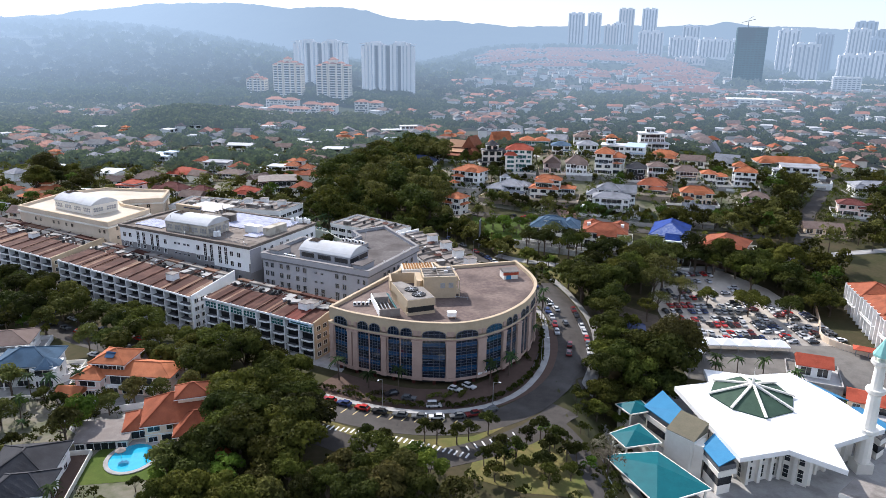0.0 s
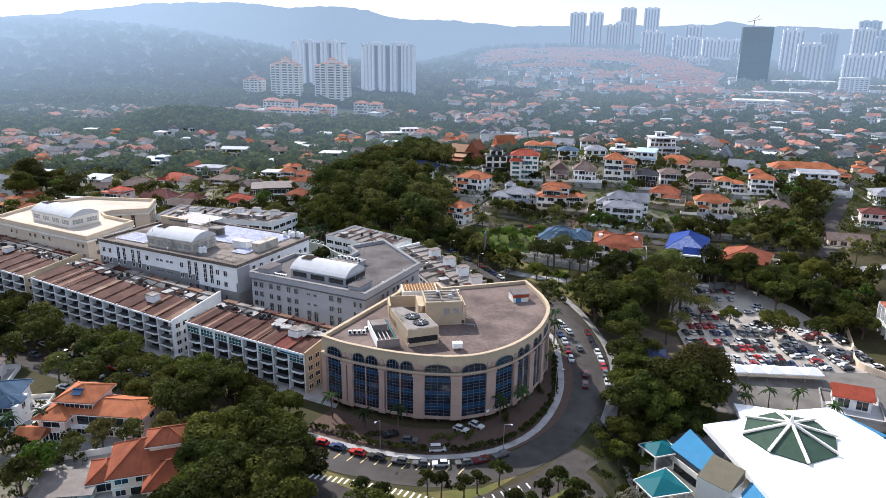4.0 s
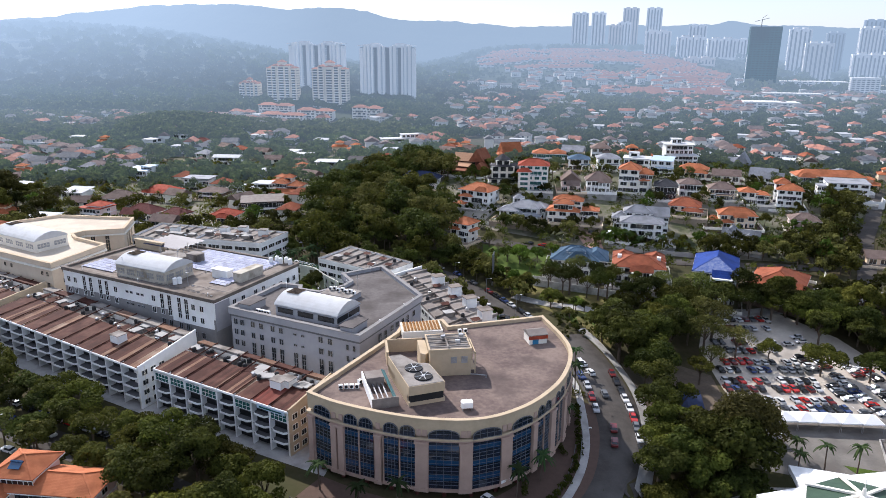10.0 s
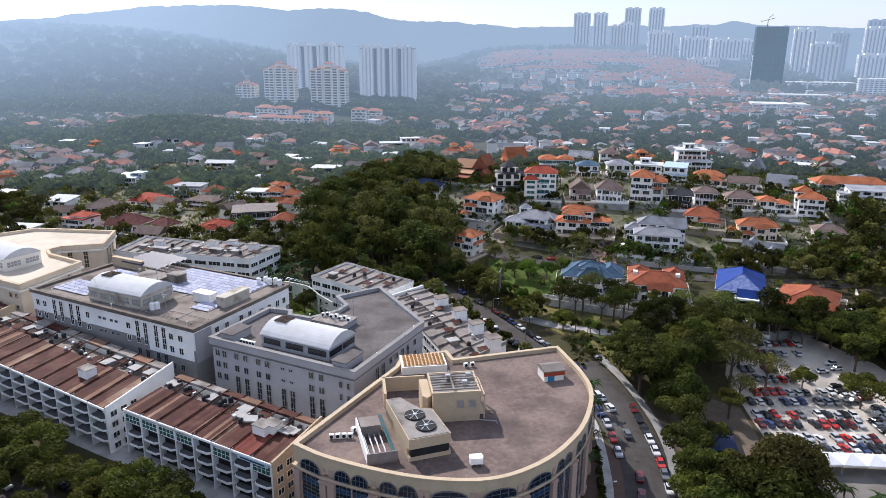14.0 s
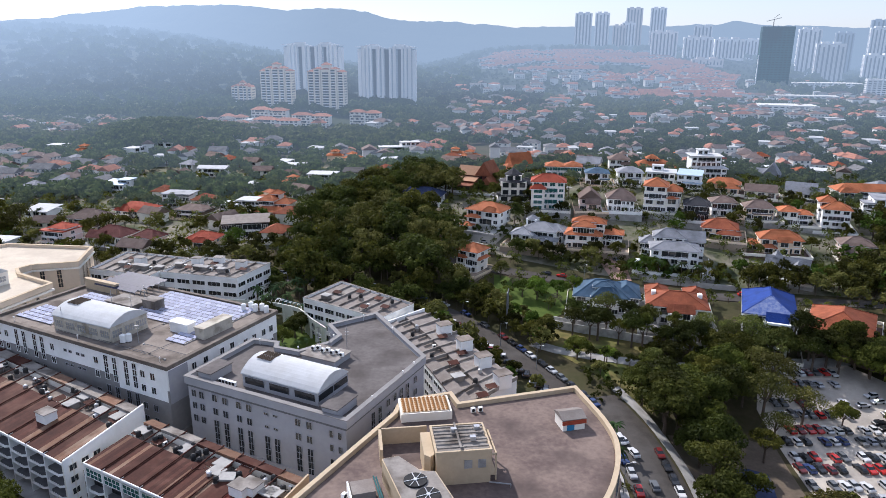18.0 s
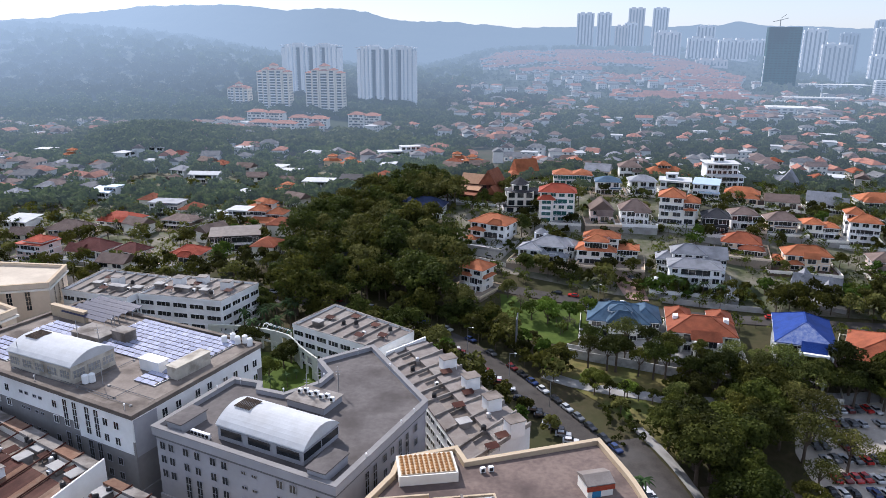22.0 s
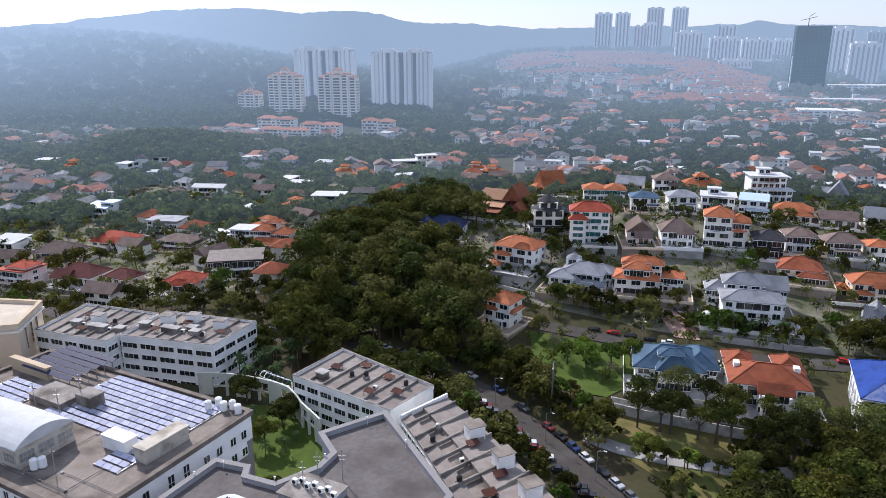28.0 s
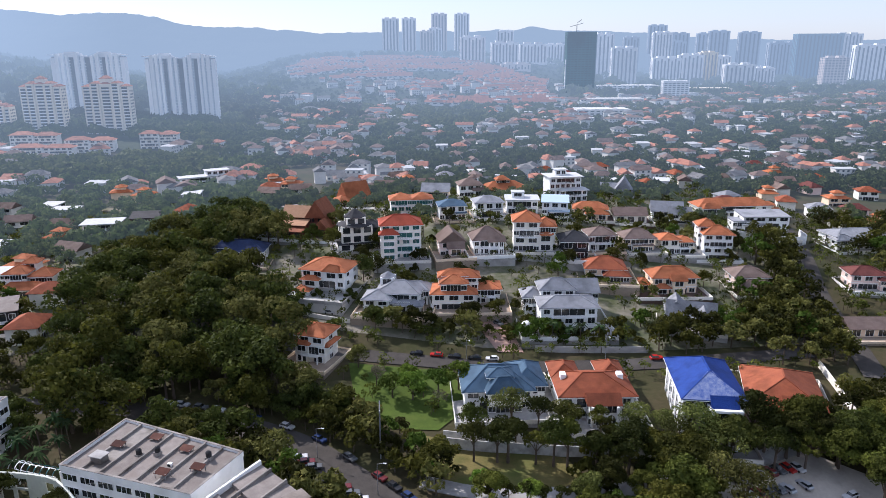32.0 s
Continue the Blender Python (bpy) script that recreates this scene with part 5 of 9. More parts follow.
for i in range(8):
    g = Geo()
    pts = [(1.7 * math.cos(k * math.pi / 8), 1.7 * math.sin(k * math.pi / 8)) for k in range(9)]
    for u, v in pts:
        g.v += [(w, u * k, 7.6 + v * k) for w, k in ((-0.08, 1), (0.08, 1), (0.08, 1.09), (-0.08, 1.09))]
    for j in range(8):
        for c in range(4):
            g.f.append((j * 4 + c, j * 4 + (c + 1) % 4, j * 4 + 4 + (c + 1) % 4, j * 4 + 4 + c))
            g.m.append(0)
    part("arch", g, GREENGLASS if i > 2 else WHITE, link, "arched metal trellis rib", at=pose(-10 + i * 1.5, 13.5 - i * 0.9, 0, 0, 0, -30))
for i in range(3):
    part("rail", Geo().beam((-10, 13.5 + (i - 1) * 1.5, 8.2 + (i == 1) * 1.1), (0.5, 7.2 + (i - 1) * 1.5, 8.2 + (i == 1) * 1.1), 0.12, 0.12), WHITE, link)
for x, y in ((-10.2, 11.9), (-0.2, 5.5), (-10.2, 15), (0.4, 8.6)):
    part("footing", Geo().box(x, y, 0, x + 0.3, y + 0.3, 7.7), WHITE, link)


# ---- terraced shop blocks ----
def shops(label, fl, fr, br, bl, zf, zb, n, end, seed, glaze):
    """A row of shop bays: sloping rusty roofs, three floors of balconies; fl, fr: front eave corners; br, bl: back."""
    rnd = random.Random(seed)
    cx, cy = (fl[0] + fr[0] + br[0] + bl[0]) / 4, (fl[1] + fr[1] + br[1] + bl[1]) / 4
    ob = thing("shop_terrace", label, "shop building", cx, cy, 0, group="shop terraces")
    a, b, c, d = (Vector((p[0] - cx, p[1] - cy)) for p in (fl, fr, br, bl))
    back0 = [a.lerp(d, 0.1), b.lerp(c, 0.1)]
    deep = 0.1 * (d - a).dot(Vector((-(b - a).y, (b - a).x)).normalized()) - 0.06
    part("wall", Geo().prism([tuple(back0[0]), tuple(back0[1]), tuple(c), tuple(d)], 0, zf - 0.9), OFFWHITE, ob)
    part("back_wall", Geo().prism([tuple(a.lerp(d, 0.86)), tuple(b.lerp(c, 0.86)), tuple(c), tuple(d)], zf - 0.95, zb - 0.5), OFFWHITE, ob)
    fh = (zf - 0.6) / 4
    run = (b - a).length
    W = run / n
    ang = math.degrees(math.atan2((b - a).y, (b - a).x))
    base = pose(a.x, a.y, 0, 0, 0, ang)
    bay = {}
    for i in range(n):
        x0, x1 = i * W, (i + 1) * W
        t0, t1 = i / n, (i + 1) / n
        p = [a.lerp(b, t0), a.lerp(b, t1), d.lerp(c, t1), d.lerp(c, t0)]
        k = rnd.random()
        sheets = 6
        mid = 0.62
        for s in range(sheets):
            u0, u1 = t0 + (t1 - t0) * s / sheets, t0 + (t1 - t0) * (s + 1) / sheets
            e0, e1, f0, f1 = a.lerp(b, u0), a.lerp(b, u1), d.lerp(c, u0), d.lerp(c, u1)
            q = [e0, e1, e1.lerp(f1, mid), e0.lerp(f0, mid)]
            zt = zf + (zb - zf) * mid
            hue = rnd.random()
            m = SHEETWHITE if k > 0.965 else (RUSTRED if 0.86 < k <= 0.965 else (RUSTPALE if hue > 0.78 else RUST))
            part("roof_sheet", Geo().prism([tuple(v) for v in q], [zf - 0.15, zf - 0.15, zt - 0.15, zt - 0.15], [zf, zf, zt, zt]), m, ob)
        q = [p[0].lerp(p[3], 0.86), p[1].lerp(p[2], 0.86), p[2], p[3]]
        part("roof_sheet", Geo().prism([tuple(v) for v in q], zb - 0.5, [zb + 0.2, zb + 0.2, zb - 0.1, zb - 0.1]), rnd.choice([RUST, ROOFCONC, RUSTPALE]), ob)
        q = [p[0].lerp(p[3], mid), p[1].lerp(p[2], mid), p[1].lerp(p[2], 0.86), p[0].lerp(p[3], 0.86)]
        part("roof_well", Geo().prism([tuple(v) for v in q], zf - 0.8, zf + 0.1), ROOFBROWN, ob, "stained concrete roof well")
        part("party_wall", Geo().beam((*a.lerp(b, t1), zf + 0.25), (*d.lerp(c, t1), zb + 0.3), 0.18, 0.3), RUST, ob)
        for f in range(1, 4):
            z = f * fh
            g = Geo().box(x0 + 0.25, 0.1, z, x1 - 0.25, deep, z + 0.2)
            # dark floors and near-black glazing put the balconies' shade into the colour
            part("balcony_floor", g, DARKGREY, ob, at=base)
            if rnd.random() < glaze and f == 3:
                part("glazing", window_mesh(W - 0.9, fh - 0.9, WHITE, GREENGLASS, 4, 2), None, ob, "green tinted glazed-in balcony", at=base @ pose(x0 + W / 2, 0.05, z + 0.45))
            else:
                part("balustrade", Geo().prism([(x0 + 0.5, 0.2), (x0 + 1.3, -0.55), (x1 - 1.3, -0.55), (x1 - 0.5, 0.2), (x1 - 0.75, 0.2), (x1 - 1.4, -0.35), (x0 + 1.4, -0.35), (x0 + 0.75, 0.2)], z + 0.05, z + 0.55), WHITE, ob, at=base)
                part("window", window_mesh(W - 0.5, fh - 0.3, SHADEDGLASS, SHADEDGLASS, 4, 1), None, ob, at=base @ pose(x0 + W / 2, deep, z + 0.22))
        # the shopfront's shade is in its near-black colour
        part("shopfront", window_mesh(W - 0.6, fh - 0.5, SHADEDGLASS, SHADEDGLASS, 3, 1), None, ob, "shopfront coloured dark in place of shade", at=base @ pose(x0 + W / 2, deep, 0.3))
        part("fin", Geo().box(x0 - 0.18, -0.1, 0, x0 + 0.18, 2.3, zf + 0.1), WHITE, ob, at=base)
    part("fin", Geo().box(run - 0.2, -0.1, 0, run + 0.2, 2.3, zf + 0.1), OFFWHITE, ob, at=base)
    part("fascia", Geo().box(-0.2, -0.15, zf - 0.5, run + 0.2, 0.1, zf + 0.05), WHITE, ob, at=base)
    if glaze:
        board = part("signboard", Geo().box(run - 9.5, -0.34, zf - 1.2, run - 0.7, -0.2, zf - 0.3), LIGHTBLUE, ob, "pale signboard with a row of dark lettering", at=base)
        part("lettering", Geo().box(run - 8.7, -0.36, zf - 0.95, run - 1.6, -0.34, zf - 0.55), GREENGLASS, board)
    if end:
        part("end_wall", Geo().prism([tuple(b), tuple(b + (b - a).normalized() * 0.4), tuple(c + (b - a).normalized() * 0.4), tuple(c)], 0, [zf + 0.6, zf + 0.6, zb + 1.2, zb + 1.2]), WHITE if end == 1 else CREAM, ob, "plain painted end wall")
        m = window_mesh(1.7, 1.4, OFFWHITE, DARKGLASS, 2, 1)
        nb = b + (b - a).normalized() * 0.4
        nc = c + (b - a).normalized() * 0.4
        for s in (2.0, 5.0, 8.0):
            for f in range(4):
                part("window", m, None, ob, at=wall_at(tuple(nb), tuple(nc), s, 0.9 + f * fh, 0.02))
    # roof clutter over the wells
    tops = []
    for i in range(n):
        for _ in range(4):
            u, v = (i + rnd.uniform(0.15, 0.85)) / n, rnd.uniform(0.6, 0.88)
            q = a.lerp(b, u).lerp(d.lerp(c, u), v)
            tops.append((q.x + cx, q.y + cy, zf + 0.1, ang + rnd.choice((0, 90)), rnd.random()))
    return tops


drum = thing("water_tank", "black cylindrical plastic water tank on a rusty roof", "water tank", -50, 215, 12.1, group="roof water tanks")
part("drum", Geo().cyl(0, 0, 0.9, 2.0, 0.62, 10).cyl(0, 0, 2.0, 2.3, 0.62, 10, 0.25), TANKBLACK, drum)
part("stand", Geo().box(-0.65, -0.65, 0, 0.65, 0.65, 0.9), ROOFCONC, drum)
steelt = thing("water_tank", "bright steel water tank on a concrete stand", "water tank", -52, 217, 12.1, group="roof water tanks")
part("drum", Geo().cyl(0, 0, 0.8, 1.8, 0.55, 10).cyl(0, 0, 1.8, 2.0, 0.55, 10, 0.2), ALUMINIUM, steelt)
part("stand", Geo().box(-0.6, -0.6, 0, 0.6, 0.6, 0.8), ROOFCONC, steelt)
cab = thing("roof_box", "weathered concrete roof box with a flat slab lid", "roof structure", -48, 216, 12.1, group="roof boxes")
part("body", Geo().box(-1.4, -1.1, 0, 1.4, 1.1, 1.5), ROOFCONC, cab)
part("lid", Geo().box(-1.7, -1.4, 1.5, 1.7, 1.4, 1.7), CONCRETE, cab)
wcab = thing("roof_box", "white rendered roof access box", "roof structure", -42, 212, 12.1, -28, group="roof boxes")
part("body", Geo().box(-1.8, -1.5, 0, 1.8, 1.5, 2.9), WHITE, wcab)
part("lid", Geo().box(-2.0, -1.7, 2.9, 2.0, 1.7, 3.05), ROOFCONC, wcab)
junk = thing("roof_frame", "rusty steel lean-to frame with pipes on a roof", "roof structure", -55, 220, 12.1, group="roof boxes")
part("sheet", Geo().prism([(-1.5, -1), (1.5, -1), (1.5, 1), (-1.5, 1)], [1.1, 1.1, 1.5, 1.5], [1.17, 1.17, 1.57, 1.57]), RUST, junk)
for x, y in ((-1.3, -0.8), (1.3, -0.8), (1.3, 0.8), (-1.3, 0.8)):
    part("post", Geo().box(x - 0.06, y - 0.06, 0, x + 0.06, y + 0.06, 1.3), STEEL, junk)

tops = []
tops += shops("white terraced shop block with rusty roofs and green glazed balconies", (-80.6, 222.9), (-39.6, 200.2), (-31.5, 214.5), (-71.6, 237.4), 12, 14.2, 8, 2, 11, 0.7)
tops += shops("white terraced shop block with rusty roofs and curved balconies", (-151, 262.6), (-85.0, 222.6), (-75.8, 242.2), (-139.5, 281.8), 12, 14.2, 11, 1, 12, 0.0)
tops += shops("cream terraced shop block with rusty roofs at the street", (-212, 297), (-154.3, 263.6), (-143, 284.5), (-201, 318), 12, 14.2, 9, 2, 13, 0.0)
tops += [(x, y, 13.0, r, k) for x, y, r, k in ((-14, 287, 26, 0.1), (-7.5, 280, 26, 0.9), (-8, 272, 26, 0.3), (-2, 268, 26, 0.8), (-1, 260, 26, 0.5), (3.5, 257, 26, 0.2), (5, 250, 26, 0.85), (-13, 293, 26, 0.4), (-5, 286, 26, 0.65), (0.5, 274.5, 26, 0.7), (5, 263, 26, 0.45), (7.5, 254.5, 26, 0.75), (-37, 319, -33, 0.1), (-30, 313, -33, 0.9), (-34, 325, -33, 0.8), (-27, 318, -33, 0.75), (-42, 324, -33, 0.85))]
tops += [(x, y, 15.0, -14, k) for x, y, k in ((-101, 345, 0.7), (-93, 350, 0.75), (-85, 340, 0.2), (-80, 343, 0.7), (-90, 346, 0.5), (-124, 345, 0.72), (-116, 350, 0.3), (-127, 356, 0.8), (-112, 345, 0.55))]
tops += [(x, y, 13.5, -33, k) for x, y, k in ((-45, 319, 0.5), (-33, 318, 0.2), (-24, 309, 0.7), (-31, 309, 0.72), (-22, 313, 0.3))]
for x, y, z, r, k in tops:
    copy_thing((drum if k < 0.4 else steelt if k < 0.48 else cab if k < 0.62 else junk if k < 0.88 else AC), pose(x, y, z, 0, 0, r))
for x, y, z, r in ((-97, 239, 12.1, -30), (-44, 211.5, 12.1, -29), (-100, 352, 15, -13), (-92, 353, 15, -13), (-82, 348, 15, -13), (-122, 352, 15, -17), (-190, 299, 12.1, -30), (-176, 291, 12.1, -30)):
    copy_thing(wcab, pose(x, y, z, 0, 0, r))
for x, y in ((-106, 349), (-98, 346), (-95, 345), (-88, 343), (-128, 350), (-118, 346), (-121, 347)):
    copy_thing(cab, pose(x, y, 15, 0, 0, -13))
    copy_thing(AC, pose(x + 2.5, y - 0.5, 15, 0, 0, -13))


# ---- villas ----
YARDS = [CONCRETE, PAVING, KERB, CONCRETE, mat("tan_yard_paving", (0.36, 0.29, 0.22), (0.29, 0.23, 0.18), 0.5, 0.9, 0.05, stain=(0.2, 0.16, 0.12), stain_scale=0.2)]


def ridge_caps(x0, y0, x1, y1, z, h):
    """Rounded cap tiles along the ridge and hips."""
    w, d = x1 - x0, y1 - y0
    c = min(w, d) / 2 * 0.96
    a, b = ((x0 + c, (y0 + y1) / 2, z + h), (x1 - c, (y0 + y1) / 2, z + h)) if w >= d else (((x0 + x1) / 2, y0 + c, z + h), ((x0 + x1) / 2, y1 - c, z + h))
    g = Geo().beam(a, b, 0.42, 0.3)
    for (px, py), q in (((x0, y0), a), ((x1, y1), b), ((x1, y0), b if w >= d else a), ((x0, y1), a if w >= d else b)):
        g.beam((px, py, z), q, 0.38, 0.26)
    return g



def villa(name, label, x, y, rot, masses, wall_m, roof_m, group="villas on the hill", trim=WHITE, glass=DARKGLASS, sink=0.4, storey=3.1, z=None, gap=4.0, big=1.2, sides=True, yard=True):
    """A house of several masses (cx, cy, width, depth, bottom, height, roof kind, roof height), front to -y."""
    ob = thing(name, label, "house", x, y, (land(x, y) if z is None else z) - sink, rot, group=group)
    if yard:
        x0, x1 = min(m[0] - m[2] / 2 for m in masses) - 3.2, max(m[0] + m[2] / 2 for m in masses) + 3.2
        y0, y1 = min(m[1] - m[3] / 2 for m in masses) - 6.5, max(m[1] + m[3] / 2 for m in masses) + 2.2
        k = int(x * 3 + y * 7) % 5
        part("yard", Geo().box(x0, y0, -4, x1, y1, 0.62 + 0.01 * k), YARDS[k], ob, "paved yard round the house")
        e = [(x0, y0), (x1, y0), (x1, y1), (x0, y1)]
        part("boundary_wall", Geo().rim(e, inset(e, 0.2), 0.4, 2.0 - 0.1 * k), (WHITE, OFFWHITE, CONCRETE, OFFWHITE, PEACH)[k], ob, "low rendered boundary wall")
    for cx, cy, w, d, z0, h, kind, rh in masses:
        x0, x1, y0, y1 = cx - w / 2, cx + w / 2, cy - d / 2, cy + d / 2
        zb = z0 if z0 > 0.5 else -3
        part("wall", Geo().box(x0, y0, zb, x1, y1, z0 + h), wall_m, ob)
        if z0 > 2 and z0 < 4 and y0 < -4:
            for px in (x0 + 0.3, x1 - 0.3):
                part("pillar", Geo().box(px - 0.25, y0 + 0.1, -2, px + 0.25, y0 + 0.6, z0), trim, ob)
        if kind == "hip":
            part("roof", Geo().hip(x0, y0, x1, y1, z0 + h, rh, 0.9), roof_m, ob)
            if y < 470:
                part("ridge", ridge_caps(x0 - 0.9, y0 - 0.9, x1 + 0.9, y1 + 0.9, z0 + h, rh), roof_m, ob)
            if y < 520:
                part("fascia", Geo().rim([(x0 - 0.95, y0 - 0.95), (x1 + 0.95, y0 - 0.95), (x1 + 0.95, y1 + 0.95), (x0 - 0.95, y1 + 0.95)], [(x0, y0), (x1, y0), (x1, y1), (x0, y1)], z0 + h - 0.38, z0 + h - 0.19), trim, ob)
        elif kind == "gable":
            part("roof", Geo().hip(x0, y0, x1, y1, z0 + h, rh, 0.7, gable=True), roof_m, ob)
        elif kind == "pyramid":
            n = 8
            r = max(w, d) * 0.62
            part("roof", Geo().cone([(cx + r * math.cos(math.pi * (2 * i + 1) / n), cy + r * math.sin(math.pi * (2 * i + 1) / n)) for i in range(n)], z0 + h, (cx, cy, z0 + h + rh)), roof_m, ob)
        elif kind == "shed":
            part("roof", Geo().prism([(x0 - 0.6, y0 - 0.8), (x1 + 0.6, y0 - 0.8), (x1 + 0.6, y1 + 0.6), (x0 - 0.6, y1 + 0.6)], [z0 + h, z0 + h, z0 + h + rh, z0 + h + rh], [z0 + h + 0.25, z0 + h + 0.25, z0 + h + rh + 0.25, z0 + h + rh + 0.25]), roof_m, ob)
        elif kind == "flat":
            part("roof", Geo().box(x0 - rh, y0 - rh, z0 + h, x1 + rh, y1 + rh, z0 + h + 0.35), roof_m, ob)
        floors = max(1, round(h / storey))
        if h < 2.2 or kind == "none":
            continue
        fh = h / floors
        nf, ns = max(1, int(w / gap)), max(1, int(d / (gap * 1.6)))
        wf = window_mesh(round(w / nf * 0.52 * big, 1), round(fh * 0.6, 1), trim, glass, 2, 1)
        ws = window_mesh(round(min(2.0, d / ns * 0.45), 1), round(fh * 0.48, 1), trim, glass, 2, 1)
        wide = window_mesh(round(w * 0.56, 1), round(fh * 0.76, 1), trim, glass, 4, 1)
        for f in range(floors):
            zz = z0 + f * fh + fh * 0.26
            open_front = w > 6.5 and (f + int(x + cx)) % 2 == 0 and kind != "pyramid"
            if open_front:
                part("glazed_front", wide, None, ob, "wide glazed front with sliding doors", at=pose(cx, y0 - 0.02, z0 + f * fh + 0.15))
                for px in (x0 + w * 0.1, x1 - w * 0.1):
                    part("window", ws, None, ob, at=pose(px, y0 - 0.02, zz))
                if f:
                    bw, zf = w * 0.64, z0 + f * fh
                    g = Geo().box(cx - bw / 2, y0 - 1.7, zf - 0.2, cx + bw / 2, y0, zf)
                    g.box(cx - bw / 2, y0 - 1.7, zf + 0.75, cx + bw / 2, y0 - 1.55, zf + 0.92)
                    for e in range(int(bw / 0.7) + 1):
                        px = cx - bw / 2 + 0.08 + (bw - 0.16) * e / int(bw / 0.7)
                        g.box(px - 0.09, y0 - 1.68, zf, px + 0.09, y0 - 1.57, zf + 0.75)
                    part("balcony", g, trim, ob, "balcony with a pale balustrade")
                    if f == 1 and z0 < 0.5 and y < 470:
                        for px in (cx - bw / 2 + 0.25, cx + bw / 2 - 0.25):
                            part("column", Geo().cyl(px, y0 - 1.45, -1.5, zf - 0.2, 0.22, 8), trim, ob)
            else:
                for k in range(nf):
                    part("window", wf, None, ob, at=pose(x0 + w * (k + 0.5) / nf, y0 - 0.02, zz))
            for k in range(ns if sides and y < 465 else 0):
                part("window", ws, None, ob, at=pose(x1 + 0.02, y0 + d * (k + 0.5) / ns, zz, 0, 0, 90))
                if k % 2 == 0:
                    part("window", ws, None, ob, at=pose(x0 - 0.02, y0 + d * (k + 0.5) / ns, zz, 0, 0, -90))
        if floors >= 2 and y < 520 and kind != "pyramid":
            g = Geo()
            for f in range(1, floors):
                g.rim([(x0 - 0.12, y0 - 0.12), (x1 + 0.12, y0 - 0.12), (x1 + 0.12, y1 + 0.12), (x0 - 0.12, y1 + 0.12)], [(x0, y0), (x1, y0), (x1, y1), (x0, y1)], z0 + f * fh - 0.28, z0 + f * fh - 0.06)
            part("string_course", g, trim, ob)
    return ob


def garden_wall(points, h, m, label):
    g = Geo()
    line = smooth([Vector(p) for p in points], 3)
    for a, b in zip(line, line[1:]):
        za, zb = land(a.x, a.y), land(b.x, b.y)
        n = Vector((-(b - a).y, (b - a).x)).normalized() * 0.15
        g.prism([tuple(a - n), tuple(b - n), tuple(b + n), tuple(a + n)], [za - 1, zb - 1, zb - 1, za - 1], [za + h, zb + h, zb + h, za + h])
    solo("garden_wall", g, m, label, "wall", kind="structure")


# along the villa street
villa("villa", "white three-storey villa with orange tiled hip roofs on pillars", 16.5, 424, -30, [(0, 0, 17, 13, 3.0, 6.6, "hip", 3.2), (-4.5, -6, 6, 4.5, 3.2, 3.2, "hip", 1.4), (3.5, -5.5, 5.5, 3, 6.2, 3.4, "hip", 2.2), (-7, -8, 5, 5, 0, 2.6, "hip", 1.3), (0, 1, 14, 10, 0, 3, "none", 0)], WHITE, T_ORANGE)
villa("villa", "white villa with silver-grey tiled hip roofs and a roof lantern", 37.5, 406, -22, [(2, 1, 15, 12, 0, 7.0, "hip", 3.0), (-5, -4, 9, 9, 0, 5.6, "hip", 2.4), (-1, -5, 6, 4, 0, 4.2, "hip", 1.6), (6, -5, 9, 4, 0, 3.4, "hip", 1.4), (-3, 4, 5, 5, 7, 3.4, "pyramid", 1.8), (8, 5, 8, 7, 0, 6.4, "hip", 2.2)], WHITE, T_GREY)
villa("villa", "cream villa with stacked orange tiled roofs and a driveway", 58.5, 402, -14, [(0, 0, 15.5, 11, 0, 6.4, "hip", 2.4), (0, -0.5, 9, 8, 6.6, 3.4, "hip", 2.0), (2, 3, 14, 6, 6.0, 4.8, "hip", 2.2), (0.5, 3, 8, 5, 10, 1.4, "hip", 1.8), (12.5, 5, 9, 8, 0, 6, "hip", 1.6)], OFFWHITE, T_ORANGE)
villa("villa", "large white mansion with grey tiled roofs and palm trees in front", 92.5, 379, -14, [(0, 0, 19, 11, 0, 10, "hip", 2.4), (-2, 10, 12, 9, 0, 12.5, "hip", 3.0), (7, 12, 11, 11, 0, 11, "gable", 3.6), (-10, 12, 7, 8, 0, 9, "hip", 2.4)], WHITE, T_GREY, gap=3.4)
villa("villa", "narrow three-storey house with orange tiled hip roofs among trees", 7.5, 379.5, -34, [(0, 0, 9, 9, 0, 9.6, "hip", 2.6), (-3, -3, 4.5, 4.5, 0, 6.8, "hip", 1.8), (4.6, 0, 0.8, 7, 5.8, 0.4, "hip", 0.7)], OFFWHITE, T_ORANGE)
villa("villa", "villa with slate-blue tiled hip roofs and a dormer", 54.5, 343.5, -12, [(0, 0, 19, 15, 0, 6.2, "hip", 4.4), (1.5, -7, 9, 6, 0, 6.8, "hip", 3.2), (9, 3, 9, 14, 0, 5.8, "hip", 3.2), (0.5, -3, 6, 5, 7.5, 2.0, "hip", 1.4)], WHITE, T_SLATE)
rusty = villa("villa", "villa with a broad rust-orange tiled roof and white columns", 79.5, 333.5, -14, [(0, -1, 20, 15, 0, 7.2, "hip", 3.4), (-6.5, 8, 7, 9, 0, 7.2, "hip", 2.4), (7, 8, 6.5, 9, 0, 7.2, "hip", 2.4), (1, -10, 8, 5, 0, 6.6, "gable", 2.2)], WHITE, T_RUST)
blue = villa("villa", "tall white villa with a cobalt-blue tiled roof and arched windows", 107.5, 321.5, -22, [(0, 0, 15.5, 24, 0, 13.4, "hip", 4.6), (2.2, -12.2, 5.6, 4, 0, 12.0, "gable", 2.6)], WHITE, T_BLUE, gap=3.2, z=-1.0)
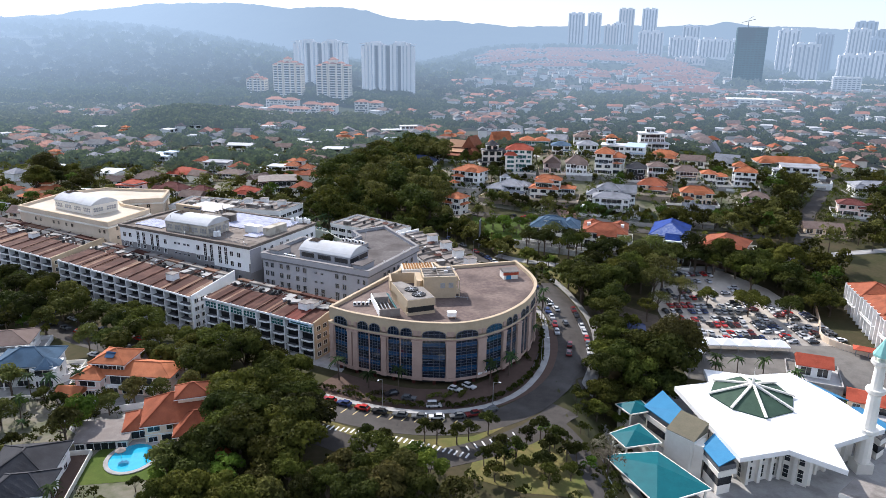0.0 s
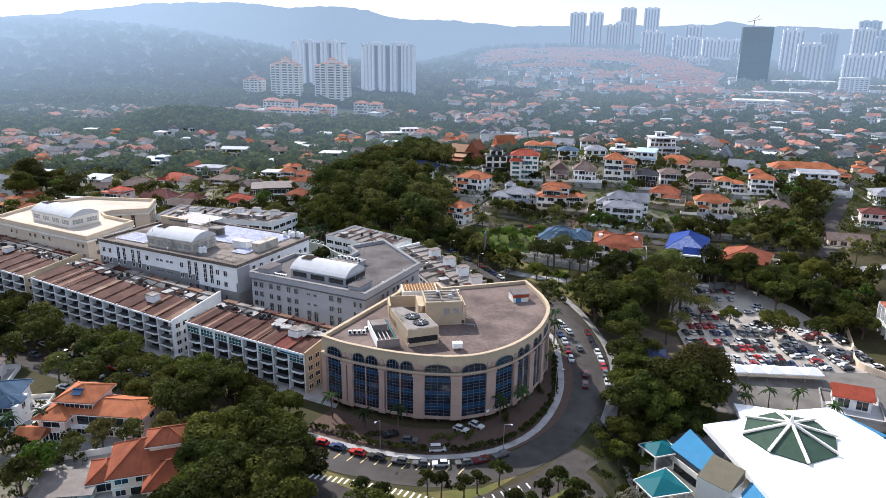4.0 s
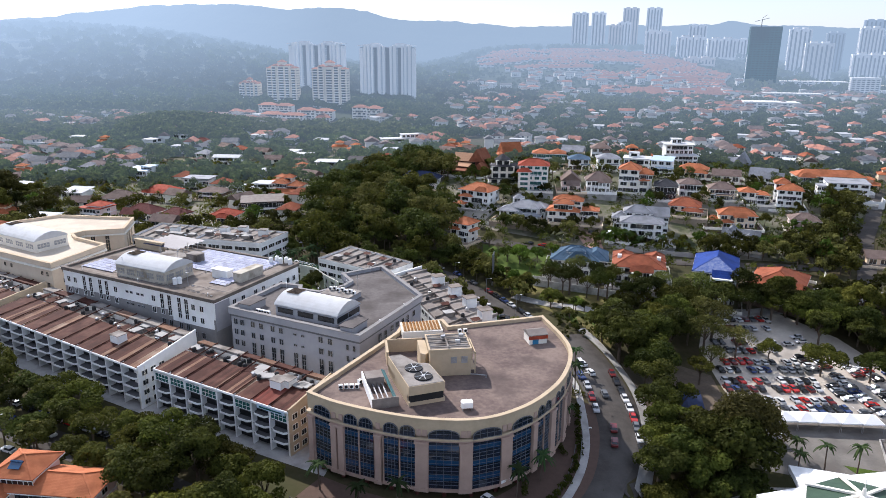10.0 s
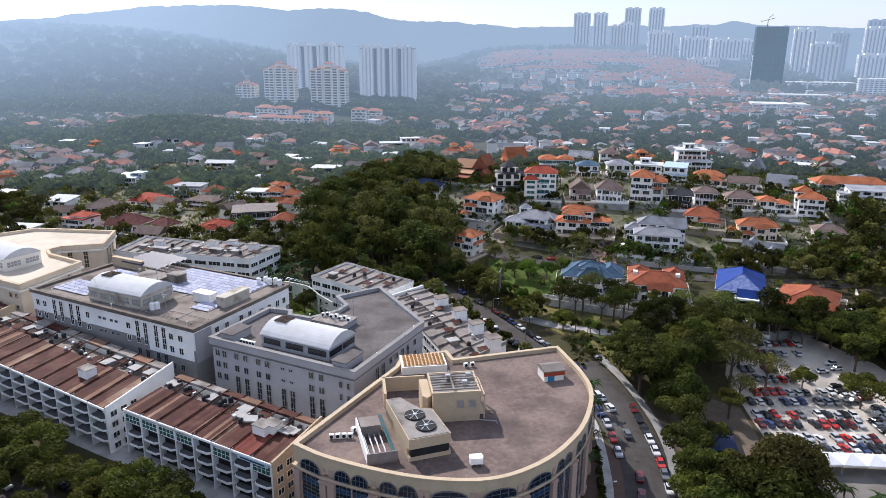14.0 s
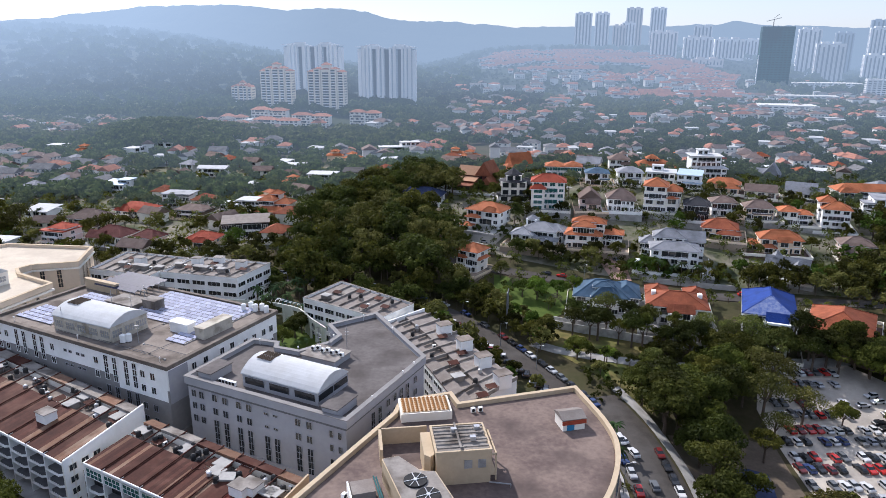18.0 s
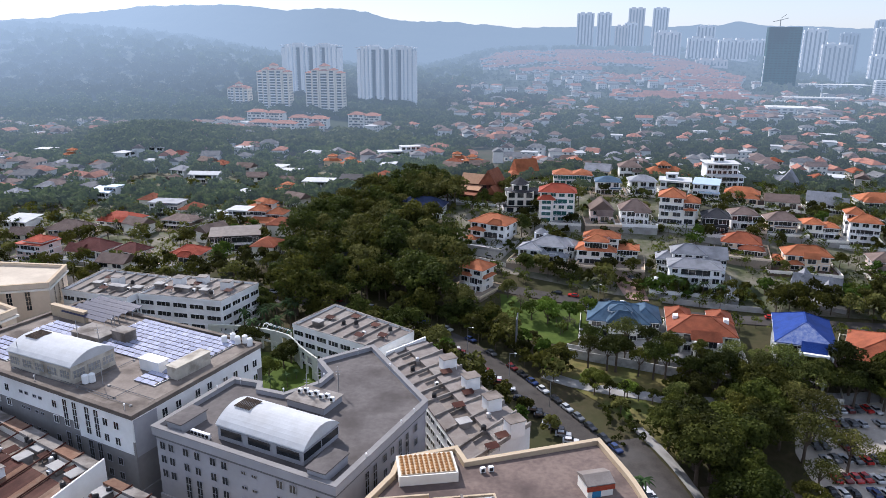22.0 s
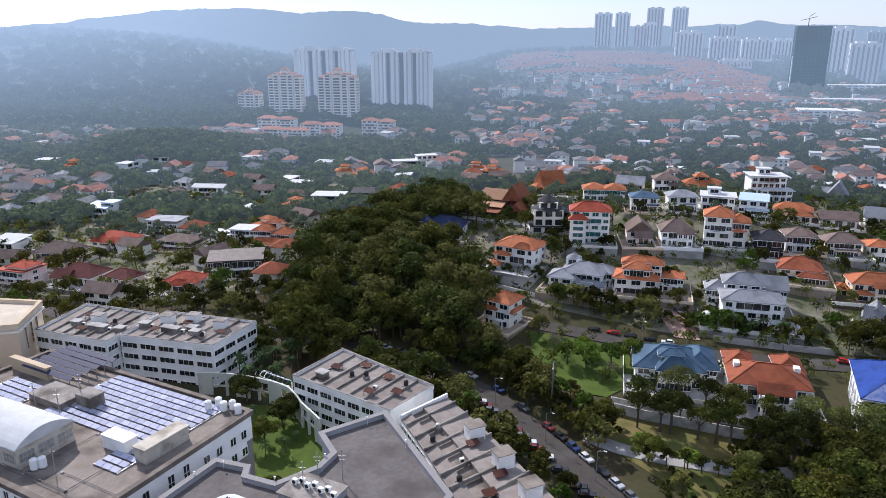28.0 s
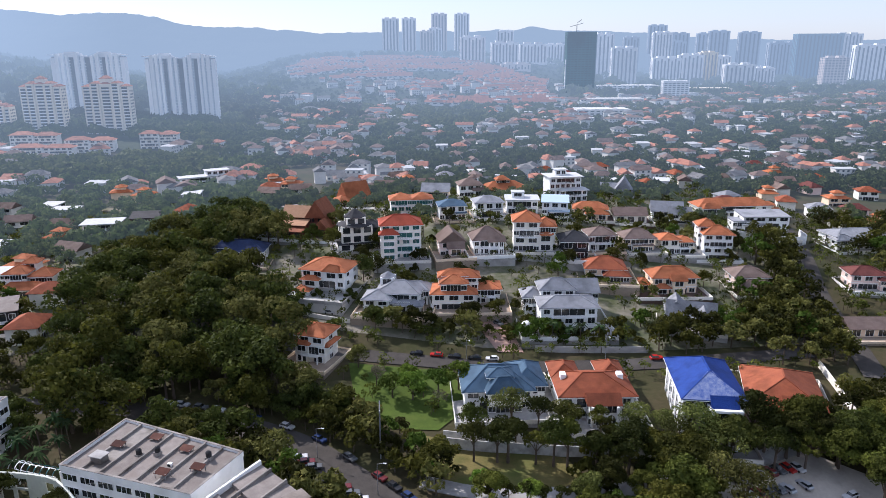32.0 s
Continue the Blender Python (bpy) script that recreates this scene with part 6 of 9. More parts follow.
villa("villa", "long house with a rust-red tiled roof beside a pale wall", 134, 322, -32, [(0, 0, 19, 24, 0, 4.4, "hip", 4.6), (4, -11, 10, 8, 0, 4.0, "gable", 3.2)], PINKPAINT, T_RUST)
slope = Geo().prism([(-8.2, -12.98), (8.2, -12.98), (0.6, -4.9), (-0.6, -4.9)], [13.44, 13.44, 17.9, 17.9], [13.5, 13.5, 17.96, 17.96])
part("bleached_tiles", slope, T_BLUEPALE, blue, "pale sun-bleached front roof slope")
tallw = window_mesh(2.4, 8.0, WHITE, DARKGLASS, 2, 3, True)
for k in range(5):
    part("arched_window", tallw, None, blue, "tall arched window", at=pose(-7.8, -9.5 + k * 4.6, 3, 0, 0, -90))
for px in (-5.2, 6.6):
    part("arched_window", tallw, None, blue, "tall arched window", at=pose(px, -12.06, 3))
for px in (-1.4, 5.8):
    part("column", Geo().cyl(px, -15.4, -2, 11.6, 0.45, 10), WHITE, blue)
part("porch", Geo().box(-1.9, -15.9, 11.4, 6.3, -12, 12.1), WHITE, blue)
for px in (-8.0, 8.0):
    part("roof_vent", Geo().box(px - 0.8, -0.8, 8.2, px + 0.8, 1.6, 9.6), WHITE, rusty)
for px in (-2.4, 4.4):
    part("column", Geo().cyl(px, -13.6, -2, 6.4, 0.4, 10), WHITE, rusty)
# the rows above
villa("villa", "four-storey cream villa with a red tiled hip roof", 47.5, 443, -8, [(0, 0, 16, 11, 0, 14.2, "hip", 3.2), (-5, -6, 6.5, 3.5, 0, 11, "hip", 1.8)], OFFWHITE, T_RED, gap=3.4, big=1.2, glass=GREENGLASS)
villa("villa", "white and black octagonal villa with a dark pointed roof", 31, 457, 0, [(0, 0, 13, 11, 3, 7.5, "pyramid", 1.6), (0, 0, 8, 8, 10.5, 3.2, "pyramid", 3.4), (0, -1, 15, 11, 0, 3.2, "flat", 0.8), (7, 2, 9, 9, 0, 9, "hip", 2.4)], OFFWHITE, T_DARK, trim=BLACK)
thai = villa("villa", "dark red timber house with steep layered gable roofs", 14, 489, -28, [(5, 3, 9, 12, 0, 8.6, "gable", 7.6), (-4, 1, 14, 8, 0, 8.4, "gable", 4.6), (-5, -5.4, 13, 5, 0, 5.6, "shed", 2.0), (-3, -9.6, 9, 4, 0, 3.6, "shed", 1.4), (9.5, -5, 6, 8, 0, 5, "gable", 4.0), (-11, 4, 6, 9, 0, 6, "gable", 4.4)], T_MAROON, T_THAI, trim=T_MAROON)
for o in [c for c in thai.children if c.name.startswith("roof")][1:3]:
    o.data.materials[0] = WOODPALE
villa("villa", "wooden house with steep orange shingle roof", 44, 553, 20, [(0, 0, 14, 12, 0, 4.5, "gable", 8.5), (4, -6, 9, 7, 0, 4, "hip", 4), (-9, -3, 9, 9, 0, 4, "hip", 3)], T_BROWN, T_ORANGE)
villa("villa", "pale house with low white roof", 15, 540, 10, [(0, 0, 18, 13, 0, 4, "hip", 2)], WHITE, SHEETGREY)
villa("villa", "yellow villa with twin orange tiled hip roofs and green glazing", 63, 495, -8, [(-4.5, 0, 10, 10, 0, 9.2, "hip", 2.6), (5.5, 0, 9.5, 10, 0, 9.2, "hip", 2.6)], OFFWHITE, T_ORANGE, glass=GREENGLASS, gap=2.6, big=1.3)
villa("villa", "beige house with a broad grey gable roof", 85, 530, -20, [(0, 0, 14, 12, 0, 7, "gable", 3.6), (2, -7, 11, 4, 0, 3.4, "shed", 1.2)], PEACH, T_GREY)
villa("villa", "white three-storey villa with brown and red roofs", 103, 528, -8, [(0, 0, 12, 11, 0, 9.5, "hip", 3.4), (4, -5, 5, 4, 0, 7, "gable", 1.6), (3, 5, 5, 5, 9.5, 2.5, "pyramid", 2)], WHITE, T_BROWN)
villa("villa", "white villa with a slate-blue hip roof and balconies", 80, 482, -8, [(0, 0, 12, 10, 0, 7, "hip", 2.4), (4, -5, 5, 3, 0, 3.6, "flat", 0.3)], WHITE, T_SLATE)
villa("villa", "white villa with grey hip roof and dark balcony", 98, 482, -6, [(0, 0, 13, 10, 0, 7.5, "hip", 2.6), (3, -5, 5, 3, 0, 4, "flat", 0.3)], WHITE, T_GREY)
villa("villa", "long house with orange pagoda-like stacked roofs", 133, 556, -6, [(0, 0, 26, 14, 0, 4.6, "hip", 4), (-1, 1, 7, 6, 7.2, 2.2, "hip", 2.4)], PEACH, T_ORANGE)
villa("villa", "tall white four-storey villa with flat terraces", 150, 512, -6, [(0, 0, 17, 12, 0, 16, "flat", 1.2), (4, -5, 15, 6, 0, 9.5, "hip", 1.4), (-1, 2, 6, 5, 16, 3, "flat", 0.6)], WHITE, SHEETWHITE, gap=2.6)
villa("villa", "white flat-roofed modern villa with roof terrace", 117, 486, -18, [(0, 0, 15, 12, 0, 7.5, "flat", 0.9), (-2, 1, 6, 5, 7.8, 2.6, "flat", 0.3)], WHITE, SHEETWHITE)
villa("villa", "modern white villa with a pale blue sheet roof", 129, 473, -24, [(0, 0, 12, 12, 0, 9, "shed", 1.2), (2, -6, 9, 4, 0, 5, "flat", 0.5)], WHITE, LIGHTBLUE)
villa("villa", "pink house with steep brown gables", 68, 440, -6, [(0, 0, 10, 11, 0, 6, "gable", 4.6), (1, -6, 6, 4, 0, 4, "gable", 2.6)], PINKPAINT, T_BROWN)
villa("villa", "white two-storey house with grey hipped gable roof", 83, 438, -8, [(0, 0, 12.5, 11, 0, 6.6, "hip", 4.4), (3, -5, 6, 3.5, 0, 6, "gable", 2)], WHITE, T_BROWN, gap=1.9)
villa("villa", "tall cream villa with orange roof and round balconies", 102.5, 438, -18, [(-2, 0, 10.5, 12, 0, 13, "hip", 3.4), (6, 1, 8, 9, 0, 10.6, "hip", 2.8), (6, -4, 6, 4, 0, 7.5, "pyramid", 0.8)], OFFWHITE, T_ORANGE)
villa("villa", "black-walled house with a dark brown hip roof", 118.5, 430, -16, [(0, 0, 11, 11, 0, 7.6, "hip", 3.4), (2, -6, 5, 3, 0, 4, "flat", 0.3)], BLACK, T_DARK)
villa("villa", "white house with brown hip roof and dark glazing", 133, 435, -10, [(0, 0, 11, 10, 0, 7.5, "hip", 2.6)], WHITE, T_BROWN, gap=3.6, big=1.3)
villa("villa", "cream house with a broad grey-brown hip roof", 151, 435, -12, [(0, 0, 13, 10, 0, 6, "hip", 3.2), (1, -5.5, 8, 3, 0, 3.2, "flat", 0.6)], PEACH, T_BROWN)
villa("villa", "small house with orange roofs and red terrace wall", 167, 431, -14, [(-3, 0, 8, 9, 0, 7, "hip", 2), (4, 1, 7, 8, 0, 5.6, "hip", 1.6)], OFFWHITE, T_ORANGE)
villa("villa", "white four-storey tower house with orange hip roofs", 184.5, 426, -20, [(0, 0, 12, 10, 0, 11.6, "hip", 3.0), (-3.5, 4.5, 7, 8, 0, 14, "hip", 2.6)], WHITE, T_ORANGE, gap=3.4)
villa("villa", "house with a mottled orange-brown hip roof", 124, 412.5, -20, [(0, 0, 15, 12, 0, 5, "hip", 3.6), (4, -6, 9, 6, 0, 3.2, "hip", 2)], PEACH, T_RUST)
villa("villa", "peach villa with pale orange roofs and an arched porch", 146, 399, -14, [(0, 0, 17, 10, 0, 6.8, "hip", 3.2), (1, -5.5, 5, 3, 0, 6.2, "gable", 2.0), (-5, -5, 5, 3, 0, 3.2, "hip", 1.2), (-11, 1, 5, 6, 0, 3.2, "hip", 1.6)], PEACH, T_ORANGE)
villa("villa", "low house with steep grey gables", 139, 374.5, -30, [(0, 0, 16, 8, 0, 3.6, "gable", 4.6), (4, -3, 7, 9, 0, 3.4, "gable", 4), (-5, 4, 7, 9, 0, 4, "gable", 4.2)], WHITE, T_GREY)
villa("villa", "pinkish house with layered brown hip roofs", 180, 398, -16, [(0, 0, 13, 11, 0, 6, "hip", 3), (1, -7, 12, 6, 0, 3.4, "hip", 2.2)], PINKPAINT, T_BROWN)
villa("villa", "large modern white villa with grey roof slab and dark glazing", 232, 456, -16, [(0, 0, 22, 13, 0, 11, "shed", 0.8), (-6, -6, 12, 6, 0, 7.5, "flat", 0.5), (-12, -3, 8, 8, 0, 9, "flat", 0.4)], WHITE, T_GREY, gap=5, big=1.3)
garden_wall([(205, 452), (222, 442), (245, 440), (252, 452)], 4.5, WHITE, "tall white terrace wall below the modern villa")
villa("villa", "long cream apartment house with an orange tiled roof", 238, 488, -10, [(0, 0, 40, 12, 0, 9.5, "hip", 3.4), (-14, -6, 9, 5, 0, 9, "hip", 2.4)], OFFWHITE, T_ORANGE, gap=3.2)
villa("villa", "house with orange hip roofs on the hillside", 150, 478, -24, [(0, 0, 16, 9, 0, 5, "hip", 3), (3, -6, 10, 6, 0, 3.6, "hip", 2.4)], PEACH, T_ORANGE)
villa("villa", "grey-roofed bungalow among trees", 167, 470, -18, [(0, 0, 15, 10, 0, 4.4, "gable", 3.2)], OFFWHITE, T_BROWN)
villa("villa", "white house with grey gable roofs and skylights", 194, 480, -26, [(0, 0, 15, 11, 0, 5.6, "gable", 4.4), (6, -5, 10, 8, 0, 5, "gable", 3.4)], WHITE, T_GREY)
villa("villa", "steep white-edged A-frame house", 214, 560, -30, [(0, 0, 10, 12, 0, 5, "gable", 8), (-8, 6, 12, 8, 0, 5, "gable", 3)], DARKGREY, T_GREY)
villa("villa", "wide white modern house with grey roof", 275, 440, -8, [(0, 0, 30, 14, 0, 7, "hip", 2.4), (-12, -6, 8, 6, 0, 6, "hip", 2)], WHITE, T_GREY, gap=4.5)
villa("villa", "house with red-brown tiled roofs beside the road", 232, 392, -22, [(0, 0, 13, 10, 0, 6.5, "hip", 2.6), (9, -2, 10, 10, 0, 5, "hip", 2.6)], PINKPAINT, T_MAROON)
villa("villa", "low house with a brown tiled roof and skylight", 197, 354, -16, [(0, 0, 18, 10, 0, 3.6, "gable", 2.6)], PEACH, T_BROWN)
villa("villa", "white house with a navy tiled hip roof among trees", -15, 462, -14, [(0, 0, 18, 12, 0, 6.5, "hip", 3.6), (-8, -2, 5, 6, 0, 8, "hip", 2)], WHITE, T_NAVY)

# houses of the town behind the office blocks
TOWN = "houses of the town"
villa("villa", "modern black and white house with a curved white roof", -104, 434, 12, [(3, 0, 16, 11, 0, 7.6, "shed", 1.8), (-7, 2, 9, 11, 0, 7, "shed", 1.6)], BLACK, SHEETGREY, TOWN, big=1.4)
villa("villa", "white modern flat-roofed house with terraces", -120, 481, -10, [(-4, 0, 13, 10, 0, 5.5, "flat", 0.8), (6, 2, 13, 10, 0, 8, "flat", 0.8), (2, -5, 7, 4, 0, 3.2, "flat", 0.4)], WHITE, SHEETWHITE, TOWN)
villa("villa", "house with several orange hip roofs", -98, 469, -10, [(-4, 2, 8, 8, 0, 9, "hip", 2.6), (5, 3, 8, 8, 0, 7.5, "hip", 2.6), (0, -4, 16, 6, 0, 4, "hip", 2.2), (-1, 7, 5, 5, 0, 11.5, "hip", 2)], OFFWHITE, T_ORANGE, TOWN)
villa("villa", "villa with pinkish-red tiled roofs and white edges", -178, 480, -18, [(0, 0, 20, 13, 0, 5.6, "hip", 3.2), (-4, -6, 9, 5, 0, 5, "hip", 2.2), (6, -5, 8, 5, 0, 5, "gable", 2.2)], OFFWHITE, T_RED, TOWN)
villa("villa", "beige house with a wide dark brown hip roof", -193, 456, -12, [(0, 0, 18, 13, 0, 6.4, "hip", 4), (2, -7, 15, 5, 0, 3.4, "hip", 1.6)], PEACH, T_BROWN, TOWN)
villa("villa", "dark modern house with grey roof slabs", -164, 507, -8, [(0, 0, 17, 11, 0, 8, "flat", 1.0), (5, -4, 7, 5, 0, 7.2, "flat", 0.5)], WHITE, T_GREY, TOWN, big=1.3)
villa("villa", "low brown-roofed house with white skylights", -145, 477, -14, [(0, 0, 17, 11, 0, 5, "hip", 2.4)], T_BROWN, T_BROWN, TOWN)
villa("villa", "house with broad maroon tiled roofs", -168, 428, -16, [(0, 0, 17, 12, 0, 4.6, "hip", 4), (-5, -5, 8, 7, 0, 4, "gable", 3)], OFFWHITE, T_MAROON, TOWN)
villa("villa", "small house with a maroon tiled roof", -149, 425, -24, [(0, 0, 12, 9, 0, 4, "hip", 3)], PINKPAINT, T_MAROON, TOWN)
villa("villa", "house with bright orange-red hip roofs", -119, 416, -10, [(0, 0, 13, 10, 0, 5.4, "hip", 2.8), (0, -5, 7, 4, 0, 4.6, "hip", 2)], PEACH, T_RED, TOWN)
villa("villa", "ornate pale pink villa with balustrades", -192, 424, -16, [(0, 0, 14, 12, 0, 8, "flat", 0.4), (2, 0, 9, 8, 8, 1.4, "hip", 2)], PINKPAINT, T_RED, TOWN)
villa("villa", "house with a flat white sheet roof", -226, 470, -10, [(0, 0, 14, 12, 0, 7, "shed", 1.4)], WHITE, SHEETWHITE, TOWN)
villa("villa", "pale blue-white house with stepped roofs", -219, 546, -14, [(0, 0, 15, 10, 0, 6.5, "shed", 1.6), (5, 3, 8, 8, 0, 9, "flat", 0.6)], WHITE, LIGHTBLUE, TOWN)
villa("villa", "house with a bright white sheet roof", -175, 606, -4, [(0, 0, 21, 11, 0, 6.5, "gable", 1.6)], WHITE, SHEETWHITE, TOWN)
villa("villa", "white modern house with overhanging white roof slabs", -86, 556, -4, [(0, 0, 17, 12, 0, 8.5, "flat", 1.3), (-2, -5, 12, 5, 0, 4.8, "flat", 0.8)], WHITE, SHEETWHITE, TOWN)
villa("villa", "house with a dark brown monopitch roof and red brick wall", -66, 562, -4, [(0, 0, 14, 10, 0, 7.6, "shed", 1.6)], T_MAROON, T_DARK, TOWN)
villa("villa", "house with a grey-brown hip roof", -112, 580, -10, [(0, 0, 20, 13, 0, 4.4, "hip", 4)], OFFWHITE, T_BROWN, TOWN)
villa("villa", "white apartment row with stepped roofs in the woods", -48, 690, 14, [(0, 0, 26, 10, 0, 9, "flat", 0.6), (14, 4, 16, 9, 0, 12, "flat", 0.6)], WHITE, SHEETWHITE, TOWN)

# nearest houses, below the shops
NEAR = "houses by the street"
heat = villa("villa", "pink-white three-storey villa with orange tiled roofs and a solar heater", -87.5, 181, -6, [(2, 0, 22, 9, 0, 6.8, "hip", 2.0), (-5, 1, 9, 9, 6.4, 3.0, "hip", 2.4), (-9, -4, 7, 7, 0, 6.4, "hip", 1.8), (-13, -9, 6, 5, 0, 3, "gable", 1.6)], PINKPAINT, T_ORANGE, NEAR, gap=3.6, yard=False)
part("solar_heater", Geo().box(-1.3, -0.8, 0, 1.3, 0.8, 0.12).box(-1.4, 0.8, 0, 1.4, 1.15, 0.4), BLUEPANEL, heat, "dark blue solar water heater", at=pose(-5, -2.0, 10.85, 27))
villa("villa", "house with layered orange tiled roofs and a skylight", -65, 160, 18, [(-1, 1, 17, 13, 0, 5.6, "hip", 4.6), (2, 1, 7, 6, 8.4, 1.6, "hip", 2.2), (4, -6, 12, 9, 0, 4.4, "hip", 3.6), (5.5, -12, 10, 6, 0, 3.6, "hip", 2.6), (6, -16.5, 7, 5, 0, 3, "hip", 2), (-11, 1, 6, 8, 0, 3.6, "hip", 2.2)], PEACH, T_RUST, NEAR, yard=False)
villa("villa", "white villa with curved blue-grey roof", -119.5, 186, 10, [(0, 0, 15, 12, 0, 7, "hip", 3.2), (6, -4, 7, 7, 0, 6.4, "pyramid", 2.2)], WHITE, T_SLATE, NEAR)
villa("villa", "house with a grey-brown flat roof beside a white wall", -137, 203, 14, [(0, 0, 16, 12, 0, 5.5, "hip", 2.4)], WHITE, T_BROWN, NEAR)
villa("villa", "white house with dark brown hip roofs", -92, 136, 10, [(0, 0, 13, 14, 0, 5.4, "hip", 3.2), (2, -8, 11, 8, 0, 5, "hip", 2.6)], WHITE, T_DARK, NEAR)
villa("villa", "flat grey carport with corrugated roof", -82.5, 153, 8, [(0, 0, 12, 8, 0, 2.8, "shed", 0.6)], OFFWHITE, SHEETGREY, NEAR, yard=False)
villa("villa", "small red-tiled garden pavilion", -75, 161, 10, [(0, 0, 5, 5, 0, 2.6, "pyramid", 1.8)], PEACH, T_RUST, NEAR, yard=False)
garden_wall([(-150, 196), (-128, 186), (-112, 180), (-104, 192), (-96, 196)], 2.2, WHITE, "white rendered garden wall along the street")
garden_wall([(-102, 165), (-90, 166), (-78, 170)], 1.8, WHITE, "white rendered garden wall")
pool = thing("swimming_pool", "round turquoise swimming pool with pale paved rim", "swimming pool", -73, 145.5, 0)
ring = [(5.6 * math.cos(i * math.pi / 12) * 1.1, 5.6 * math.sin(i * math.pi / 12) * 1.25) for i in range(24)]
part("rim", Geo().rim(ring, inset(ring, 1.0), -0.2, 0.35), CONCRETE, pool)
part("water", Geo().prism(inset(ring, 1.0), -0.2, 0.2), POOLWATER, pool, "turquoise water")
plate("yard_villas", [(-106, 176), (-72, 178), (-58, 172), (-70, 150), (-84, 150), (-100, 162)], CONCRETE, "pale concrete yard between houses", "yard", 0.12)
plate("lawn_pool", [(-82, 150), (-64, 152), (-60, 138), (-84, 134)], LAWN, "small green lawn round a pool", "lawn", 0.1)
para = thing("parasol", "folded pale canvas parasol beside the pool", "parasol", -75.4, 145.2, 0.3)
part("pole", Geo().cyl(0, 0, 0, 2.4, 0.05, 6), STEEL, para)
part("canopy", Geo().cone([(1.3 * math.cos(i * math.pi / 4), 1.3 * math.sin(i * math.pi / 4)) for i in range(8)], 2.1, (0, 0, 2.7)), SHEETGREY, para)
STAINWALL = mat("stained_white_render", (0.62, 0.61, 0.58), (0.5, 0.49, 0.46), 0.25, 0.9, 0.05, stain=(0.22, 0.21, 0.19), stain_scale=0.3, amount=0.7)
garden_wall([(34, 322), (44, 317.5), (58, 313.5), (75, 309.5), (92, 305)], 3.0, STAINWALL, "stained white retaining wall below the villas")
garden_wall([(34, 325), (44, 321), (58, 318)], 3.2, STAINWALL, "upper stained retaining wall below a villa")
garden_wall([(22, 401), (34, 394), (47, 389), (50, 404)], 2.4, WHITE, "white balustraded garden wall along the street")
garden_wall([(-2, 412), (10, 404), (20, 398)], 1.6, OFFWHITE, "low cream garden wall with pillars")
garden_wall([(76, 366), (90, 362), (112, 357)], 2.2, CONCRETE, "grey garden wall along the villa street")
garden_wall([(146, 300), (150, 312), (160, 336)], 2.4, OFFWHITE, "pale boundary wall beside the long house")
drive = plate("driveway_villa", [(62, 394), (74, 391), (72, 366), (64, 368)], mat("pink_block_paving", (0.42, 0.28, 0.23), (0.35, 0.23, 0.19), 0.6, 0.9), "pink block-paved driveway", "driveway", 0.28)
gaz = thing("garden_rotunda", "small white domed garden pavilion on columns", "garden pavilion", 76.5, 375, land(76.5, 375) + 0.2)
for i in range(6):
    part("column", Geo().cyl(1.7 * math.cos(i * math.pi / 3), 1.7 * math.sin(i * math.pi / 3), 0, 4, 0.16, 6), WHITE, gaz)
g = Geo()
for k in range(5):
    a0, a1 = k * math.pi / 10, (k + 1) * math.pi / 10
    g.cyl(0, 0, 4 + 2 * math.sin(a0), 4 + 2 * math.sin(a1), 2.1 * math.cos(a0), 14, max(0.02, 2.1 * math.cos(a1)))
part("dome", g, WHITE, gaz)
part("base", Geo().cyl(0, 0, -1.5, 0, 2.4, 14), WHITE, gaz)
bb = thing("billboard", "tall dark roadside billboard seen from behind", "billboard", 17.5, 324, land(17.5, 324), 80)
part("panel", Geo().box(-3, -0.15, 5, 3, 0.15, 13), DARKGREY, bb)
for x in (-2.4, 2.4):
    part("post", Geo().box(x - 0.15, -0.15, -1, x + 0.15, 0.15, 13.2), STEEL, bb)


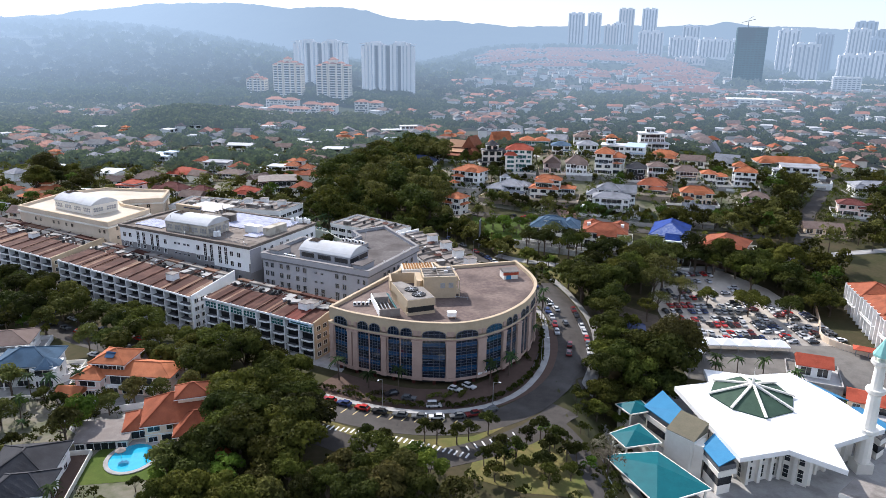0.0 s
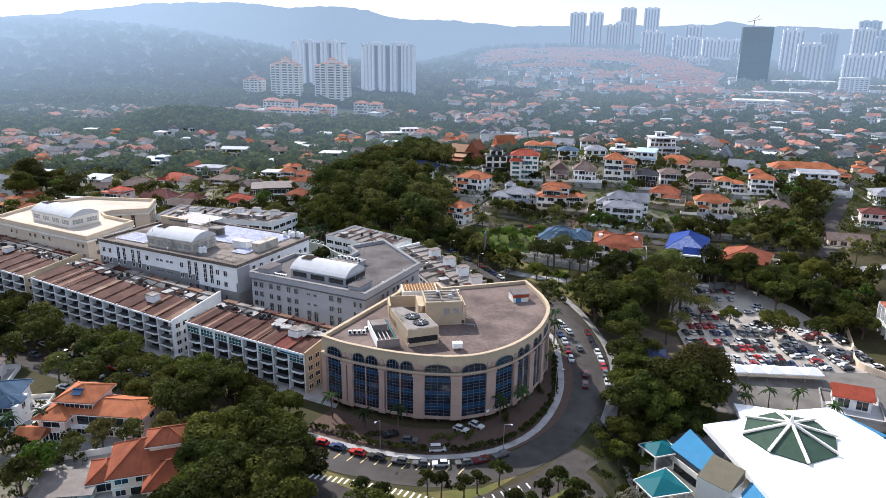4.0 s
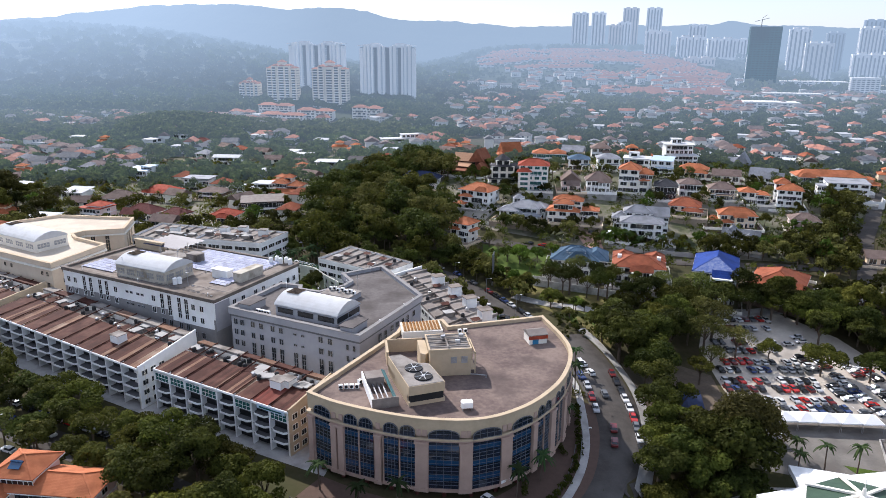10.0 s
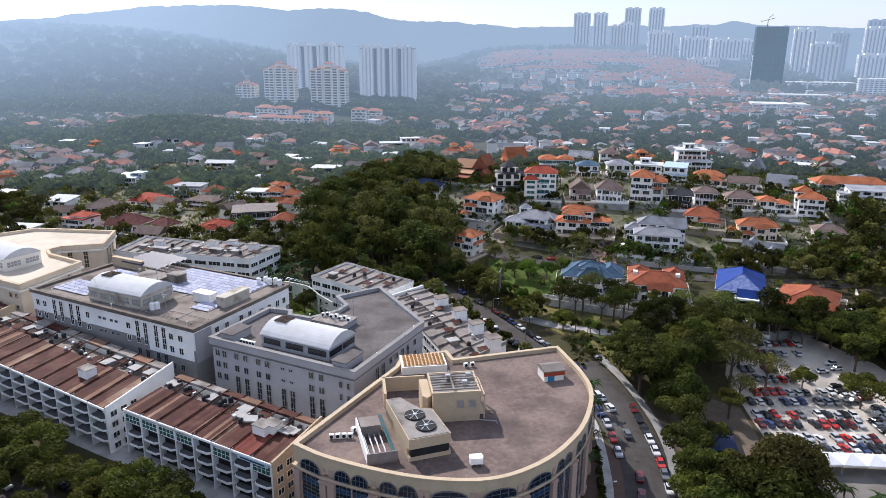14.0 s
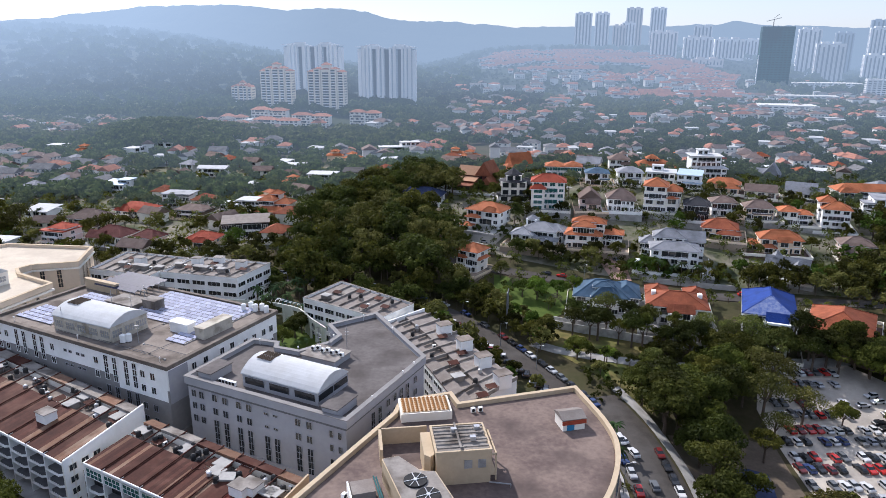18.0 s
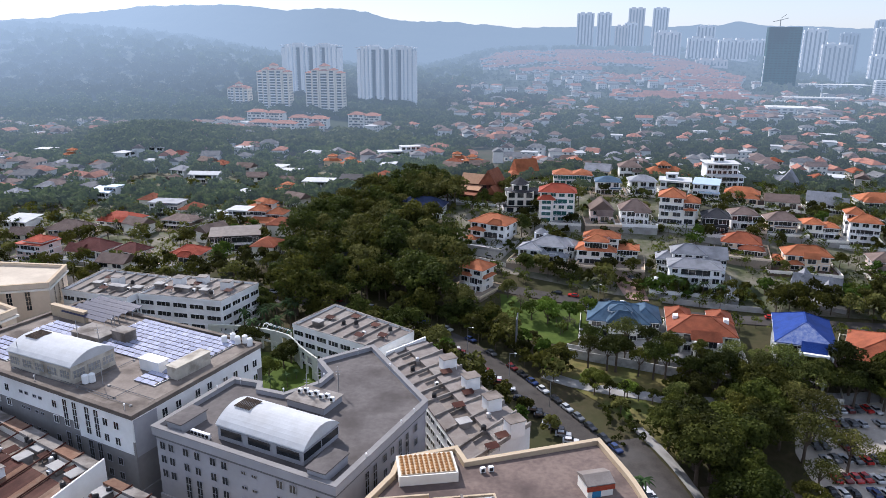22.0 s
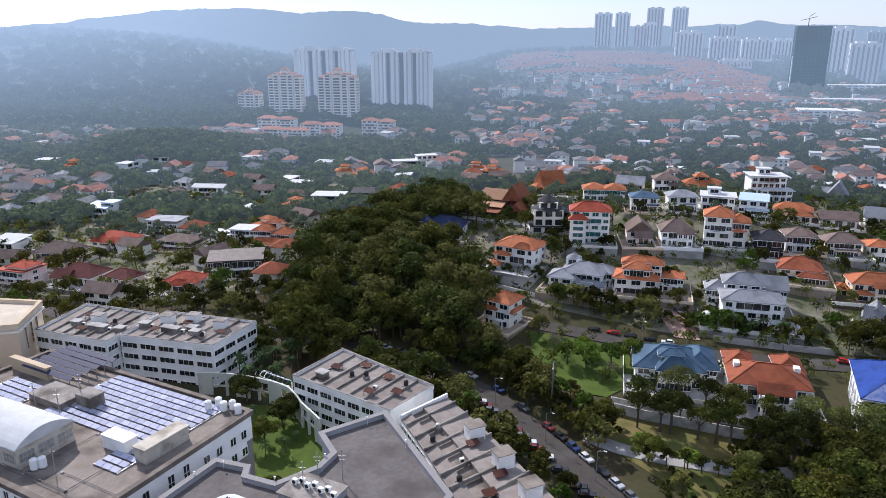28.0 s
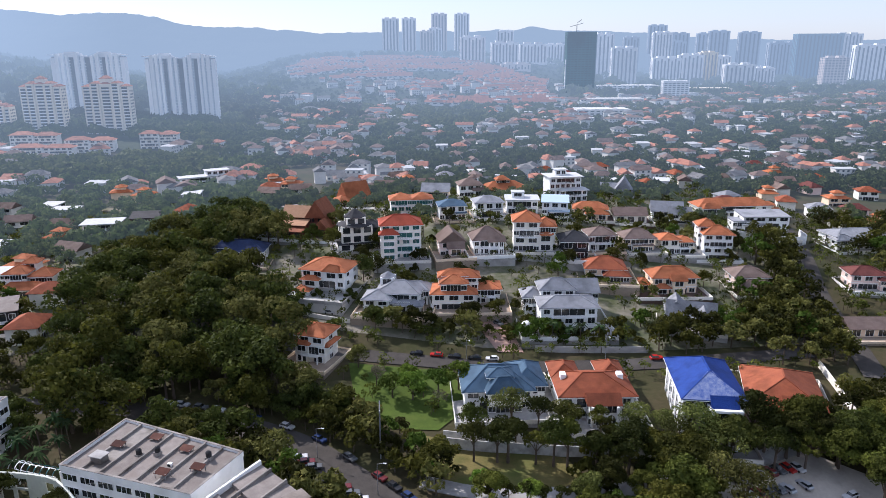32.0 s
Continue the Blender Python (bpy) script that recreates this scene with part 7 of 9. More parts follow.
# ---- mosque and its surroundings ----
def mosque():
    z0 = -14.0
    cx, cy = 89.0, 178.0
    ob = thing("mosque", "white mosque with star-shaped roof, green pyramid and blue side roofs", "mosque", cx, cy, z0)
    loc = lambda pts: [(x - cx, y - cy) for x, y in pts]  # noqa: E731
    star = loc([(69.5, 189.5), (74.0, 152.0), (87.8, 155.8), (98.0, 147.0), (100.5, 158.5), (118.5, 166.5), (114.0, 186.0), (108.6, 199.6), (95.5, 197.5), (82.4, 201.4), (81.0, 192.5)])
    core = inset(star, 5.5)
    zt = 12.0
    part("wall", Geo().prism(core, -1, zt - 1.5), OFFWHITE, ob)
    part("roof", Geo().prism(star, zt - 1.4, zt), WHITE, ob, "white flat star-shaped roof")
    py = loc([(82.4, 192.4), (77.9, 184.1), (81.3, 176.0), (88.5, 170.9), (97.8, 174.8), (101.7, 183.0), (100.4, 191.5), (91.7, 196.0)])
    ax, ay = 89.6 - cx, 183.2 - cy
    pyr = part("pyramid_roof", Geo().cone(py, zt + 0.35, (ax, ay, zt + 4.2), t=0.3), GREENROOF, ob, "low green eight-sided pyramid roof")
    for x, y in py:
        part("rib", Geo().beam((x * 1.03, y * 1.03, zt + 0.7), (ax, ay, zt + 4.5), 0.7, 0.5), OFFWHITE, pyr, "pale concrete rib")
    part("finial", Geo().cyl(ax, ay, zt + 4.2, zt + 6.2, 0.6, 8, 0.35).cyl(ax, ay, zt + 6.2, zt + 9.5, 0.12, 6, 0.03), OFFWHITE, pyr)
    fins = Geo().box(-0.45, -1.1, 0, 0.45, 0.2, zt - 1.6).mesh("pier", [OFFWHITE])
    wm = window_mesh(1.3, 3.6, OFFWHITE, DARKGLASS, 1, 3)
    for i in range(len(core)):
        a, b = core[i], core[(i + 1) % len(core)]
        n = max(1, int(math.dist(a, b) / 3.2))
        for k in range(n):
            s = math.dist(a, b) * (k + 0.5) / n
            part("pier", fins, None, ob, at=wall_at(a, b, s - 1.3, 0))
            part("window", wm, None, ob, at=wall_at(a, b, s, 1.0, 0.03))
            part("window", wm, None, ob, at=wall_at(a, b, s, 5.8, 0.03))
    # sloping blue side roofs
    for pts, m, lab, zz in (
        ([(58.7, 182.5), (63.6, 171.2), (68.0, 176.0), (65.7, 188.4)], SKYBLUE, "sky-blue sheet side roof", (9.3, 9.3, 11.2, 11.2)),
        ([(68.1, 161.6), (69.2, 152.4), (75.0, 154.4), (72.9, 165.4)], SKYBLUE, "sky-blue sheet side roof", (9.3, 9.3, 11.2, 11.2)),
        ([(107.4, 200.9), (116.0, 186.0), (120.6, 187.2), (112.6, 202.2)], SKYBLUE, "sky-blue sheet side roof", (11, 11, 9.4, 9.4)),
        ([(118.0, 181.5), (119.5, 168.5), (125.0, 172.6), (122.5, 184.0)], SKYBLUE, "sky-blue sheet side roof", (10.4, 10.4, 8.8, 8.8)),
    ):
        L = loc(pts)
        roof = part("side_roof", Geo().prism(L, [z - 0.3 for z in zz], list(zz)), m, ob, lab)
        part("gallery", Geo().prism(inset(L, 1.0), -1, min(zz) - 1.8), OFFWHITE, ob)
        part("band", Geo().prism(inset(L, 0.4), min(zz) - 2.0, min(zz) - 0.6), DARKGREY, roof)
        part("balustrade", Geo().rim(inset(L, 0.15), inset(L, 0.5), min(zz) - 3.4, min(zz) - 2.0), OFFWHITE, ob, "cream gallery balustrade")
        part("glazing", Geo().prism(inset(L, 0.9), min(zz) - 6.6, min(zz) - 4.4), DARKGLASS, ob, "dark window strip")
    tb = loc([(60.6, 168.0), (66.0, 161.4), (71.3, 166.4), (66.2, 173.4)])
    part("stair_tower", Geo().prism(tb, -1, 10.4), OFFWHITE, ob, "tall pale stair tower")
    part("tower_roof", Geo().prism(tb, 10.4, [10.5, 10.5, 13.2, 13.2]), mat("mossy_brown_roof", (0.17, 0.15, 0.105), (0.13, 0.12, 0.085), 0.4, 0.9, 0.1), ob, "mossy brown sloping roof")
    part("tower_pier", Geo().prism(inset(loc([(65.2, 162), (68.4, 160.4), (70.6, 165), (67, 166.4)]), 0.1), -1, 9.6), OFFWHITE, ob)
    part("ramp", Geo().prism(loc([(96, 146), (103, 152), (112, 146), (105, 138)]), 5.4, 6.6, top=1), [OFFWHITE, ROOFCONC], ob, "pale entrance canopy")
    mi = thing("minaret", "white minaret with a mint-green cap and two ring galleries", "minaret", 113.2, 165.6, z0)
    part("base", Geo().box(-2.2, -2.2, -1, 2.2, 2.2, 3), OFFWHITE, mi)
    part("shaft", Geo().cyl(0, 0, 3, 12, 2.0, 12, 1.8).cyl(0, 0, 12, 24, 1.75, 12, 1.5).cyl(0, 0, 24, 32, 1.45, 12, 1.25), OFFWHITE, mi)
    for z, r in ((12, 2.6), (23.5, 2.4), (31.5, 2.4)):
        part("gallery", Geo().cyl(0, 0, z - 0.6, z, r * 0.75, 12, r).cyl(0, 0, z, z + 0.9, r, 12), OFFWHITE, mi)
    part("cap", Geo().cyl(0, 0, 33.6, 34.2, 2.3, 8, 2.3).cyl(0, 0, 34.2, 38.5, 2.2, 8, 0.1), MINTGREEN, mi, "mint-green pointed cap")
    for i in range(8):
        part("post", Geo().cyl(1.6 * math.cos(i * math.pi / 4), 1.6 * math.sin(i * math.pi / 4), 32.4, 33.6, 0.15, 6), OFFWHITE, mi)


mosque()


def pavilion(poly, z, h, rise, label):
    cx, cy = sum(p[0] for p in poly) / len(poly), sum(p[1] for p in poly) / len(poly)
    ob = thing("pavilion", label, "pavilion", cx, cy, z, group="teal pavilions")
    L = [(x - cx, y - cy) for x, y in poly]
    I = inset(L, 0.9)
    xs, ys = [p[0] for p in L], [p[1] for p in L]
    part("roof", Geo().cone(L, h, (0, 0, h + rise)), TEAL, ob, "teal hipped sheet roof")
    part("wall", Geo().rim(I, inset(I, 0.3), -2, h * 0.45), OFFWHITE, ob)
    for p in I:
        part("pillar", Geo().box(p[0] - 0.25, p[1] - 0.25, -2, p[0] + 0.25, p[1] + 0.25, h), OFFWHITE, ob)
    for p, q in zip(L, L[1:] + L[:1]):
        part("gutter", Geo().beam((*p, h - 0.1), (*q, h - 0.1), 0.25, 0.3), OFFWHITE, ob)


pavilion([(42.6, 161.8), (50.8, 141.0), (66.0, 147.5), (57.6, 163.6)], -14, 6.2, 2.6, "open pavilion with a large teal hipped sheet roof")
pavilion([(46.6, 171.8), (49.2, 164.6), (59.6, 167.2), (56.2, 177.2)], -14, 6.6, 2.0, "small pavilion with a teal pyramid roof")
pavilion([(51.2, 185.4), (54.0, 179.4), (61, 181.5), (59.4, 188.2)], -14, 8.2, 1.8, "corner pavilion with a teal pyramid roof")
pavilion([(110, 148), (116, 132), (134, 142), (126, 160)], -14, 6.0, 2.4, "long pavilion with a green-teal sheet roof")
tent = thing("marquee_tent", "white peaked marquee tent on thin poles", "tent", 84, 225, -9, group="marquee tents")
part("canopy", Geo().cone([(-2.9, -2.9), (0, -3.0), (2.9, -2.9), (3.0, 0), (2.9, 2.9), (0, 3.0), (-2.9, 2.9), (-3.0, 0)], 3.0, (0, 0, 4.7)), TENTWHITE, tent)
part("valance", Geo().rim([(-2.95, -2.95), (2.95, -2.95), (2.95, 2.95), (-2.95, 2.95)], [(-2.8, -2.8), (2.8, -2.8), (2.8, 2.8), (-2.8, 2.8)], 2.6, 3.0), TENTWHITE, tent)
for x in (-2.8, 2.8):
    for y in (-2.8, 2.8):
        part("pole", Geo().cyl(x, y, -0.6, 3, 0.06, 6), STEEL, tent)
for x, y, r in ((90, 232.4, 2), (96, 232.3, 1), (102, 232, -2), (108, 231.6, -3), (114, 231.2, -3), (120, 230.8, -4), (88, 225.5, 8)):
    copy_thing(tent, pose(x, y, land(x, y) + 0.05, 0, 0, r))
villa("villa", "small white house with a red tiled roof", 125, 216, -22, [(0, 0, 10, 8, 0, 4.6, "gable", 2.6)], WHITE, T_RED, "houses by the street")
villa("villa", "orange-roofed low wing behind a wall", 140, 196, -30, [(0, 0, 24, 9, 0, 3.4, "gable", 2)], PEACH, T_RED, "houses by the street")
ap = villa("apartment_block", "white four-storey apartment block with red tiled roofs", 168, 246, -102, [(-18, 0, 15, 14, 0, 12, "hip", 3.6), (0, 0, 21, 13, 0, 12, "hip", 3.6), (20, 0, 17, 14, 0, 12, "hip", 3.6)], PINKPAINT, T_RUST, "houses by the street", gap=3.4, yard=False)
for i in range(16):
    part("fin", Geo().box(-26 + i * 3.5, -8.2, 0, -25.6 + i * 3.5, -6.4, 12.2), WHITE, ap)
garden_wall([(156, 278), (147, 255), (141, 240), (150, 228), (170, 216)], 2.4, PEACH, "peach boundary wall of the apartment block")
shed = thing("covered_walkway", "long low red-roofed shelter along a wall", "shelter", 158, 224, land(158, 224), -28)
part("roof", Geo().hip(-13, -2, 13, 2, 2.8, 0.9, 0.4), T_RED, shed)
for i in range(7):
    part("post", Geo().box(-12.5 + i * 4, -1.6, -0.5, -12.2 + i * 4, -1.3, 2.7), STEEL, shed)
tarp = thing("canopy_shelter", "dark blue sheet canopy on steel posts under trees", "shelter", 70.4, 240.3, land(70.4, 240.3), -12)
part("sheet", Geo().hip(-4.5, -7, 4.5, 7, 3.2, 0.9, 0.3, gable=True), T_NAVY, tarp)
for px in (-4.2, 4.2):
    for py in (-6.6, 0, 6.6):
        part("post", Geo().box(px - 0.08, py - 0.08, -0.6, px + 0.08, py + 0.08, 3.2), STEEL, tarp)


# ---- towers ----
# towers, far walls and roofs carry painted haze; the number limits it
TOWERWHITE = haze_glow_mat(mat("pale_tower_paint", (0.82, 0.82, 0.82), (0.76, 0.76, 0.76), 0.02, 0.85, vary=0.1), 0.62)
TOWERCREAM = haze_glow_mat(mat("cream_tower_paint", (0.80, 0.73, 0.62), (0.72, 0.65, 0.55), 0.02, 0.85, vary=0.06), 0.72)
TOWERGREY = haze_glow_mat(mat("blue_grey_tower_paint", (0.42, 0.45, 0.49), (0.36, 0.39, 0.43), 0.02, 0.85, vary=0.15), 0.4)
TOWERPINK = haze_glow_mat(mat("pinkish_tower_paint", (0.70, 0.60, 0.54), (0.62, 0.53, 0.48), 0.02, 0.85, vary=0.1), 0.4)
TOWERDARK = haze_glow_mat(mat("dark_grey_tower_recess", (0.16, 0.175, 0.19), (0.12, 0.13, 0.145), 0.05, 0.7), 0.4)
TOWERWIN = haze_glow_mat(mat("tower_windows", (0.05, 0.06, 0.075), (0.035, 0.042, 0.05), 0.05, 0.4, spec=0.3), 0.4)
NETGREEN = haze_glow_mat(mat("green_scaffold_net", (0.045, 0.135, 0.135), (0.035, 0.10, 0.105), 0.05, 0.9, stain=(0.03, 0.06, 0.066), stain_scale=0.02, amount=0.8), 0.66)
GLASSTEAL = haze_glow_mat(mat("teal_curtain_wall", (0.09, 0.19, 0.24), (0.07, 0.15, 0.2), 0.03, 0.3, spec=0.6), 0.4)
FARWALL = haze_glow_mat(mat("pale_rendered_wall", (0.74, 0.72, 0.68), (0.62, 0.60, 0.56), 0.1, 0.85, vary=0.14))
FARROOF = haze_glow_mat(mat("white_far_roof_sheet", (0.5, 0.51, 0.52), (0.4, 0.4, 0.4), 0.1, 0.85))
FARGREY = haze_glow_mat(tile_mat("grey_far_tiles", (0.20, 0.195, 0.195), (0.15, 0.145, 0.145)))
T_FARORANGE = haze_glow_mat(tile_mat("pinkish_orange_tiles", (0.46, 0.20, 0.125), (0.36, 0.145, 0.09)))
T_FARBROWN = haze_glow_mat(tile_mat("faded_brown_tiles", (0.22, 0.15, 0.12), (0.17, 0.115, 0.095)))


def tower(x, y, w, d, top, m, label, ribs=6, rot=0, cap=True, floor=3.4, win=TOWERWIN, name="apartment_tower", group="distant towers"):
    z = land(x, y)
    h = top - z
    ob = thing(name, label, "tower", x, y, z, rot, group=group)
    part("shaft", Geo().box(-w / 2, -d / 2, -6, w / 2, d / 2, h), m, ob)
    g = Geo()
    n = int(h / floor)
    far = y > 1550
    for a0, span, flip in ((-w / 2, w, False), (-d / 2, d, True)):
        k = ribs if not flip else max(2, int(ribs * d / w))
        for i in range(k):
            c0, c1 = a0 + span * (i + (0.3 if far else 0.18)) / k, a0 + span * (i + (0.7 if far else 0.82)) / k
            for f in range(1 if far else n):
                z0, z1 = (2.0, h - 3.0 - 4.0 * (i % 2)) if far else (f * floor + 1.0, f * floor + 2.5)
                if not flip:
                    g.quad((c0, -d / 2 - 0.15, z0), (c1, -d / 2 - 0.15, z0), (c1, -d / 2 - 0.15, z1), (c0, -d / 2 - 0.15, z1))
                else:
                    for sx in (-w / 2 - 0.15, w / 2 + 0.15):
                        g.quad((sx, c0, z0), (sx, c1, z0), (sx, c1, z1), (sx, c0, z1))
    tagged(part("window_grid", g, win, ob), kind="stuff")
    rib = Geo().box(-w * 0.022, -0.9, -4, w * 0.022, 0.2, h).mesh("rib", [m])
    for i in range(0, ribs + 1, ribs if far else 3):
        part("rib", rib, None, ob, at=pose(-w / 2 + w * i / ribs, -d / 2, 0))
    if cap:
        part("crown", Geo().box(-w * 0.34, -d * 0.3, h, -w * 0.08, d * 0.3, h + 4).box(w * 0.08, -d * 0.3, h, w * 0.34, d * 0.3, h + 4), m, ob)
    return ob


def slab_condo(x, y, w, top, label, rot):
    """A white condominium slab: tall white fins, grey recesses with darker strips between them, brackets at the top."""
    z = land(x, y)
    h = top - z
    ob = thing("condominium_tower", label, "tower", x, y, z, rot, group="white condominiums")
    part("core", Geo().box(-0.485 * w, -4, -8, 0.485 * w, 9, h * 0.945), TOWERGREY, ob, "blue-grey core")
    part("recess", Geo().box(-0.035 * w, -5.2, -8, 0.035 * w, -3.6, h * 0.93), TOWERDARK, ob, "dark grey central strip")
    part("recess", Geo().box(-0.245 * w, -4.6, -8, -0.195 * w, -3.6, h * 0.93), TOWERDARK, ob, "dark grey strip")
    part("recess", Geo().box(0.195 * w, -4.6, -8, 0.245 * w, -3.6, h * 0.93), TOWERDARK, ob, "dark grey strip")
    g = Geo()
    fins = ((-0.5, 0.055, 0.93, 3), (-0.425, 0.05, 0.99, -1), (-0.35, 0.04, 1.0, -2), (-0.285, 0.03, 0.97, -1), (-0.165, 0.05, 0.99, -2), (-0.085, 0.04, 0.96, 0), (0.045, 0.04, 0.96, 0), (0.115, 0.05, 0.99, -2), (0.255, 0.03, 0.97, -1), (0.31, 0.04, 1.0, -2), (0.375, 0.05, 0.99, -1), (0.445, 0.055, 0.93, 3))
    for i, (a, ww, k, off) in enumerate(fins):
        part("wing", Geo().box(a * w, -8 + off, -8, (a + ww) * w, 9, h * k), TOWERWHITE, ob)
        for f in range(int(h * k / 3.3) - 1):
            c = (a + ww) * w
            g.box(c, -6.5, f * 3.3 + 0.3, c + 0.022 * w, -4, f * 3.3 + 1.2)
    tagged(part("balcony_front", g, TOWERWHITE, ob, "stacked white balcony fronts"), kind="stuff")
    for a, b in ((-0.52, -0.40), (-0.2, -0.1), (0.09, 0.19), (0.38, 0.52)):
        part("bracket", Geo().box(a * w, -9.5, h * 0.965, b * w, 9, h * 0.975), TOWERWHITE, ob, "white roof bracket")
    part("crown", Geo().box(-0.3 * w, -6, h * 0.94, -0.14 * w, 6, h + 1.2).box(0.14 * w, -6, h * 0.94, 0.3 * w, 6, h + 1.2), TOWERWHITE, ob)


def orange_condo(x, y, w, top, label, rot):
    """A cream tower of stepped wings with stacked balconies, and a tiled crown."""
    z = land(x, y)
    h = top - z
    ob = thing("condominium_tower", label, "tower", x, y, z, rot, group="orange-roofed condominiums")
    wins, bands = Geo(), Geo()
    for a, b, y0, k in ((-0.5, -0.31, -6, 0.9), (-0.3, -0.13, -9, 0.96), (-0.12, 0.13, -7, 0.95), (0.14, 0.31, -9, 0.96), (0.32, 0.5, -6, 0.9)):
        part("wing", Geo().box(a * w, y0, -8, b * w, 10, h * k), TOWERCREAM, ob)
        part("roof", Geo().hip(a * w, y0, b * w, 10, h * k, 2.2, 0.3), T_FARORANGE, ob, "orange tiled roof")
        for f in range(int(h * k / 3.2)):
            z0, mid, ww = f * 3.2, (a + b) / 2 * w, (b - a) * w * 0.33
            wins.box(mid - ww, y0 - 0.15, z0 + 1.0, mid + ww, y0, z0 + 2.8)
            bands.box(mid - ww * 0.9, y0 - 1.1, z0 + 0.1, mid + ww * 0.9, y0 - 0.16, z0 + 0.95)
    for f in range(int(h * 0.88 / 3.2)):
        for yy in (-3, 1, 5):
            wins.box(0.5 * w, yy, f * 3.2 + 0.9, 0.5 * w + 0.2, yy + 1.8, f * 3.2 + 2.5)
    part("lantern", Geo().box(-0.12 * w, -3, h * 0.95, 0.12 * w, 5, h + 2.5), TOWERCREAM, ob)
    part("roof", Geo().hip(-0.12 * w, -3, 0.12 * w, 5, h + 2.5, 3.0, 0.6), T_FARORANGE, ob, "orange tiled roof")
    tagged(part("window_grid", wins, TOWERWIN, ob), kind="stuff")
    tagged(part("balcony_front", bands, TOWERWHITE, ob, "stacked white balconies"), kind="stuff")


slab_condo(-84, 1070, 78, 96, "white slab condominium tower with deep vertical recesses", -4)
slab_condo(-190, 1110, 82, 98, "white slab condominium tower behind orange-roofed towers", -6)
orange_condo(-217, 1000, 40, 70, "cream condominium tower with orange tiled crown", -8)
orange_condo(-152, 985, 46, 70, "cream condominium tower with stepped orange roofs", -8)
orange_condo(-264, 1010, 26, 47, "small cream condominium tower with an orange roof", -6)
for x, y, w, s in ((-205, 905, 40, 4), (-155, 890, 42, 4), (-95, 895, 34, 5), (-245, 900, 28, 3), (-190, 872, 50, 3)):
    villa("low_rise_flats", "low-rise white flats with red tiled roofs below the towers", x, y, -6, [(-w * 0.25, 0, w * 0.5, 12, 0, s * 3, "hip", 3), (w * 0.25, 2, w * 0.5, 12, 0, s * 3 - 1, "hip", 3)], FARWALL, T_FARORANGE, "low-rise flats", trim=TOWERCREAM, glass=TOWERWIN, gap=4.4, big=1.1, sides=False, yard=False)
PALE = "pale high-rise apartment tower on the hazy skyline"
for x, y, w, top, ribs in ((461, 2600, 54, 202, 5), (524, 2600, 46, 203, 4), (560, 2500, 40, 160, 4), (590, 2500, 40, 169, 4), (721, 2950, 58, 236, 5), (813, 2950, 56, 237, 5), (531, 1900, 60, 131, 7), (615, 1900, 66, 118, 8), (711, 1950, 70, 115, 8), (588, 1750, 66, 69, 9)):
    tower(x, y, w, 24, top, TOWERPINK if int(x) % 7 == 0 else TOWERWHITE, PALE, ribs, -10)
for x, y, w, top, ribs in ((869, 2600, 58, 164, 5), (884, 2200, 62, 116, 7), (888, 1900, 50, 139, 5), (838, 1700, 56, 104, 6), (1181, 2100, 54, 148, 6), (981, 1750, 66, 80, 8), (1082, 1800, 60, 86, 6), (1249, 1900, 40, 81, 5), (1077, 1600, 66, 66, 7), (1142, 1600, 45, 58, 6), (1246, 1500, 52, 81, 7), (2039, 2300, 95, 151, 8), (1444, 1600, 80, 108, 8)):
    tower(x, y, w, 26, top, TOWERPINK if int(x) % 7 == 0 else TOWERWHITE, PALE, ribs, -18)
for x, y, w, top, ribs in ((1560, 2600, 70, 158, 5), (1680, 2600, 75, 158, 5), (1660, 2500, 70, 164, 5), (1790, 2500, 75, 160, 5), (1533, 2000, 98, 118, 10), (1136, 2200, 46, 136, 5), (1710, 3000, 76, 200, 5), (990, 2350, 60, 120, 6), (1330, 2300, 60, 128, 6), (1420, 2400, 64, 126, 6)):
    tower(x, y, w, 28, top, TOWERGREY, "blue-grey high-rise tower on the hazy skyline", ribs, -18)
tower(1554, 1900, 120, 40, 141, GLASSTEAL, "broad teal glass office tower on the skyline", 12, -20, cap=False)
tower(1167, 1850, 44, 30, 92, TOWERCREAM, "cream stepped tower with a pointed crown", 5, -18)
tower(722, 1300, 44, 20, 46, TOWERWHITE, "white mid-rise apartment block", 6, -18, cap=False)
tower(819, 1350, 90, 20, 30, TOWERCREAM, "low cream apartment slab", 12, -18, cap=False)
tower(690, 1420, 120, 40, 34, FARWALL, "low white commercial building", 12, -14, cap=False)
tower(560, 1220, 90, 30, 24, FARWALL, "low white commercial building with flat roof", 10, -14, cap=False)
tower(450, 1050, 70, 36, 23, FARWALL, "flat-roofed white school building", 9, -14, cap=False)
dk = tower(583, 1400, 52, 34, 131, NETGREEN, "unfinished dark high-rise wrapped in green netting with a crane", 8, -16, cap=False, floor=4.2, win=haze_glow_mat(mat("dark_open_floors", (0.032, 0.075, 0.08), (0.026, 0.055, 0.06), 0.05, 0.8), 0.66), name="unfinished_tower")
part("crane_mast", Geo().beam((-8, 0, 100), (-8, 0, 122), 1.2, 1.2).beam((-20, 0, 118), (4, 0, 124), 0.9, 0.9).beam((-8, 0, 124), (0, 0, 130), 0.8, 0.8), STEEL, dk, "tower crane on the roof")
part("hoist", Geo().box(-28.5, -16, -4, -26.2, -12, 60), TOWERWHITE, dk)

# ---- distant town ----
SPOTS = []


def near_spot(x, y, r):
    return any((x - a) ** 2 + (y - b) ** 2 < r * r for a, b in SPOTS)


for o in list(scene.objects):
    if o.parent is None and o.get("category") in ("house", "office building", "shop building", "mosque", "pavilion"):
        SPOTS.append((o.location.x, o.location.y))


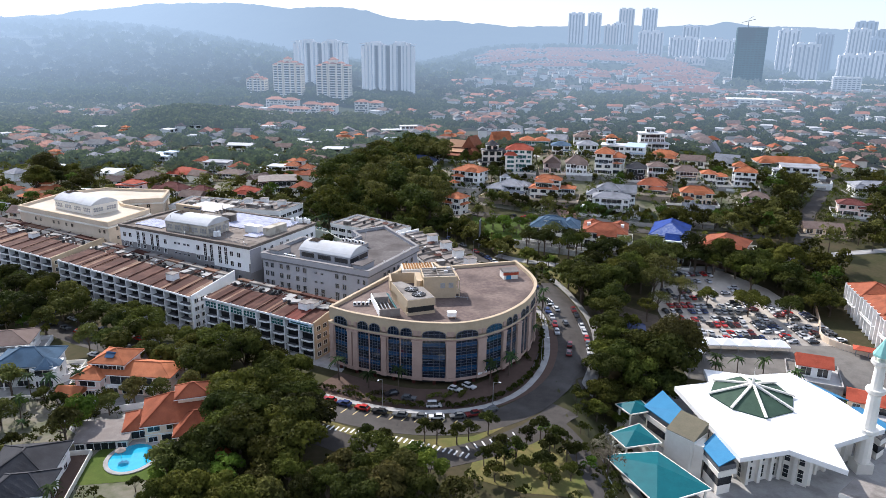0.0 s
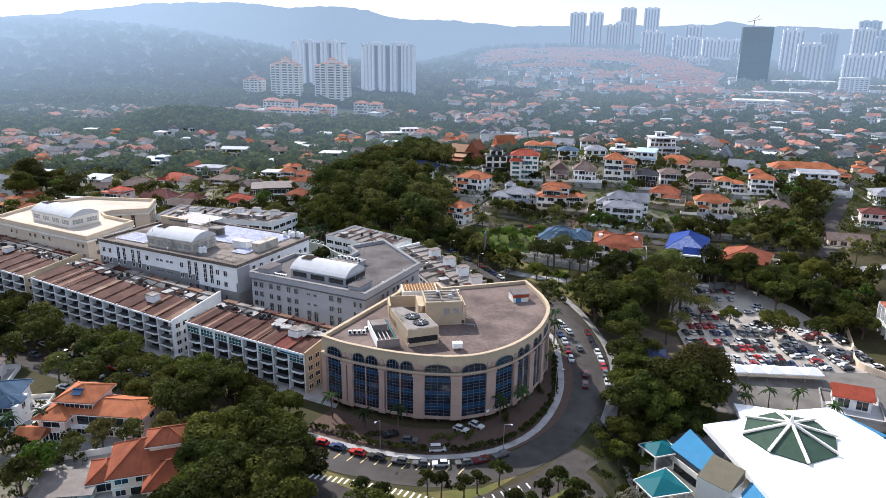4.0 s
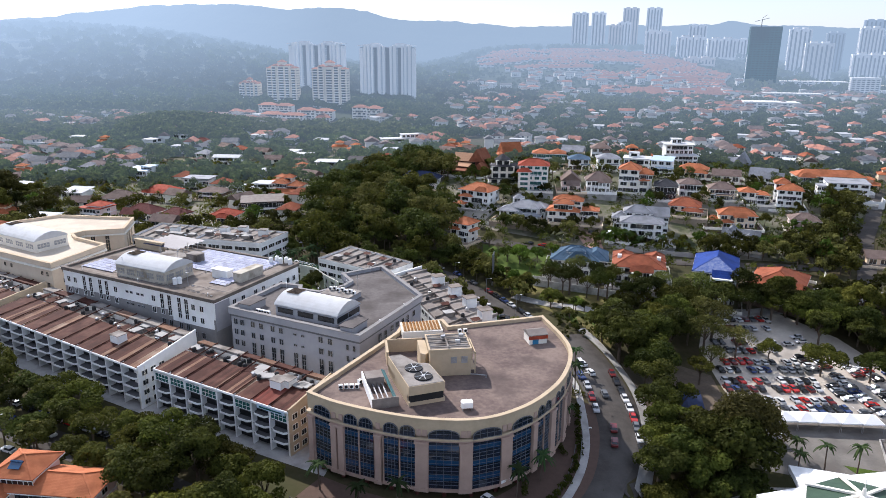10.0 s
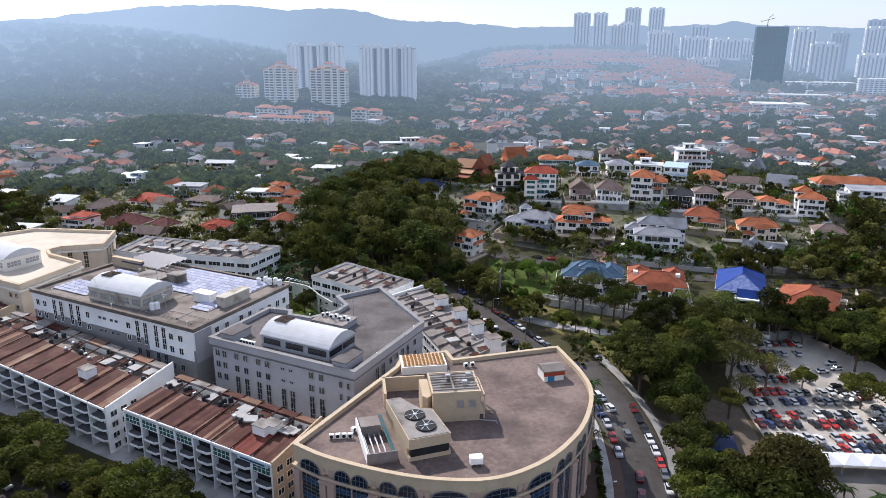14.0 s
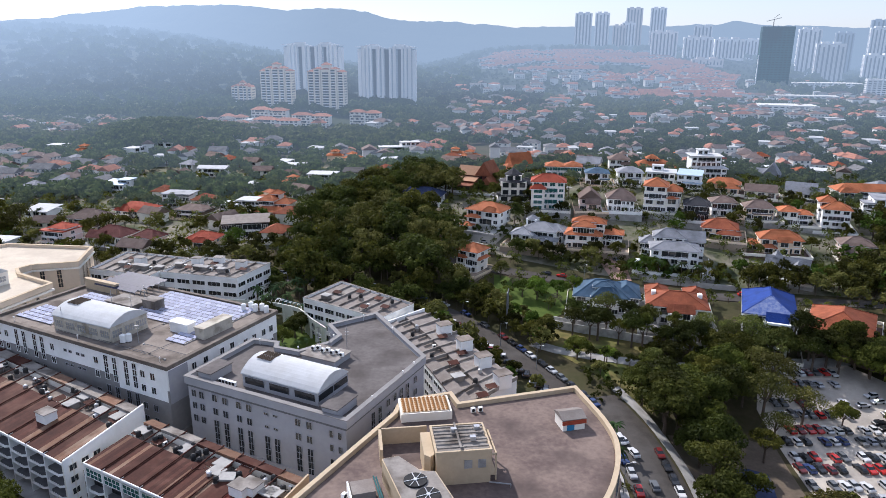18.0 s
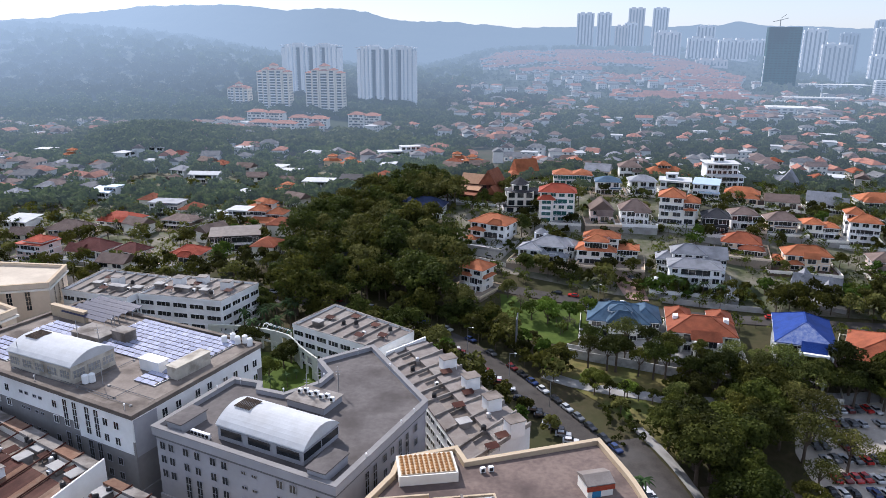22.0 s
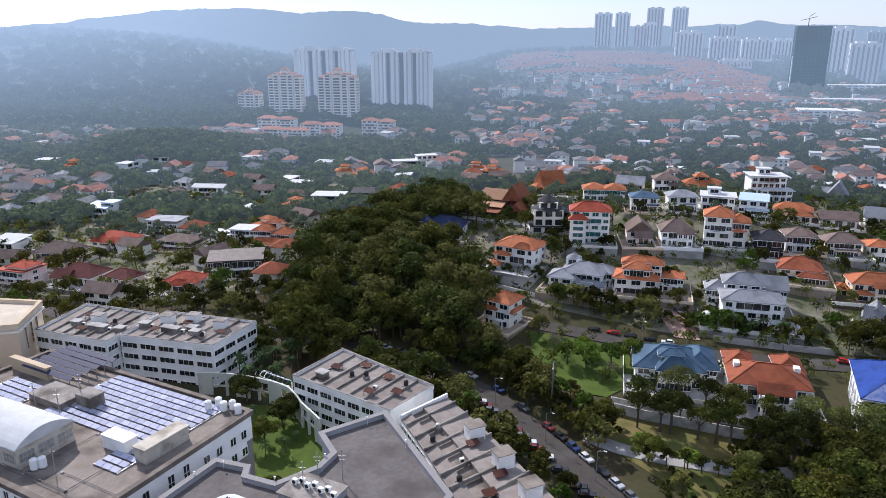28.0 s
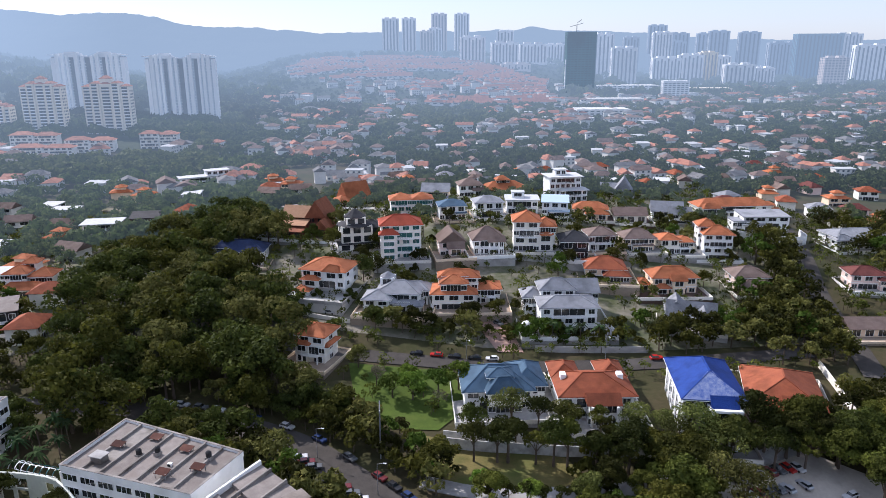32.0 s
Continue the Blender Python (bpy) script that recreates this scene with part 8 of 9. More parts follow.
def far_town(name, label, count, xr, yr, seed, size, roofs, keep):
    """Joined small houses: walls and pitched roofs, strewn over the plain."""
    rnd = random.Random(seed)
    g, made = Geo(), 0
    for _ in range(count * 6):
        if made >= count:
            break
        y = yr[0] * (yr[1] / yr[0]) ** rnd.random()
        x = rnd.uniform(xr[0] * y, xr[1] * y)
        if noise.noise(Vector((x * 0.006, y * 0.006, seed))) < keep or near_spot(x, y, 15):
            continue
        made += 1
        z = land(x, y)
        w, d, h = rnd.uniform(*size), rnd.uniform(*size) * 0.8, rnd.choice((4, 6, 6.5, 7.5, 9)) + max(0, y - 800) * 0.004
        k, ang = len(g.v), rnd.choice((0, 90)) + rnd.uniform(-25, 10)
        roof = rnd.choice(roofs)
        g.box(-w / 2, -d / 2, -3, w / 2, d / 2, h, m=0)
        if roof == 4:
            g.box(-w / 2 - 0.5, -d / 2 - 0.5, h, w / 2 + 0.5, d / 2 + 0.5, h + 0.4, m=4)
        else:
            g.hip(-w / 2, -d / 2, w / 2, d / 2, h, rnd.uniform(2, 3.4), 0.7, m=roof, gable=rnd.random() < 0.4)
        for s in range(max(2, int(w / 3.5))):
            for f in range(int(h / 3)):
                xx = -w / 2 + w * (s + 0.5) / max(2, int(w / 3.5))
                g.quad((xx - 0.8, -d / 2 - 0.05, f * 3 + 1), (xx + 0.8, -d / 2 - 0.05, f * 3 + 1), (xx + 0.8, -d / 2 - 0.05, f * 3 + 2.4), (xx - 0.8, -d / 2 - 0.05, f * 3 + 2.4), m=5)
        M = pose(x, y, z, 0, 0, ang)
        for i in range(k, len(g.v)):
            g.v[i] = tuple(M @ Vector(g.v[i]))
    return solo(name, g, [FARWALL, T_FARORANGE, T_FARBROWN, FARGREY, FARROOF, TOWERWIN], label, "houses", kind="stuff")


MIX = (1, 1, 1, 2, 2, 2, 3, 3, 4)
far_town("distant_houses", "small pale houses with orange, brown and grey roofs among trees", 400, (0.05, 1.05), (600, 980), 1, (9, 15), (1, 1, 2, 2, 3, 3, 4), -0.6)
far_town("distant_houses", "small pale houses with mixed roofs on the hazy plain", 560, (0.0, 1.08), (930, 1500), 2, (11, 20), MIX, -0.25)
far_town("distant_houses", "small pale houses with mixed roofs scattered in woods", 190, (-0.66, 0.05), (560, 900), 3, (10, 16), (1, 1, 2, 2, 2, 3, 3, 4), 0.0)
far_town("distant_houses", "small pale houses half hidden in the far woods", 110, (-0.5, 0.1), (780, 960), 4, (9, 15), (1, 2, 2, 3), 0.1)

# orange-roofed terraces climbing a far slope
g = Geo()
rnd = random.Random(9)
for r in range(31):
    y = 1240 + r * 26
    lo, hi = (0.19, 0.375) if y < 1560 else (0.055, 0.36 - 0.00022 * (y - 1560))
    x = (lo + 0.012 * math.sin(r * 1.7)) * y
    while x < hi * y:
        if noise.noise(Vector((x * 0.007, y * 0.007, 7))) > -0.22 and rnd.random() < 0.93:
            w = 10.0
            k = len(g.v)
            g.box(-w / 2, -5, -3, w / 2, 5, 5.4, m=0)
            g.hip(-w / 2, -5, w / 2, 5, 5.4, 3.4, 0.7, m=1, gable=(r // 3) % 2 == 0)
            g.quad((-3, -5.05, 2.6), (3, -5.05, 2.6), (3, -5.05, 4.4), (-3, -5.05, 4.4), m=2)
            y2 = y + 16 * math.sin(x * 0.012 + r // 4 * 1.1) + rnd.uniform(-2, 2)
            M = pose(x, y2, land(x, y2), 0, 0, -10 + 14 * math.cos(x * 0.012 + r // 4 * 1.1))
            for i in range(k, len(g.v)):
                g.v[i] = tuple(M @ Vector(g.v[i]))
        x += rnd.uniform(9.8, 11.2) + (14 if rnd.random() < 0.07 else 0)
solo("distant_terraces", g, [FARWALL, T_FARORANGE, TOWERWIN], "long terraces of orange-roofed houses on a far slope", "houses", kind="stuff")
# houses of the near plain: a few kinds, repeated
PLAIN = "houses on the plain"
kinds = [
    villa("villa", "white two-storey house with an orange hip roof", 60, 640, -12, [(0, 0, 12, 10, 0, 6.2, "hip", 3)], OFFWHITE, T_RUST, PLAIN, gap=6, sides=False, yard=False),
    villa("villa", "pale house with a brown gable roof", 90, 655, 10, [(0, 0, 13, 9, 0, 5.8, "gable", 3)], OFFWHITE, T_BROWN, PLAIN, gap=6, sides=False, yard=False),
    villa("villa", "white house with a grey hip roof", 120, 640, -20, [(0, 0, 12, 11, 0, 6.2, "hip", 3)], WHITE, T_GREY, PLAIN, gap=6, sides=False, yard=False),
    villa("villa", "white flat-roofed modern house", 150, 660, -8, [(0, 0, 14, 10, 0, 6.6, "flat", 0.7)], WHITE, SHEETWHITE, PLAIN, gap=6, sides=False, yard=False),
    villa("villa", "peach house with stacked orange roofs", 180, 650, 14, [(0, 0, 13, 10, 0, 5.4, "hip", 2.4), (0, 0, 6, 5, 6.5, 2.0, "hip", 1.6)], PEACH, T_ORANGE, PLAIN, gap=6, sides=False, yard=False),
    villa("villa", "pink house with a maroon roof", 210, 640, -30, [(0, 0, 13, 9, 0, 5.6, "hip", 3)], PINKPAINT, T_MAROON, PLAIN, gap=6, sides=False, yard=False),
]
SPOTS += [(-262 + 22 * i, 722 + 22 * j) for i in (-2, -1, 0, 1, 2) for j in (0, 1, 2)]      # the wooded knoll
SPOTS += [(k.location.x, k.location.y) for k in kinds]
rnd = random.Random(22)
for x, y in ((-216, 336), (-238, 348), (-222, 362), (-252, 330), (-246, 372), (-222, 388), (-268, 356), (-240, 402), (-272, 388), (-214, 410), (-262, 416)):
    SPOTS.append((x, y))
    copy_thing(rnd.choice(kinds), pose(x, y, land(x, y) - 0.4, 0, 0, rnd.uniform(-30, 0)))
rnd = random.Random(21)
made = 0
for _ in range(2500):
    if made >= 120:
        break
    y = rnd.uniform(400, 700)
    x = rnd.uniform(-0.62, 1.0) * y
    if 0 < x < 260 and y < 570 or (-75 < x < 10 and y < 560) or (x > 190 and y < 380) or near_spot(x, y, 19):
        continue
    k = rnd.choice(kinds)
    SPOTS.append((x, y))
    copy_thing(k, pose(x, y, land(x, y) - 0.4, 0, 0, rnd.choice((-15, -15, 75, 165)) + rnd.uniform(-20, 20)))
    made += 1


# ---- trees ----
def leaf_cloud(name, blobs, count, size, material, seed, flat=0.0):
    """A crown of many small pointed leaf clusters on the skin of overlapping lobes (x, y, z, rx, rz)."""
    r = np.random.RandomState(seed)
    B = np.array(blobs, float)
    wgt = B[:, 3] ** 2
    idx = r.choice(len(B), count, p=wgt / wgt.sum())
    d = r.normal(size=(count, 3))
    d /= np.linalg.norm(d, axis=1, keepdims=True)
    d[:, 2] = np.where((d[:, 2] < -0.2) & (r.rand(count) < 0.65), -d[:, 2], d[:, 2])
    rad = r.uniform(0.72, 1.08, (count, 1))
    P = B[idx, :3] + d * rad * np.stack([B[idx, 3], B[idx, 3], B[idx, 4]], 1)
    nrm = d + r.normal(size=(count, 3)) * 0.55
    nrm[:, 2] += flat
    nrm /= np.linalg.norm(nrm, axis=1, keepdims=True)
    t = np.cross(nrm, r.normal(size=(count, 3)))
    t /= np.linalg.norm(t, axis=1, keepdims=True) + 1e-9
    u = np.cross(nrm, t)
    s = size * r.uniform(0.6, 1.35, (count, 1))
    V = np.stack([P - t * s * 0.55 - u * s * 0.5, P + t * s * 0.8, P - t * s * 0.35 + u * s * 0.6], 1).reshape(-1, 3)
    return cards(name, V, material)


def cards(name, V, material):
    n = len(V) // 3
    me = bpy.data.meshes.new(name)
    me.vertices.add(len(V))
    me.vertices.foreach_set("co", V.astype(np.float32).ravel())
    me.loops.add(len(V))
    me.loops.foreach_set("vertex_index", np.arange(len(V), dtype=np.int32))
    me.polygons.add(n)
    me.polygons.foreach_set("loop_start", np.arange(0, len(V), 3, dtype=np.int32))
    me.polygons.foreach_set("loop_total", np.full(n, 3, np.int32))
    me.materials.append(material)
    me.update(calc_edges=True)
    return me


def limb(g, a, b, r0, r1, n=6):
    a, b = Vector(a), Vector(b)
    d = (b - a).normalized()
    s = d.cross(Vector((0.3, 0.9, 0.2))).normalized()
    u = d.cross(s)
    k = len(g.v)
    for p, r in ((a, r0), (b, r1)):
        g.v += [tuple(p + s * r * math.cos(2 * math.pi * i / n) + u * r * math.sin(2 * math.pi * i / n)) for i in range(n)]
    for i in range(n):
        j = (i + 1) % n
        g.f.append((k + i, k + j, k + n + j, k + n + i))
        g.m.append(0)


def make_tree(label, h, r, leaf, seed, count=1500, size=0.62, spread_=0.9, low=0.35, lobes=13, name="tree"):
    """A tapered trunk with limbs, and a lobed crown."""
    rnd = random.Random(seed)
    ob = thing(name, label, "tree", 0, -400, 0, group="trees")
    g, blobs = Geo(), []
    fork = h * low
    limb(g, (0, 0, -1), (0.1, 0, fork), h * 0.035, h * 0.024)
    for i in range(lobes):
        a = i * 2.4 + rnd.uniform(-0.4, 0.4)
        q = rnd.random() ** 0.6
        rr = r * spread_ * q
        z = h * (low + 0.12) + (h * (1 - low) * 0.72) * (1 - 0.75 * q ** 2) * rnd.uniform(0.55, 1.0)
        c = (rr * math.cos(a), rr * math.sin(a), z)
        br = r * rnd.uniform(0.26, 0.48)
        blobs.append((*c, br, br * rnd.uniform(0.6, 0.85)))
        if i % 2 == 0:
            limb(g, (0.1, 0, fork * rnd.uniform(0.8, 1.0)), (c[0] * 0.85, c[1] * 0.85, c[2]), h * 0.014, h * 0.005, 5)
    part("trunk", g, BARK, ob)
    part("crown", leaf_cloud("crown", blobs, count, size, leaf, seed), None, ob)
    return ob


def make_palm(label, h, seed, fronds=16, length=3.4):
    rnd = random.Random(seed)
    ob = thing("palm_tree", label, "palm tree", 0, -400, 0, group="palm trees")
    g = Geo()
    limb(g, (0, 0, -0.5), (0.2, 0.1, h * 0.5), 0.22, 0.17)
    limb(g, (0.2, 0.1, h * 0.5), (0.3, 0.0, h), 0.17, 0.14)
    part("trunk", g, BARK, ob)
    f = Geo()
    for i in range(fronds):
        a, up = i * 2.399, rnd.uniform(-0.1, 0.95)
        d = Vector((math.cos(a), math.sin(a), 0))
        s = Vector((-math.sin(a), math.cos(a), 0))
        p, prev, L = Vector((0.3, 0, h)), None, length * rnd.uniform(0.8, 1.15)
        for k in range(5):
            t = k / 4
            q = p + d * L * t * (1 - 0.15 * t) + Vector((0, 0, L * (up * t - 0.75 * t * t)))
            w = 0.5 * (1 - t * 0.75)
            row = (q - s * w - Vector((0, 0, w * 0.6)), q, q + s * w - Vector((0, 0, w * 0.6)))
            if prev:
                f.quad(prev[0], prev[1], row[1], row[0])
                f.quad(prev[1], prev[2], row[2], row[1])
            prev = row
    part("fronds", f, LEAFPALM, ob)
    return ob


BROAD = [make_tree("broad dark green tree with a lobed crown", 14, 6.2, LEAFDARK, 1, 4300, 0.54), make_tree("broad green shade tree with gaps in its crown", 13, 6.0, LEAF, 2, 4000, 0.54), make_tree("spreading green tree with a flat-topped crown", 12, 6.8, LEAF, 3, 4000, 0.54, low=0.45), make_tree("tall dark tree with a dense crown", 17, 6.0, LEAFDARK, 4, 4400, 0.54, low=0.25, lobes=18)]
OLIVE = [make_tree("olive-green tree with a loose crown", 11, 5.0, LEAFOLIVE, 5, 1500, 0.6), make_tree("yellow-green tree with a light crown", 12, 5.2, LEAFBRIGHT, 6, 1600, 0.62), make_tree("reddish-green tree with a dense crown", 14, 5.6, LEAFRED, 7, 1800, 0.65)]
SMALL = [make_tree("small round garden tree", 6, 2.4, LEAF, 8, 650, 0.42, lobes=8), make_tree("small dark garden tree", 7, 2.8, LEAFDARK, 9, 750, 0.45, lobes=8), make_tree("small bright green garden tree", 6, 2.6, LEAFBRIGHT, 10, 650, 0.42, lobes=8)]
BARE = make_tree("sparse grey tree with few leaves", 9, 4.2, LEAFBARE, 11, 420, 0.4, lobes=12)
STREETTREE = make_tree("young street tree with a round umbrella crown", 6.5, 2.6, LEAFDARK, 12, 800, 0.4, low=0.5, lobes=9)
PALMS = [make_palm("tall palm with arching fronds", 8, 1), make_palm("short palm with dense fronds", 5, 2, 20, 3.0)]
GIANT = [make_tree("huge spreading shade tree with a reddish-green crown", 23, 10.4, LEAFRED, 16, 9000, 0.58, low=0.2, lobes=24), make_tree("huge green shade tree with a domed crown", 19, 9.0, LEAF, 17, 8000, 0.56, low=0.25, lobes=22)]
STEM = [make_tree("high-stemmed tree with an open dark crown", 14, 5.6, LEAFDARK, 13, 2000, 0.5, low=0.52, lobes=12), make_tree("slender high-stemmed green tree", 13, 4.6, LEAF, 14, 1700, 0.48, low=0.5, lobes=10), make_tree("lacy olive tree on a forked trunk", 13, 6.0, LEAFOLIVE, 15, 1700, 0.42, low=0.42, lobes=15)]


def plant(ob, x, y, s, r):
    t = copy_thing(ob, pose(x, y, land(x, y) - 0.2, 0, 0, r))
    t.scale = (s, s, s * (0.9 + 0.2 * ((x * 7.3) % 1)))
    return t


def inside(x, y, poly):
    c = False
    for (x0, y0), (x1, y1) in zip(poly, poly[1:] + poly[:1]):
        if (y0 > y) != (y1 > y) and x < (x1 - x0) * (y - y0) / (y1 - y0) + x0:
            c = not c
    return c


ROADS = smooth([Vector(p) for p in STREET], 3) + smooth([Vector(p) for p in ((-30, 402), (0, 388), (18, 378), (40, 368), (62, 359), (90, 353), (125, 348), (165, 345))], 3) + smooth([Vector(p) for p in ((172, 325), (186, 350), (205, 385), (232, 425), (262, 475))], 3)


def on_road(x, y, r=5.2):
    return any((x - p.x) ** 2 + (y - p.y) ** 2 < r * r for p in ROADS)


BOXES = [(70.4, 240.3), (-73, 145.5), (-78, 140), (-70, 150)]
for o in scene.objects:
    if o.parent is None and o.get("category") == "house" and o.location.y < 640:
        BOXES.append((o.location.x, o.location.y))


REST = []


def grove(poly, n, kinds_, lo, hi, gap, seed, house=9.0, road=5.2, rest=False):
    rnd = random.Random(seed)
    xs, ys = [p[0] for p in poly], [p[1] for p in poly]
    done, spots = 0, []
    for _ in range(n * 30):
        if done >= n:
            break
        x, y = rnd.uniform(min(xs), max(xs)), rnd.uniform(min(ys), max(ys))
        if not inside(x, y, poly) or on_road(x, y, road) or any((x - a) ** 2 + (y - b) ** 2 < gap * gap for a, b in spots):
            continue
        if any((x - a) ** 2 + (y - b) ** 2 < house * house for a, b in BOXES):
            continue
        spots.append((x, y))
        ob, sc = rnd.choice(kinds_), rnd.uniform(lo, hi)
        if rest:
            REST.append((x, y, sc * (6 if ob in BROAD else 2.8 if ob in SMALL else 5)))
        else:
            plant(ob, x, y, sc, rnd.uniform(0, 360))
        done += 1


grove([(-175, 258), (-150, 250), (-90, 211), (-45, 190), (-40, 180), (-60, 176), (-95, 196), (-175, 238)], 44, BROAD + OLIVE[:1], 0.65, 0.95, 5.0, 31, road=4)
grove([(-165, 232), (-100, 200), (-60, 178), (-58, 168), (-80, 188), (-110, 205), (-170, 222)], 26, BROAD + OLIVE, 0.6, 0.85, 5.0, 32, road=4, rest=True)
grove([(-58, 176), (-40, 168), (-33, 158), (-32, 136), (-55, 134), (-58, 152)], 15, BROAD, 0.85, 1.15, 6.0, 33)
grove([(-60, 136), (-4, 140), (4, 126), (-60, 118)], 26, BROAD + OLIVE, 0.6, 0.9, 5.0, 34)
grove([(-110, 175), (-100, 150), (-60, 150), (-66, 176)], 9, SMALL + OLIVE, 0.6, 0.9, 5, 35, house=8)
grove([(-125, 150), (-102, 150), (-104, 130), (-80, 124), (-125, 120)], 8, SMALL + OLIVE, 0.7, 1.0, 5, 36, house=8, rest=True)
grove([(36, 186), (46, 176), (44, 160), (60, 190), (48, 200)], 4, OLIVE[:2], 0.45, 0.6, 4.5, 38)
grove([(86, 302), (60, 298), (62, 312), (150, 318), (190, 310), (170, 275), (156, 262), (150, 285), (124, 310)], 30, BROAD + OLIVE[:1], 0.5, 0.75, 6, 39, house=10, rest=True)
grove([(-62, 345), (-30, 354), (0, 342), (14, 330), (26, 342), (16, 366), (2, 384), (2, 405), (-12, 430), (-3, 452), (2, 480), (-8, 512), (-40, 512), (-62, 470), (-72, 430), (-68, 390)], 34, BROAD, 0.95, 1.35, 6.5, 40, house=9, rest=True)
grove([(-62, 352), (-30, 362), (-8, 352), (4, 372), (-2, 384), (2, 405), (-12, 430), (-3, 452), (2, 480), (-8, 512), (-40, 512), (-62, 470), (-72, 430), (-68, 390)], 95, BROAD, 1.0, 1.75, 6.4, 51, house=9, rest=True)
grove([(34, 324), (60, 330), (95, 312), (122, 300), (150, 305), (150, 298), (120, 292), (95, 304), (60, 316), (38, 316)], 22, STEM, 0.62, 0.9, 6.5, 41, house=8, road=4)
grove([(-230, 372), (-140, 374), (-70, 362), (-60, 402), (-100, 412), (-230, 408)], 48, BROAD + PALMS, 0.65, 0.95, 6, 42, house=8, rest=True)
grove([(-62, 356), (-30, 345), (-12, 330), (0, 312), (12, 292), (6, 288), (-10, 316), (-36, 338)], 26, BROAD[:2] + OLIVE[:1] + PALMS, 0.6, 0.8, 5, 43, road=4.0, rest=True)
grove([(10, 322), (30, 300), (42, 282), (50, 270), (50, 296), (34, 318), (14, 345)], 9, OLIVE[1:2] + BROAD[1:2] + OLIVE[:1], 0.45, 0.7, 5, 44, road=5)
grove([(-14, 402), (60, 385), (110, 360), (200, 365), (215, 430), (265, 500), (200, 610), (20, 610), (-14, 500)], 330, SMALL + BROAD[:2] + OLIVE[:2], 0.5, 0.85, 3.6, 45, house=8.5, rest=True)
grove([(112, 352), (150, 338), (180, 332), (190, 362), (165, 372), (120, 366)], 46, BROAD, 0.6, 0.85, 4, 46, house=9, rest=True)
grove([(176, 320), (215, 340), (260, 420), (285, 480), (330, 470), (300, 400), (240, 330)], 90, BROAD + OLIVE[:1], 0.75, 1.15, 5.5, 47, house=9, rest=True)
grove([(150, 345), (172, 340), (205, 400), (235, 440), (215, 440), (190, 405)], 30, BROAD + [BARE], 0.8, 1.1, 5, 48, house=9, rest=True)
grove([(-250, 415), (-62, 412), (-58, 640), (-290, 660)], 210, BROAD + OLIVE[:1] + SMALL, 0.6, 0.95, 5.0, 49, house=9, rest=True)
grove([(24, 392), (48, 381), (78, 369), (112, 360), (114, 366), (80, 376), (50, 389), (26, 401)], 34, SMALL + OLIVE[:2], 0.6, 0.95, 3.6, 57, house=7, road=4.2, rest=True)
grove([(56, 290), (92, 290), (96, 304), (152, 306), (156, 300), (126, 305), (98, 306), (60, 298)], 20, BROAD + OLIVE[:2], 0.5, 0.75, 5, 58, house=8, road=4)
grove([(150, 262), (172, 280), (176, 318), (150, 316), (126, 306), (144, 292)], 24, BROAD + OLIVE[:1], 0.6, 0.9, 5.5, 61, house=10, rest=True)
grove([(16, 372), (46, 350), (40, 338), (18, 350)], 8, OLIVE[:1] + [BARE] + OLIVE[1:2], 0.6, 0.8, 6, 50)
grove([(-310, 330), (-208, 318), (-205, 372), (-235, 420), (-330, 450)], 55, BROAD + OLIVE[:1] + PALMS, 0.6, 0.9, 5.5, 52, house=8, rest=True)
grove([(-78, 300), (-60, 296), (-56, 318), (-64, 336), (-76, 330)], 12, BROAD[:2] + PALMS * 2, 0.5, 0.7, 4, 53)
grove([(-60, 296), (-40, 300), (-54, 318), (-62, 312)], 6, BROAD[:2] + PALMS, 0.45, 0.6, 4, 54)
grove([(-135, 176), (-70, 176), (-48, 160), (-50, 122), (-130, 120)], 46, SMALL + OLIVE[:1] + PALMS, 0.6, 1.0, 4.0, 55, house=8.5)
grove([(38, 186), (47, 178), (44, 140), (38, 100), (33, 120), (34, 150)], 8, SMALL + [BARE], 0.7, 1.0, 4.5, 56, road=4.5)
grove([(-84, 352), (-40, 346), (-8, 326), (6, 330), (14, 340), (-8, 360), (-40, 372), (-84, 384)], 30, BROAD + OLIVE[:1], 0.6, 0.9, 5.2, 68, road=4.6, rest=True)
grove([(26, 302), (16, 319), (4, 336), (-16, 352), (-12, 358), (10, 342), (24, 326), (32, 310)], 26, BROAD + OLIVE[:1], 0.5, 0.78, 4.2, 63, road=4.8, rest=True)
grove([(30, 262), (22, 280), (13, 296), (3, 312), (-8, 327), (-14, 322), (-3, 308), (8, 292), (18, 274), (26, 258)], 12, BROAD + OLIVE[:1], 0.4, 0.55, 4.6, 64, house=14, road=4.6, rest=True)
grove([(118, 304), (150, 288), (156, 262), (150, 258), (146, 280), (124, 296)], 12, BROAD + OLIVE[:1], 0.7, 1.0, 5, 65)
grove([(8, 147), (22, 154), (31, 163), (32, 150), (33, 134), (18, 135), (6, 141)], 13, SMALL + [STREETTREE], 0.7, 1.0, 4, 67, road=3)
for i in range(13):
    x = 39 + i * 4.6 + 1.2 * math.sin(i * 2.3)
    plant(STEM[i % 2], x, 319.5 - 0.3 * (x - 34) - 3.4, 0.72 + 0.1 * (i % 3), x * 13)
for o, x, y in ((GIANT[0], 77, 215), (GIANT[1], 63.5, 206), (GIANT[1], 60, 266)):
    plant(o, x, y, 1.0, x * 11)
